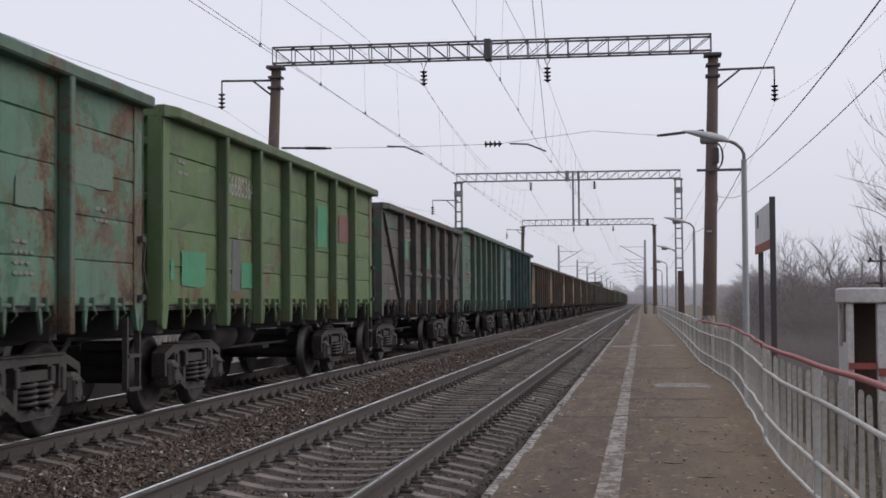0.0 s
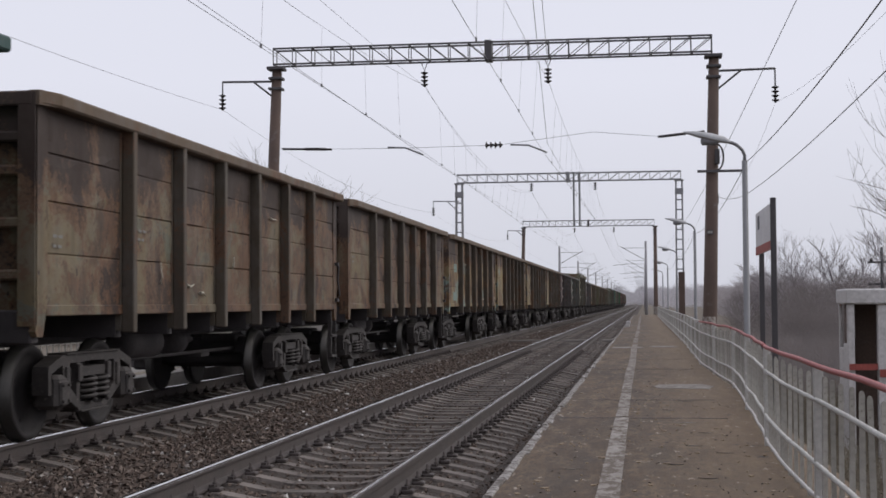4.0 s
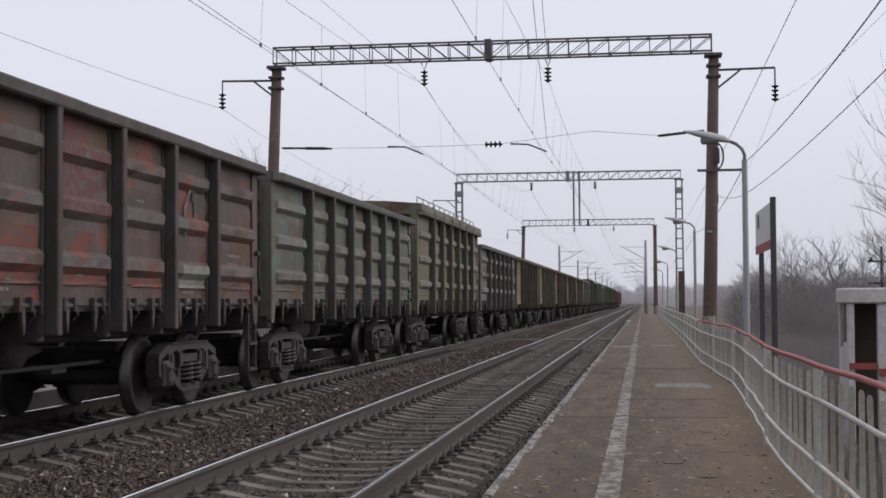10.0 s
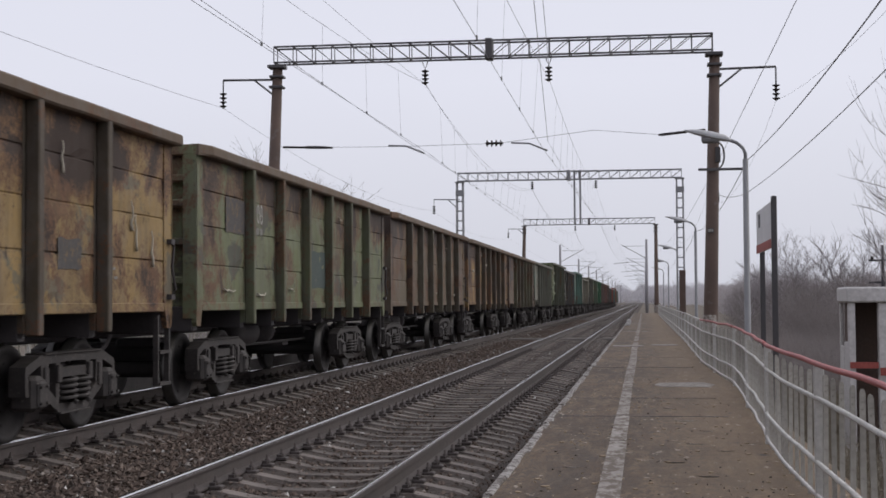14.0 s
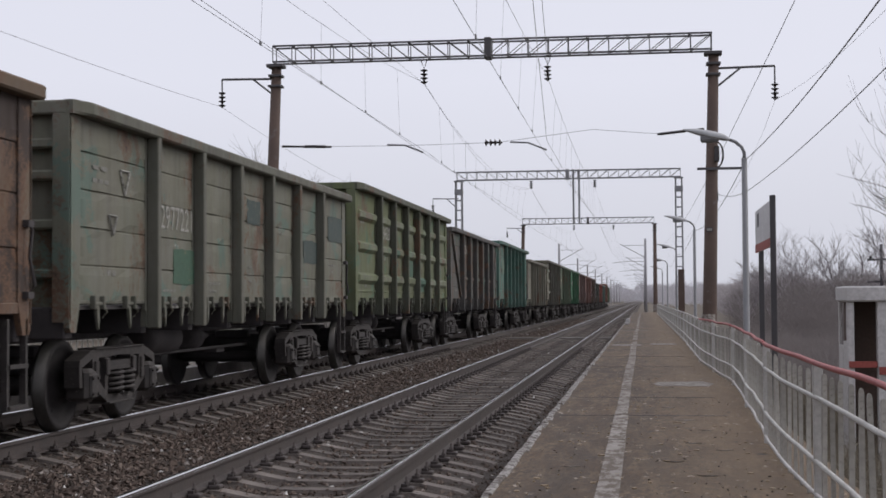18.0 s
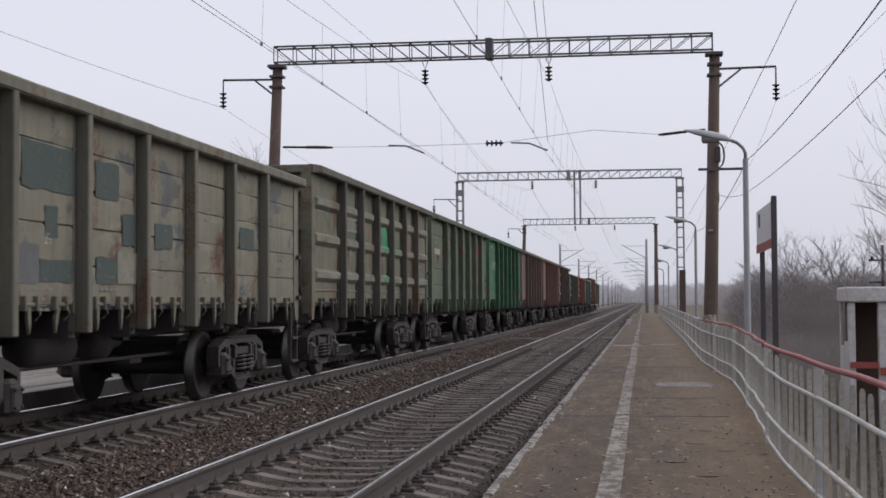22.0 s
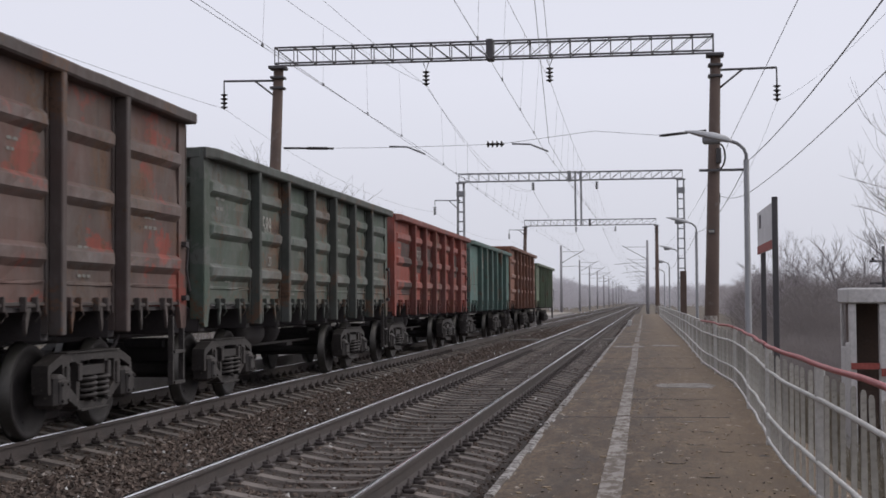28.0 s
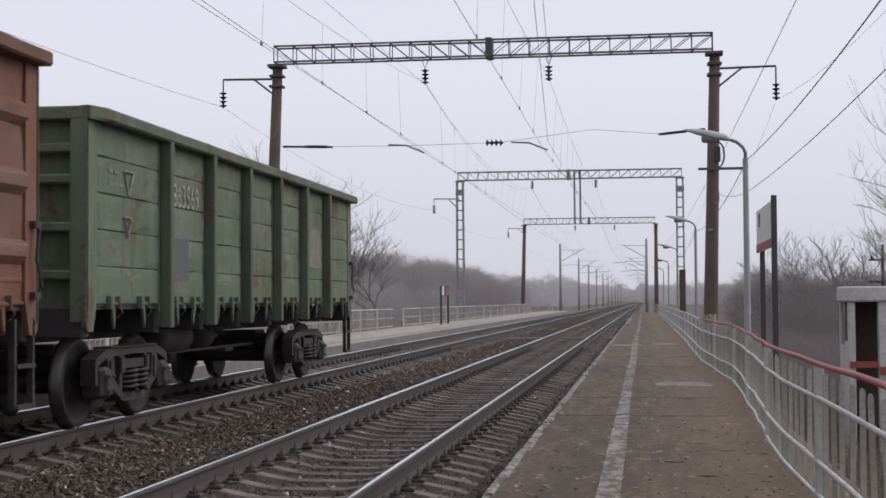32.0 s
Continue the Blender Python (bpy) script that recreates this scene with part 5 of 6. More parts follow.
for poly in MESHES["wheelset"].polygons:
    if all(Vector(MESHES["wheelset"].vertices[i].co[1:]).length > 0.465 for i in poly.vertices):
        poly.material_index = 1


def bogie(parent, y):
    """Three-piece bogie: bolster, two cast side frames, springs and wheelsets."""
    g = Geo().box(-0.98, 0.98, -0.22, 0.22, 0.52, 0.80, 0.03).box(-0.3, 0.3, -0.3, 0.3, 0.72, 0.86, 0.03)
    for s in (-1, 1):
        g.box(-0.9, 0.9, s * 0.55 - 0.06, s * 0.55 + 0.06, 0.34, 0.46)
        for k in (-1, 1):
            g.box(k * 0.79 - 0.05, k * 0.79 + 0.05, s * 0.41 - 0.05, s * 0.41 + 0.05, 0.25, 0.62)
    b = part("bogie", g, STEEL_DARK, parent, "three-piece cast steel bogie", pose(0, y, 0))
    for s in (-1, 1):
        part("side_frame", MESHES["side_frame"], None, b, at=pose(s * 1.06, 0, 0))
        part("spring", MESHES["spring"], None, b, at=pose(s * 1.06, 0, 0, 0, 0, 0 if s > 0 else 180))
        for e in (-1, 1):
            part("axle_box", MESHES["axle_box"], None, b, at=pose(s * 1.06, e * 0.925, 0.478, 0, 0, 0 if s > 0 else 180))
    for k, e in (("a", -1), ("b", 1)):
        part("wheelset", MESHES["wheelset"], None, b, at=pose(0, e * 0.925, 0.475))
    return b


def wagon(style, H, hooks, diagonal=False, roof=False):
    """An open four-axle wagon as a template; its paint is set on each copy."""
    t = thing("gondola_wagon", "", "freight wagon", "wagons of the freight train", pose(0, 0, 0))
    rnd = random.Random(int(H * 100) + len(style))
    P, Q = [], []
    posts, cuts = POSTS, CUTS
    for s in (1, -1):
        for i in range(7):
            P.append(part("side_sheet", side_sheet(style, i, s, H, 10 * i + s + int(H * 10), cuts), None, t))
            if hooks:
                Q.append(part("door_latch", latches(i, s, rnd, cuts), None, t))
        for y in posts:
            Q.append(part("side_post", side_post(y, s, H), None, t))
        for y in (-HL, HL):
            P.append(part("corner_post", corner_post(y, s, H), None, t))
        Q.append(part("top_rail", top_rail(s, H, rnd), None, t))
        if not hooks:
            P.append(part("sill", bar(Geo(), s, PX - 0.08, PX + 0.03, -HL + 0.25, HL - 0.25, 1.24, 1.345, 0.01), None, t))
        if diagonal:
            for e in (-1, 1):
                a, b = (e * (HL - 0.18), H - 0.2), (e * (4.225 + 0.12), 1.45)
                w = 0.06
                pts = [(a[0] - w, a[1]), (a[0] + w, a[1]), (b[0] + w, b[1]), (b[0] - w, b[1])]
                P.append(part("diagonal_brace", Geo().prism(pts[::-1], "x", min(s * PX, s * (PX + 0.08)), max(s * PX, s * (PX + 0.08))), None, t))
            P.append(part("waist_rail", bar(Geo(), s, PX, PX + 0.05, -HL + 2.2, HL - 2.2, 1.98, 2.06, 0.01), None, t))
    for e in (-1, 1):
        w = Geo().box(-PX + 0.02, PX - 0.02, *sorted((e * (HL - 0.13), e * (HL - 0.10))), 1.2, H - 0.05)
        wall = part("end_wall", w, None, t)
        P.append(wall)
        for z in (1.62, 2.1, 2.58, H - 0.42):
            P.append(part("end_rib", Geo().box(-PX + 0.03, PX - 0.03, *sorted((e * (HL - 0.12), e * (HL + 0.0))), z - 0.05, z + 0.05, 0.02), None, wall))
        P.append(part("end_rail", Geo().box(-PX + 0.0, PX - 0.0, *sorted((e * (HL - 0.16), e * (HL + 0.02))), H - 0.14, H - 0.004, 0.015), None, t))
        part("end_beam", Geo().box(-1.40, 1.40, *sorted((e * (HL - 0.2), e * (HL - 0.02))), 0.98, 1.3, 0.02), STEEL_DARK, t)
        g = Geo().box(-0.13, 0.13, *sorted((e * (HL - 0.3), e * (HL + 0.22))), 0.93, 1.19, 0.03)
        g.prism([(-0.2, e * (HL + 0.2)), (0.2, e * (HL + 0.2)), (0.22, e * (HL + 0.42)), (0.06, e * (HL + 0.5)), (-0.1, e * (HL + 0.36)), (-0.2, e * (HL + 0.5))][::e], "z", 0.92, 1.20)
        part("coupler", g, STEEL_DARK, t)
        part("brake_hose", Geo().tube([(0.35, e * (HL - 0.02), 0.95), (0.36, e * (HL + 0.2), 0.82), (0.25, e * (HL + 0.42), 0.62), (0.1, e * (HL + 0.52), 0.72)], 0.028, 6), STEEL_DARK, t)
        # step ladder under the leading corner
        s = e
        g = Geo()
        for k in (0.02, 0.40):
            y = e * (HL - 0.06 - k)
            bar(g, s, PX - 0.03, PX + 0.03, y - 0.02, y + 0.02, 0.40, 1.2)
        for z in (0.42, 0.78):
            bar(g, s, PX - 0.02, PX + 0.05, *sorted((e * (HL - 0.08), e * (HL - 0.46))), z - 0.018, z + 0.018)
        part("step_ladder", g, GEAR, t)
        bogie(t, e * 4.325)
    rod = [(PX + 0.05, HL - 0.12, 2.05), (PX + 0.09, HL - 0.1, 2.0), (PX + 0.08, HL - 0.14, 1.75), (PX + 0.1, HL - 0.06, 1.5), (PX + 0.06, HL - 0.1, 1.42)]
    part("grab_handle", Geo().tube(rod, 0.016, 5).box(PX + 0.02, PX + 0.09, HL - 0.18, HL - 0.06, 2.02, 2.08).box(PX + 0.02, PX + 0.09, HL - 0.18, HL - 0.06, 1.38, 1.44), STEEL_DARK, t)
    part("centre_sill", Geo().box(-0.28, 0.28, -HL + 0.1, HL - 0.1, 0.90, 1.28, 0.02), STEEL_DARK, t)
    for y in posts:
        part("cross_beam", Geo().box(-1.38, 1.38, y - 0.08, y + 0.08, 1.0, 1.272), STEEL_DARK, t)
    part("floor", Geo().box(-1.40, 1.40, -HL + 0.12, HL - 0.12, 1.27, 1.31), STEEL_DARK, t)
    part("air_reservoir", Geo().lathe([(-1.75, 0.05), (-1.72, 0.17), (-1.62, 0.21), (-0.6, 0.21), (-0.5, 0.17), (-0.47, 0.05)], (0.45, 0, 0.86), "y", 18), STEEL_DARK, t)
    part("brake_cylinder", Geo().lathe([(0.4, 0.06), (0.42, 0.19), (0.8, 0.19), (0.86, 0.12), (1.5, 0.03)], (0.35, 0, 0.84), "y", 18), STEEL_DARK, t)
    part("brake_rigging", Geo().tube([(0.5, -3.2, 0.66), (0.5, 3.2, 0.66)], 0.025, 6).tube([(-0.4, -3.4, 0.6), (-0.4, 3.4, 0.6)], 0.025, 6).box(0.3, 0.5, 1.5, 1.9, 0.58, 0.66), STEEL_DARK, t)
    if roof:
        g = Geo().prism([(H - 0.02, -PX - 0.15), (H + 0.13, -PX - 0.16), (H + 0.20, -0.7), (H + 0.22, 0), (H + 0.20, 0.7), (H + 0.13, PX + 0.16), (H - 0.02, PX + 0.15)], "y", -HL - 0.02, HL + 0.02)
        P.append(part("roof", g, None, t))
        for y in posts:
            P.append(part("roof_clamp", Geo().box(PX + 0.02, PX + 0.19, y - 0.07, y + 0.07, H - 0.14, H + 0.06, 0.015), None, t))
        for y in (-4.6, -0.9, 3.3):
            P.append(part("roof_latch", Geo().box(PX - 0.35, PX - 0.05, y - 0.22, y + 0.22, H + 0.12, H + 0.24, 0.03), None, t))
        part("roof_walk_rail", Geo().tube([(PX - 0.05, -6.0, H + 0.33), (PX - 0.05, 6.0, H + 0.33)], 0.012, 5), GEAR, t)
        for y in range(-6, 7, 1):
            part("stanchion", Geo().tube([(PX - 0.05, y, H + 0.1), (PX - 0.05, y, H + 0.33)], 0.011, 5), GEAR, t)
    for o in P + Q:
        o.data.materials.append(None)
        o["darkened"] = o in Q
    return t


TEMPLATES = {}


def template(key):
    if key not in TEMPLATES:
        style, H, roof = key
        base = {"flat": "flat", "pressed": "pressed", "diag": "flat", "blind": "blind", "smooth": "smooth"}[style]
        TEMPLATES[key] = wagon(base, H, style != "blind", style == "diag", roof)
    return TEMPLATES[key]


def lettering(text, size, parent, y, z, width=None, x=PX + 0.025):
    me = LETTERS[text]
    wide = max(v.co.x for v in me.vertices)
    k = width / wide if width else size * 0.86
    m = Matrix(((0, 0, 1, x), (1, 0, 0, y), (0, 1, 0, z), (0, 0, 0, 1))) @ Matrix.Diagonal((k, size, 0.2, 1))
    return part("lettering", me, None, parent, "white stencilled lettering", at=m)


def patch(parent, y0, y1, z0, z1, material, name="paint_patch", x=PX + 0.025):
    rg = random.Random(int(1000 * (y0 + z1)))
    off = SLACK[wagons.index(parent)]
    y0, y1 = y0 - off, y1 - off
    pts = []
    for (ya, za), (yb, zb) in (((y0, z0), (y1, z0)), ((y1, z0), (y1, z1)), ((y1, z1), (y0, z1)), ((y0, z1), (y0, z0))):
        for i in range(6):
            pts.append((ya + (yb - ya) * i / 6 + rg.gauss(0, 0.008), za + (zb - za) * i / 6 + rg.gauss(0, 0.008)))
    return part(name, Geo().prism(pts, "x", x, x + 0.002), material, parent)


def pressed_patch(parent, bay, y0, y1, z0, z1, H, material):
    """A painted area that follows the swellings of one bay."""
    g = side_sheet("pressed", bay, 1, H, 10 * bay + 1 + int(H * 10), CUTS)
    off = SLACK[wagons.index(parent)]
    y0, y1 = y0 - off, y1 - off
    keep = []
    for f in g.f[:-5]:
        c = [sum(g.v[i][k] for i in f) / len(f) for k in (1, 2)]
        if y0 < c[0] < y1 and z0 < c[1] < z1:
            keep.append(f)
    q = Geo()
    if not keep:
        return
    used = sorted({i for f in keep for i in f})
    at = {i: n for n, i in enumerate(used)}
    q.v = [(g.v[i][0] + 0.004, g.v[i][1], g.v[i][2]) for i in used]
    q.f, q.s = [tuple(at[i] for i in f) for f in keep], [False] * len(keep)
    me = q.mesh("paint_patch", material)
    part("paint_patch", me, None, parent)


TALL, LOW, MID = 3.64, 3.31, 3.47
# style, height, paint tones, rust, dust film, label, number and where it stands
OCHRE, OCHRE2 = (0.208, 0.136, 0.056), (0.175, 0.105, 0.042)
TRAIN = [
    ("flat", TALL, (0.078, 0.168, 0.115), (0.085, 0.155, 0.108), 0.4, 0.2, "weathered teal-green open wagon with rust-brown stains", ""),
    ("flat", TALL, (0.092, 0.150, 0.056), (0.08, 0.132, 0.055), 0.16, 0.2, "light green open wagon with bright green repair patches", "56680364"),
    ("diag", MID, (0.076, 0.065, 0.06), (0.064, 0.056, 0.053), 0.15, 0.3, "dark brown open wagon with diagonal end braces", "63422852"),
    ("flat", TALL, (0.062, 0.125, 0.092), (0.07, 0.115, 0.085), 0.12, 0.25, "dull green open wagon with white stencils", "053573"),
    ("flat", TALL, (0.030, 0.085, 0.080), (0.034, 0.075, 0.07), 0.08, 0.2, "dark blue-green open wagon with white number", "62140512"),
    ("blind", LOW, (0.150, 0.118, 0.066), (0.12, 0.095, 0.06), 0.75, 0.25, "rust-eaten brown open wagon", ""),
    ("blind", LOW, (0.155, 0.120, 0.066), (0.13, 0.10, 0.06), 0.75, 0.25, "rust-eaten brown and ochre open wagon", ""),
    ("blind", LOW, (0.225, 0.165, 0.076), (0.195, 0.14, 0.064), 0.64, 0.1, "ochre open wagon eaten by rust with pale blue patches", ""),
    ("blind", LOW, (0.22, 0.168, 0.08), (0.19, 0.145, 0.07), 0.55, 0.15, "rusty ochre open wagon with pale blue patches", ""),
    ("blind", LOW, (0.205, 0.16, 0.076), (0.18, 0.14, 0.07), 0.56, 0.15, "rusty ochre-brown open wagon", ""),
    ("blind", LOW, (0.205, 0.175, 0.082), (0.175, 0.155, 0.082), 0.6, 0.12, "mustard open wagon with grey patches and rust", ""),
    ("pressed", LOW, (0.072, 0.056, 0.054), (0.085, 0.050, 0.044), 0.35, 0.2, "dusty dark brown open wagon with flaking red patches", "53100915"),
    ("pressed", LOW, (0.105, 0.11, 0.088), (0.088, 0.094, 0.078), 0.3, 0.25, "dented grey-green open wagon with pressed sides", ""),
    ("pressed", TALL, (0.135, 0.125, 0.075), (0.118, 0.112, 0.07), 0.2, 0.25, "olive-brown covered wagon with pressed sides and roof rail", "42026456"),
    ("pressed", LOW, (0.118, 0.11, 0.112), (0.105, 0.098, 0.1), 0.15, 0.45, "dented dusty grey open wagon with pressed sides", ""),
    ("blind", LOW, (0.245, 0.165, 0.068), (0.205, 0.14, 0.062), 0.58, 0.12, "ochre-yellow open wagon with rust and torn wrappings", ""),
    ("blind", LOW, (0.128, 0.145, 0.075), (0.115, 0.128, 0.072), 0.42, 0.2, "olive-green rusty open wagon", "308"),
    ("blind", LOW, (0.115, 0.092, 0.06), (0.10, 0.075, 0.05), 0.6, 0.3, "brown rusty open wagon", ""),
    ("blind", LOW, (0.245, 0.155, 0.055), OCHRE, 0.85, 0.12, "yellow-ochre open wagon with dark rust", ""),
    ("blind", LOW, (0.125, 0.092, 0.058), (0.105, 0.07, 0.048), 0.62, 0.25, "red-brown rusty open wagon with faded lettering", ""),
    ("flat", LOW, (0.145, 0.145, 0.108), (0.122, 0.128, 0.096), 0.25, 0.3, "grey-green dusty open wagon", "2977221"),
    ("pressed", TALL, (0.11, 0.128, 0.06), (0.098, 0.118, 0.062), 0.2, 0.2, "yellow-green open wagon with pressed sides", "6984328"),
    ("diag", MID, (0.078, 0.074, 0.066), (0.068, 0.072, 0.064), 0.35, 0.3, "brown open wagon with diagonal braces and green scraps", "63423508"),
    ("flat", TALL, (0.058, 0.15, 0.118), (0.066, 0.138, 0.11), 0.42, 0.15, "teal open wagon with peeling dark stains", "52751179"),
    ("flat", LOW, (0.178, 0.168, 0.124), (0.155, 0.15, 0.115), 0.2, 0.25, "beige-grey open wagon with slate-green repair patches", ""),
    ("pressed", TALL, (0.14, 0.135, 0.09), (0.115, 0.116, 0.082), 0.4, 0.25, "beige-brown open wagon with pressed sides", "59202055"),
    ("flat", TALL, (0.08, 0.115, 0.068), (0.073, 0.104, 0.064), 0.1, 0.22, "faded sage-green open wagon", "24970"),
    ("flat", TALL, (0.025, 0.118, 0.052), (0.026, 0.108, 0.050), 0.02, 0.1, "clean bright green open wagon with white number", "61940953"),
    ("flat", TALL, (0.125, 0.072, 0.062), (0.115, 0.068, 0.06), 0.12, 0.3, "dull red-brown open wagon with white stencils", "5896757"),
    ("flat", TALL, (0.155, 0.062, 0.046), (0.135, 0.058, 0.045), 0.15, 0.3, "faded red-brown open wagon", ""),
    ("pressed", TALL, (0.115, 0.058, 0.048), (0.080, 0.062, 0.055), 0.35, 0.3, "dark open wagon with bright red patches and pressed sides", "67011113"),
    ("pressed", LOW, (0.056, 0.084, 0.064), (0.064, 0.078, 0.062), 0.3, 0.3, "grey-green open wagon with pressed sides", "5589"),
    ("pressed", LOW, (0.25, 0.050, 0.034), (0.19, 0.048, 0.036), 0.25, 0.2, "scuffed red open wagon with pressed sides", "3649333"),
    ("smooth", LOW, (0.075, 0.150, 0.130), (0.068, 0.135, 0.118), 0.22, 0.25, "pale teal open wagon with smooth sides", "5859603"),
    ("pressed", TALL, (0.19, 0.074, 0.042), (0.165, 0.068, 0.042), 0.15, 0.22, "orange-brown open wagon with pressed sides", "62952833"),
    ("flat", LOW, (0.118, 0.158, 0.098), (0.098, 0.140, 0.088), 0.22, 0.3, "light green last wagon with worn paint and white number", "863569"),
]
PITCH, FIRST, SPEED = 13.92, 8.76, 14.866
# slack in the couplings: how far each wagon stands from an even pitch
SLACK = [0.10, -0.18, 0.0, -0.08, 0.18, 0.10, 0.20, 0.40, 0.25, 0.36, 0.28, 0.40, 0.25, 0.33, 0.26, 0.36, 0.38, 0.25, 0.25, 0.25, 0.22, 0.27, 0.20, 0.27, 0.24, 0.25, 0.03, 0.18, 0.0, 0.05, 0.18, -0.04, -0.05, -0.10, -0.30, -0.05]
BLUE_SCRAP = surface("pale_blue_scrap", (0.22, 0.34, 0.31), (0.19, 0.28, 0.25), 5, 0.8, 0, 30, 0.1, (0.15, 0.10, 0.06), (0.52, 0.6))
GREEN_SCRAP = surface("fresh_green_paint", (0.050, 0.27, 0.135), (0.045, 0.22, 0.115), 3, 0.7, 0, 30, 0.1)
GREY_SCRAP = surface("grey_paint", (0.13, 0.135, 0.14), (0.10, 0.105, 0.11), 3, 0.8, 0, 30, 0.1)
PINK_SCRAP = surface("old_red_paint", (0.22, 0.085, 0.075), (0.17, 0.08, 0.072), 2.5, 0.8, 0, 30, 0.1, (0.12, 0.10, 0.09), (0.5, 0.6))
PALE_SCRAP = surface("pale_scraped_paint", (0.26, 0.24, 0.20), (0.2, 0.19, 0.16), 2.5, 0.8, 0, 30, 0.1, (0.12, 0.15, 0.10), (0.5, 0.6))
BAR = Geo().box(0, 0.0015, 0, 1, 0, 1).mesh("stencil", STENCIL)


def stencil(parent, y, z, w, h, lines=1, rnd=None, x=PX + 0.025):
    """Unreadable stencilled lines: small pale bars."""
    for k in range(lines):
        ww = w * (rnd.uniform(0.6, 1.0) if rnd else 1)
        n = max(2, int(ww * 0.7 / (2.2 * h)))
        for i in range(min(n, 4)):
            part("stencil", BAR, None, parent, at=pose(x, y + 0.7 * ww * i / min(n, 4), z - k * h * 1.9) @ Matrix.Diagonal((1, 0.7 * ww / min(n, 4) * 0.7, h * 0.6, 1)))


def shield(parent, y, z, r):
    """A plain downward triangle mark."""
    g = Geo()
    for a, b in (((-r, r * 0.7), (r, r * 0.7)), ((r, r * 0.7), (0, -r)), ((0, -r), (-r, r * 0.7))):
        g.tube([(PX + 0.033, y + a[0], z + a[1]), (PX + 0.033, y + b[0], z + b[1])], r * 0.10, 4)
    part("shield_mark", g, STENCIL, parent, "white triangle mark")


SCRAPS = {11: (0.20, 0.055, 0.040), 5: (0.12, 0.13, 0.10), 9: (0.11, 0.12, 0.12), 17: (0.16, 0.11, 0.05), 18: (0.10, 0.09, 0.08), 19: (0.17, 0.10, 0.045), 0: (0.05, 0.13, 0.075), 2: (0.05, 0.12, 0.085), 7: (0.20, 0.30, 0.27), 8: (0.20, 0.29, 0.26), 10: (0.10, 0.105, 0.10), 12: (0.10, 0.17, 0.15), 14: (0.19, 0.17, 0.165), 15: (0.125, 0.115, 0.085),
          16: (0.07, 0.07, 0.06), 20: (0.10, 0.16, 0.13), 35: (0.17, 0.19, 0.15), 21: (0.09, 0.16, 0.10), 22: (0.04, 0.115, 0.085), 23: (0.11, 0.17, 0.14), 24: (0.08, 0.09, 0.10), 25: (0.07, 0.13, 0.085), 30: (0.26, 0.052, 0.035), 31: (0.12, 0.13, 0.12)}
POST_TONES = {16: (0.095, 0.105, 0.058), 17: (0.09, 0.08, 0.055), 19: (0.095, 0.092, 0.052)}
wagons = [None] * len(TRAIN)
by_kind = {}
for k, row in enumerate(TRAIN):
    by_kind.setdefault((row[0], row[1], k == 13), []).append(k)
for key, ks in by_kind.items():
    t0 = template(key)
    for k in ks[1:] + ks[:1]:
        w = t0 if k == ks[0] else copy_thing(t0, pose(0, 0, 0))
        w.matrix_basis = pose(AXIS_L, FIRST + PITCH * k + SLACK[k], 0)
        wagons[k] = w
for k, (style, H, c1, c2, rust, dusty, label, number) in enumerate(TRAIN):
    w = wagons[k]
    run = 0.2 if rust < 0.2 else 0.45
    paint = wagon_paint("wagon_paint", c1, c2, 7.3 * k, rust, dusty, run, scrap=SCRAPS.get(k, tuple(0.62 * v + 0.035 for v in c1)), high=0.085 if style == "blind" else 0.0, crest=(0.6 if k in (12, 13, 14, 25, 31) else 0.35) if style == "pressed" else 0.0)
    # posts, latches, rails: darker tones hold grime and the post flanks' shade
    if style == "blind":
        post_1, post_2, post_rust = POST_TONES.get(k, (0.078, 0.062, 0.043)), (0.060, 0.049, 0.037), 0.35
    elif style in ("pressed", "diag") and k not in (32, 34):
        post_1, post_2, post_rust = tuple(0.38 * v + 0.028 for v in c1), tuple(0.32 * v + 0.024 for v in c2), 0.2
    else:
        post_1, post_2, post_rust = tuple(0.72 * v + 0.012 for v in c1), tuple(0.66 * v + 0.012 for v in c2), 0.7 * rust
    shaded_grime = wagon_paint("shaded_grimy_paint", post_1, post_2, 7.3 * k + 3, post_rust, dusty * 0.7, run + 0.2)
    if style == "blind":
        crown = wagon_paint("rusty_top_rail", (0.108, 0.075, 0.048), (0.090, 0.064, 0.043), 7.3 * k + 5, 0.3, 0.2, 0.1)
    tagged(w, label)
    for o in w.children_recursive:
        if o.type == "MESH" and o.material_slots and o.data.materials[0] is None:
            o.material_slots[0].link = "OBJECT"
            o.material_slots[0].material = crown if style == "blind" and o.name.startswith("top_rail") else shaded_grime if o["darkened"] else paint
rnd = random.Random(77)
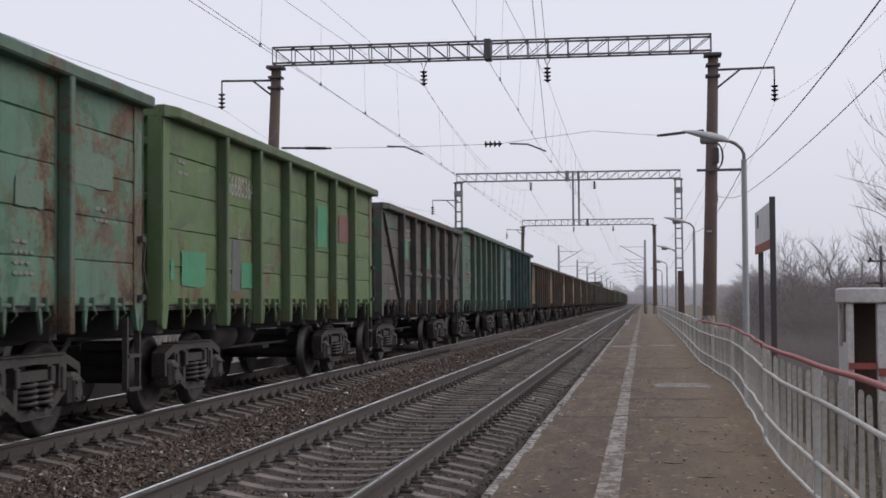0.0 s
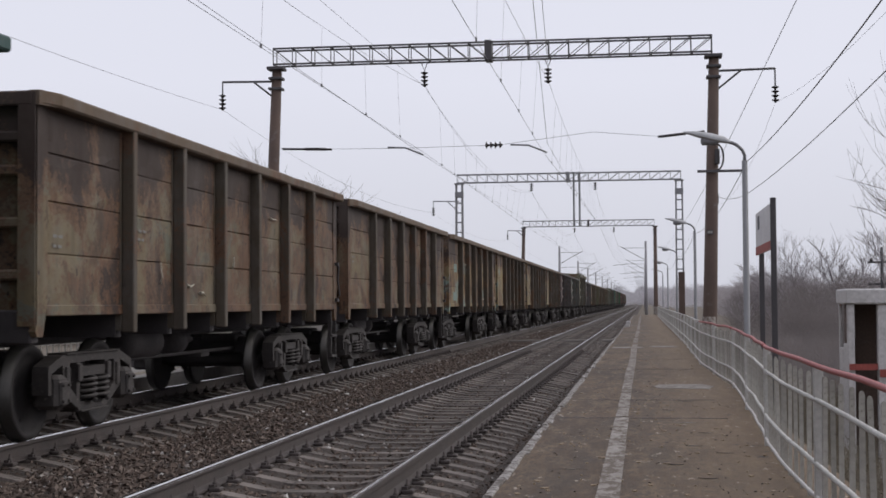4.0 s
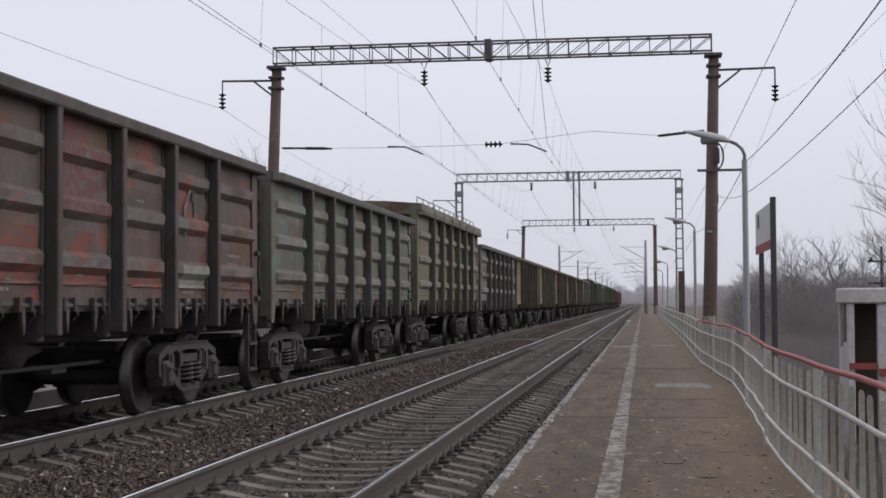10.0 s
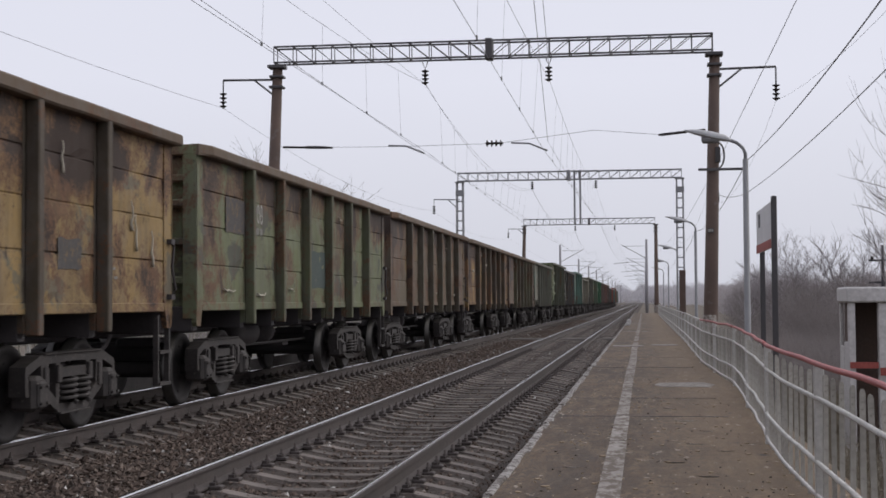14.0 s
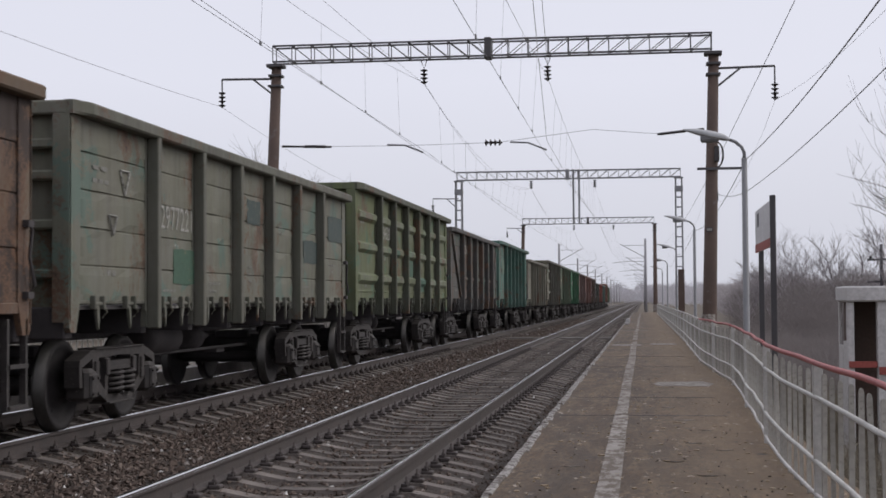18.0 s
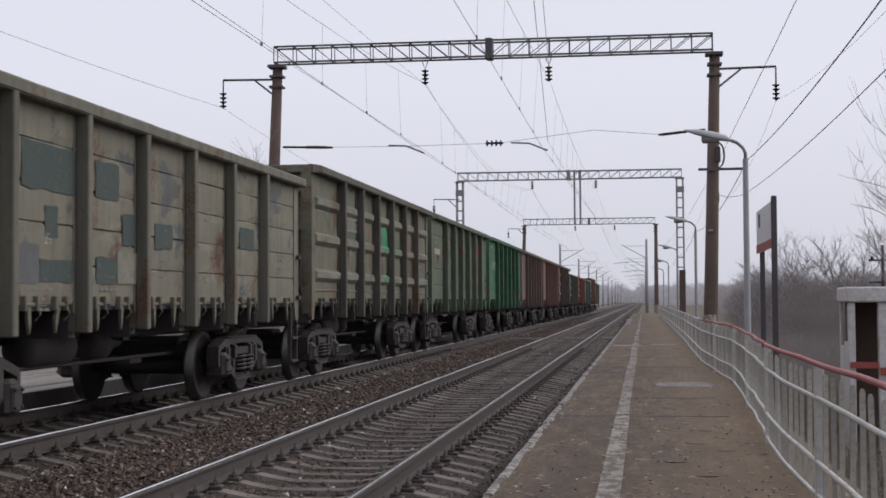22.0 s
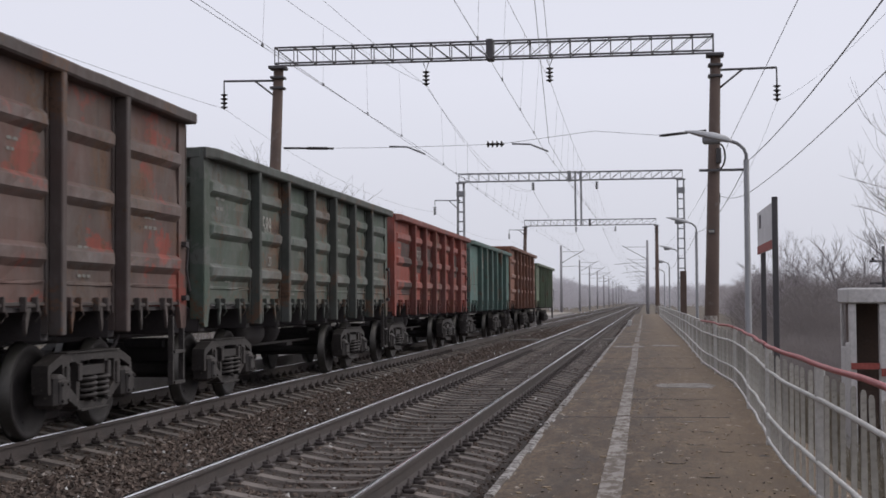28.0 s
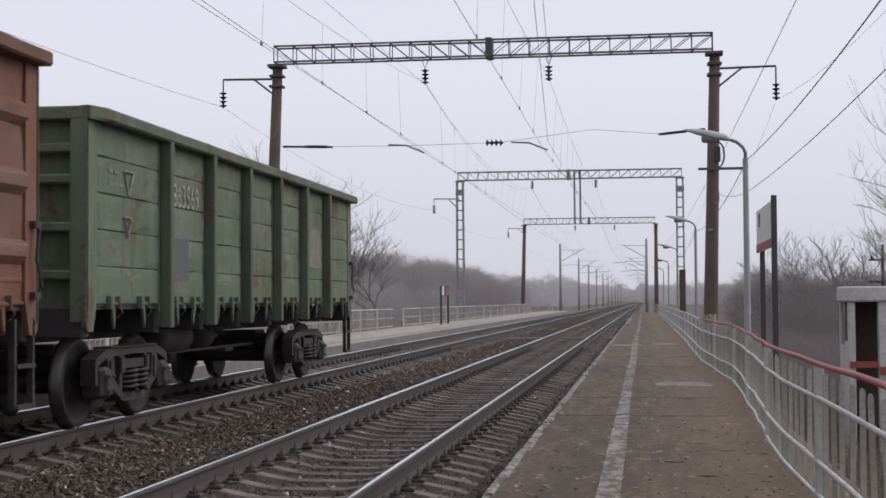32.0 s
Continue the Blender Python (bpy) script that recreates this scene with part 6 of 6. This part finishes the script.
for k, (style, H, c1, c2, rust, dusty, label, number) in enumerate(TRAIN):
    w = wagons[k]
    if number:
        if k in (27, 4):
            lettering(number, 0.42 if k == 27 else 0.40, w, -5.74, 2.50 if k == 27 else 2.80, 1.5)
        elif k == 34:
            lettering(number, 0.40, w, -3.86, H - 0.98, 1.25)
        else:
            lettering(number, 0.40, w, -3.84, H - {"diag": 0.68, "pressed": 0.98}.get(style, 1.12 if k in (20, 23) else 0.84), 0.165 * len(number))
    if style == "blind":
        if k in (7, 8, 9, 16, 19):
            stencil(w, -3.7, H - 0.7, 0.9, 0.16, 2, rnd)
        for _ in range(3):
            i = rnd.randrange(7)
            stencil(w, CUTS[i] + 0.3, rnd.uniform(1.6, 2.4), rnd.uniform(0.3, 0.7), 0.05, 2, rnd)
        continue
    sx = PX + (0.008 if style == "pressed" else 0.025)
    # common stencils: load limits, depot lines, shield
    stencil(w, -5.75 if k in (4, 27) else -5.9, H - (0.36 if k in (4, 27) else 0.62), 1.1 if k in (4, 27) else 0.7, 0.16 if k in (4, 27) else 0.07, 1 if k in (4, 27) else 2, rnd, sx)
    if k in (3, 20, 23, 26, 28, 35):
        shield(w, -5.35, H - 1.15, 0.12)
    if k not in (4,):
        lettering("20" if rnd.random() < 0.7 else "24", 0.20, w, -3.35, H - 1.42)
    stencil(w, -3.75, H - 1.85, 0.95, 0.05, 3, rnd, sx)
    stencil(w, -5.5, 1.62, 0.6, 0.09, 1, rnd, sx)
    stencil(w, -1.95, H - 1.75, 0.8, 0.05, 2, rnd, sx)
    stencil(w, -0.1, H - 1.5, 0.25, 0.05, 3, rnd, sx)
    stencil(w, 1.6, H - 0.85, 0.4, 0.05, 2, rnd, sx)
    stencil(w, 3.2, H - 1.75, 0.7, 0.05, 4, rnd, sx)
    stencil(w, 5.1, H - 1.35, 0.8, 0.06, 2, rnd, sx)

# outlined trade marks on the green wagon, drawn as plain shapes
for dy in (-0.16, 0.16):
    g = Geo()
    for a, b in (((-0.14, 0.12), (0.14, 0.12)), ((0.14, 0.12), (0.0, -0.14)), ((0.0, -0.14), (-0.14, 0.12))):
        g.tube([(PX + 0.028, -5.15 + dy + a[0], 2.62 + a[1]), (PX + 0.028, -5.15 + dy + b[0], 2.62 + b[1])], 0.012, 4)
    part("triangle_mark", g, WHITE_MARK, wagons[20 if dy > 0 else 35], "white outlined triangle")
g = Geo()
for a, b in (((-0.35, 0.15), (0.35, 0.15)), ((-0.35, -0.15), (0.35, -0.15)), ((-0.35, 0.15), (-0.25, 0.02)), ((0.35, -0.15), (0.25, -0.02)), ((-0.25, 0.02), (-0.35, -0.15)), ((0.25, -0.02), (0.35, 0.15)), ((-0.2, -0.07), (0.2, -0.07)), ((-0.2, 0.07), (0.2, 0.07))):
    g.tube([(PX + 0.028, -4.85 + a[0], 2.12 + a[1]), (PX + 0.028, -4.85 + b[0], 2.12 + b[1])], 0.016, 4)
part("outlined_mark", g, WHITE_MARK, wagons[3], "white outlined oblong mark")

# torn pale wrapping left on the rusty wagons
FOAM = plain("torn_pale_wrapping", (0.50, 0.46, 0.38), 0.9)
rnd = random.Random(99)
for k in (5, 7, 8, 9, 10, 15, 16, 17, 18, 19):
    for _ in range(5 if k != 15 else 10):
        i = rnd.randrange(7)
        y = rnd.uniform(CUTS[i] + 0.2, CUTS[i + 1] - 0.2) if k != 15 or rnd.random() < 0.5 else rnd.uniform(-6.1, -5.6)
        z = rnd.uniform(1.38, 1.6) if rnd.random() < 0.5 and k != 15 else rnd.uniform(1.5, 2.9)
        upright = k == 15 or rnd.random() < 0.3
        n = rnd.randint(3, 6)
        pts = [(PX + 0.035 + rnd.uniform(0, 0.02), y + (rnd.uniform(-0.03, 0.03) if upright else 0.11 * j), z + (0.08 * j if upright else rnd.uniform(-0.03, 0.03))) for j in range(n)]
        part("torn_wrapping", Geo().tube(pts, rnd.uniform(0.012, 0.022), 5, 0.006), FOAM, wagons[k], "torn pale wrapping")

# repairs and scraps that set single wagons apart
w = wagons[1]
for a in ((-6.36, -6.22, 1.62, 1.86), (-5.95, -5.0, 1.55, 1.98), (-3.35, -2.75, 1.55, 1.9), (1.35, 2.1, 2.3, 3.0)):
    patch(w, *a, GREEN_SCRAP)
patch(w, -3.8, -3.4, 1.5, 2.2, GREY_SCRAP)
patch(w, 3.1, 4.0, 2.45, 2.95, PINK_SCRAP)
w = wagons[2]
for a in ((-3.9, -3.0, 2.35, 2.8), (-0.6, 0.4, 2.2, 2.75), (-0.55, 0.35, 1.45, 1.8)):
    patch(w, *a, GREEN_SCRAP)
RED_FADED = surface("faded_red_square", (0.27, 0.045, 0.040), (0.20, 0.050, 0.044), 3, 0.75, 0, 30, 0.1, (0.10, 0.09, 0.07), (0.58, 0.66))
patch(wagons[3], 3.05, 3.75, 2.35, 3.05, RED_FADED)
patch(wagons[3], -3.9, -3.4, 1.5, 2.1, GREY_SCRAP)
patch(wagons[26], -5.9, -4.9, 2.6, 2.75, surface("cream_paint", (0.42, 0.38, 0.27), (0.34, 0.3, 0.2), 3, 0.8))
patch(wagons[26], 3.48, 4.23, 2.73, 3.18, RED_FADED)
patch(wagons[28], -5.9, -4.7, 1.5, 1.8, PINK_SCRAP)
patch(wagons[28], -3.9, -3.2, 1.5, 1.8, GREY_SCRAP)
for a in ((-3.9, -3.1, 2.35, 2.75), (-0.6, 0.2, 1.9, 2.4)):
    patch(wagons[8], *a, BLUE_SCRAP)
RED_SCRAP = surface("flaking_red_paint", (0.21, 0.058, 0.040), (0.15, 0.052, 0.040), 3, 0.8, 0, 30, 0.1, (0.085, 0.065, 0.058), (0.50, 0.56))
DULL_RED = surface("dull_red_paint", (0.15, 0.048, 0.046), (0.11, 0.046, 0.044), 3, 0.8, 0, 30, 0.1, (0.095, 0.08, 0.075), (0.50, 0.56))
TEAL_SCRAP = surface("dull_teal_paint", (0.060, 0.125, 0.082), (0.052, 0.105, 0.070), 3, 0.8, 0, 30, 0.1, (0.15, 0.13, 0.08), (0.60, 0.66))
ORANGE_SCRAP = surface("orange_rust", (0.22, 0.11, 0.035), (0.16, 0.08, 0.03), 3, 0.8, 0, 30, 0.1)
SLATE_SCRAP = surface("slate_green_paint", (0.052, 0.075, 0.070), (0.064, 0.082, 0.072), 3, 0.8, 0, 30, 0.1, (0.13, 0.12, 0.09), (0.60, 0.66))
BROWN_SCRAP = surface("dark_brown_paint", (0.060, 0.036, 0.031), (0.075, 0.042, 0.035), 3, 0.8, 0, 30, 0.1, (0.16, 0.05, 0.04), (0.58, 0.64))
patch(wagons[7], -4.98, -4.3, 2.25, 2.49, BLUE_SCRAP)
patch(wagons[7], -5.19, -4.5, 1.42, 1.66, BLUE_SCRAP)
patch(wagons[7], -3.51, -2.78, 1.88, 2.23, BLUE_SCRAP)
pressed_patch(wagons[11], 3, -0.06, 0.6, 2.88, 3.08, LOW, RED_SCRAP)
pressed_patch(wagons[11], 4, 1.54, 2.72, 1.5, 1.66, LOW, RED_SCRAP)
pressed_patch(wagons[11], 2, -1.45, -0.64, 1.9, 2.09, LOW, RED_SCRAP)
pressed_patch(wagons[11], 2, -1.45, -0.64, 1.48, 1.73, LOW, RED_SCRAP)
pressed_patch(wagons[11], 3, -0.18, 1.11, 1.48, 1.75, LOW, RED_SCRAP)
pressed_patch(wagons[11], 3, -0.16, 1.08, 2.29, 2.85, LOW, DULL_RED)
pressed_patch(wagons[11], 5, 3.28, 4.46, 1.5, 1.77, LOW, PALE_SCRAP)
pressed_patch(wagons[13], 4, 1.66, 2.57, 2.53, 2.94, TALL, TEAL_SCRAP)
pressed_patch(wagons[13], 4, 1.58, 2.16, 1.94, 2.16, TALL, TEAL_SCRAP)
pressed_patch(wagons[13], 4, 1.63, 2.67, 1.58, 1.77, TALL, TEAL_SCRAP)
pressed_patch(wagons[13], 3, 0.41, 0.63, 2.59, 2.92, TALL, ORANGE_SCRAP)
pressed_patch(wagons[14], 0, -5.35, -4.11, 2.08, 2.56, LOW, DULL_RED)
pressed_patch(wagons[14], 1, -3.44, -2.33, 1.85, 2.14, LOW, DULL_RED)
pressed_patch(wagons[14], 1, -3.43, -2.4, 2.31, 2.67, LOW, PALE_SCRAP)
patch(wagons[24], -3.6, -2.3, 2.39, 2.82, SLATE_SCRAP)
patch(wagons[24], -1.85, -1.2, 2.41, 2.79, SLATE_SCRAP)
patch(wagons[24], -3.09, -2.8, 1.96, 2.25, SLATE_SCRAP)
patch(wagons[24], -1.09, -0.6, 1.95, 2.29, SLATE_SCRAP)
patch(wagons[24], -0.07, 0.55, 1.95, 2.24, SLATE_SCRAP)
patch(wagons[24], -3.2, -2.39, 1.54, 1.75, SLATE_SCRAP)
patch(wagons[24], -1.82, -1.25, 1.54, 1.81, SLATE_SCRAP)
patch(wagons[24], 3.39, 4.11, 2.07, 2.37, SLATE_SCRAP)
patch(wagons[24], -1.23, -0.6, 1.54, 1.88, PALE_SCRAP)
patch(wagons[24], -3.67, -3.23, 1.52, 1.88, GREY_SCRAP)
pressed_patch(wagons[32], 0, -5.56, -4.34, 2.17, 2.7, LOW, BROWN_SCRAP)
pressed_patch(wagons[32], 1, -3.63, -2.48, 2.01, 2.71, LOW, BROWN_SCRAP)
pressed_patch(wagons[32], 2, -1.79, -0.79, 2.06, 2.69, LOW, BROWN_SCRAP)
pressed_patch(wagons[32], 0, -5.43, -4.39, 1.52, 1.76, LOW, BROWN_SCRAP)
pressed_patch(wagons[32], 5, 3.52, 4.27, 1.96, 2.68, LOW, BROWN_SCRAP)
DUSK_SCRAP = surface("dusky_grey_paint", (0.070, 0.064, 0.062), (0.088, 0.082, 0.078), 3, 0.8, 0, 30, 0.1, (0.13, 0.09, 0.055), (0.52, 0.60))
MINT_SCRAP = surface("washed_out_mint_paint", (0.145, 0.205, 0.155), (0.115, 0.180, 0.135), 3, 0.8, 0, 30, 0.1, (0.09, 0.075, 0.05), (0.60, 0.68))
for k, y0, y1, z0, z1, tone in ((10, -0.12, 1.12, 2.28, 2.67, SLATE_SCRAP),
                             (10, -1.67, -0.66, 1.31, 1.74, SLATE_SCRAP),
                             (10, -0.26, 1.13, 1.23, 1.49, GREY_SCRAP),
                             (10, -1.77, -0.61, 1.94, 2.14, GREY_SCRAP),
                             (15, 3.55, 4.14, 1.67, 1.97, DUSK_SCRAP),
                             (16, -4.84, -3.91, 2.28, 2.74, DUSK_SCRAP),
                             (16, -0.0, 1.27, 1.58, 2.19, SLATE_SCRAP),
                             (19, -5.5, -4.39, 2.21, 2.61, DUSK_SCRAP),
                             (19, -3.4, -2.29, 1.83, 2.19, DUSK_SCRAP),
                             (19, -1.16, -0.59, 1.44, 1.74, ORANGE_SCRAP),
                             (19, 0.26, 1.18, 1.45, 1.77, RED_SCRAP),
                             (20, -3.16, -2.23, 1.56, 1.97, TEAL_SCRAP),
                             (20, 3.41, 4.52, 1.97, 2.34, SLATE_SCRAP),
                             (20, 0.04, 0.73, 2.44, 2.78, SLATE_SCRAP),
                             (20, 5.28, 6.58, 2.41, 2.84, SLATE_SCRAP),
                             (0, 4.51, 5.7, 2.52, 2.85, MINT_SCRAP),
                             (0, 3.33, 3.93, 2.22, 2.48, MINT_SCRAP),
                             (23, -4.97, -4.06, 2.4, 2.96, MINT_SCRAP),
                             (23, 3.23, 3.71, 2.41, 3.03, PINK_SCRAP),
                             (23, -3.06, -2.72, 2.17, 2.38, PALE_SCRAP)):
    patch(wagons[k], y0, y1, z0, z1, tone)
patch(wagons[33], -3.92, -3.53, 1.52, 1.96, GREY_SCRAP)
for k, bay, y0, y1, z0, z1 in ((25, 3, 0.3, 1.1, 2.35, 2.85), (25, 3, 0.3, 1.1, 1.75, 1.95), (21, 3, -0.3, 0.9, 1.95, 2.3), (21, 4, 1.5, 2.6, 1.6, 2.0), (21, 2, -2.0, -1.2, 2.2, 2.5)):
    pressed_patch(wagons[k], bay, y0, y1, z0, z1, TALL, GREEN_SCRAP if k == 25 else TEAL_SCRAP)
for y0, y1, z0, z1 in ((-3.64, -3.01, 1.38, 1.56), (-1.89, -1.21, 1.36, 1.58)):
    pts = [(PX + 0.03, y0, z0), (PX + 0.035, y0 + 0.01, (z0 + z1) / 2), (PX + 0.03, y0 + 0.02, z1), (PX + 0.04, (y0 + y1) / 2, z1 + 0.02), (PX + 0.03, y1, z1 - 0.01), (PX + 0.03, y1 - 0.01, z0 + 0.06)]
    part("torn_wrapping", Geo().tube(pts, 0.018, 5, 0.009), FOAM, wagons[7], "torn pale wrapping")
rg = random.Random(5)
for i in range(8):
    y = -3.54 + 0.169 * i
    part("number_mark", Geo().box(PX + 0.024, PX + 0.026, y, y + 0.07, 2.2 + rg.uniform(0, 0.04), 2.2 + 0.34 + rg.uniform(-0.05, 0.03)), STENCIL, wagons[7])
for z in (3.02, 2.55, 2.12, 1.70):
    part("grab_rung", Geo().tube([(PX + 0.02, HL - 0.42, z + 0.02), (PX + 0.10, HL - 0.40, z), (PX + 0.10, HL - 0.06, z - 0.03), (PX + 0.02, HL - 0.04, z - 0.03)], 0.014, 6), GEAR, wagons[32], "bent steel grab rung")
    for k in (12, 14):
        part("grab_rung", Geo().tube([(PX + 0.02, HL - 0.40, z - 0.05), (PX + 0.09, HL - 0.36, z - 0.13), (PX + 0.09, HL - 0.10, z - 0.13), (PX + 0.02, HL - 0.05, z - 0.08)], 0.013, 6), GEAR, wagons[k], "bent steel grab rung")
for pts in ([(3.22, 2.15), (3.20, 2.5), (3.42, 2.72), (3.52, 2.6)], [(3.60, 2.2), (3.58, 2.68), (3.5, 2.75)]):
    part("chalk_scrawl", Geo().tube([(PX + 0.025, y, z) for y, z in pts], 0.018, 4), STENCIL, wagons[11], "white chalk scrawl")
pressed_patch(wagons[34], 1, -4.2, -3.2, 1.45, 2.2, TALL, GREY_SCRAP)
pressed_patch(wagons[34], 4, 0.9, 2.2, 2.0, 2.9, TALL, PINK_SCRAP)
patch(wagons[35], -3.9, -3.3, 1.6, 2.1, GREY_SCRAP)
patch(wagons[35], 3.1, 3.9, 1.9, 2.55, PALE_SCRAP)
for pts in ([(3.06, 2.78), (3.72, 2.78), (3.62, 2.95), (3.5, 3.04), (3.38, 3.06), (3.25, 3.02), (3.14, 2.93)], [(2.9, 2.72), (3.4, 2.5), (3.86, 2.48), (3.6, 2.70)], [(3.36, 2.18), (3.5, 2.19), (3.62, 2.28), (3.7, 2.44), (3.08, 2.44), (3.2, 2.27)]):
    pts = [(3.78 + (y - 3.4) * 0.62, 3.02 + (z - 2.62) * 0.62) for y, z in pts]
    part("emblem_piece", Geo().prism(pts, "x", PX + 0.024, PX + 0.026), WHITE_MARK, wagons[27], "plain white oval mark")
for y, z, wd, h in ((3.45, 2.52, 0.75, 0.12), (3.5, 2.42, 0.65, 0.04), (5.15, 2.55, 0.8, 0.11), (5.15, 2.28, 0.8, 0.05), (5.2, 2.20, 0.6, 0.05), (-0.2, 1.72, 1.0, 0.09), (-0.2, 1.60, 1.0, 0.05), (0.2, 2.55, 0.3, 0.22), (3.4, 1.72, 0.4, 0.04)):
    n = max(2, int(wd / (0.11 if h > 0.08 else 0.16)))
    for i in range(n):
        part("stencil", BAR, None, wagons[27], at=pose(PX + 0.024, y + wd * i / n, z) @ Matrix.Diagonal((1, wd / n * 0.62, h * 0.75, 1)))
patch(wagons[27], 2.25, 2.62, 1.62, 2.15, GREY_SCRAP)


# ---------------------------------------------------------------- what moves
def motions():
    for k, w in enumerate(wagons):
        y = FIRST + PITCH * k + SLACK[k]
        walk(w, [(t, pose(AXIS_L, y - SPEED * t, 0)) for t in (0, 4, 8, 12, 16, 20, 24, 28, 32)])
    # all wheelsets roll alike: key those of one bogie, and let the others share the keys
    turn = math.degrees(SPEED / 0.475)
    shared = {}
    for w in wagons:
        for b in w.children:
            if not b.name.startswith("bogie"):
                continue
            for ws in b.children:
                if not ws.name.startswith("wheelset"):
                    continue
                y = 0.925 if ws.location.y > 0 else -0.925
                if y not in shared:
                    walk(ws, [(f / FPS, pose(0, y, 0.475, turn * f / FPS)) for f in range(0, 32 * FPS + 1)])
                    shared[y] = ws.animation_data
                else:
                    ws.rotation_mode = "QUATERNION"
                    ad = ws.animation_data_create()
                    ad.action, ad.action_slot = shared[y].action, shared[y].action_slot


motions()
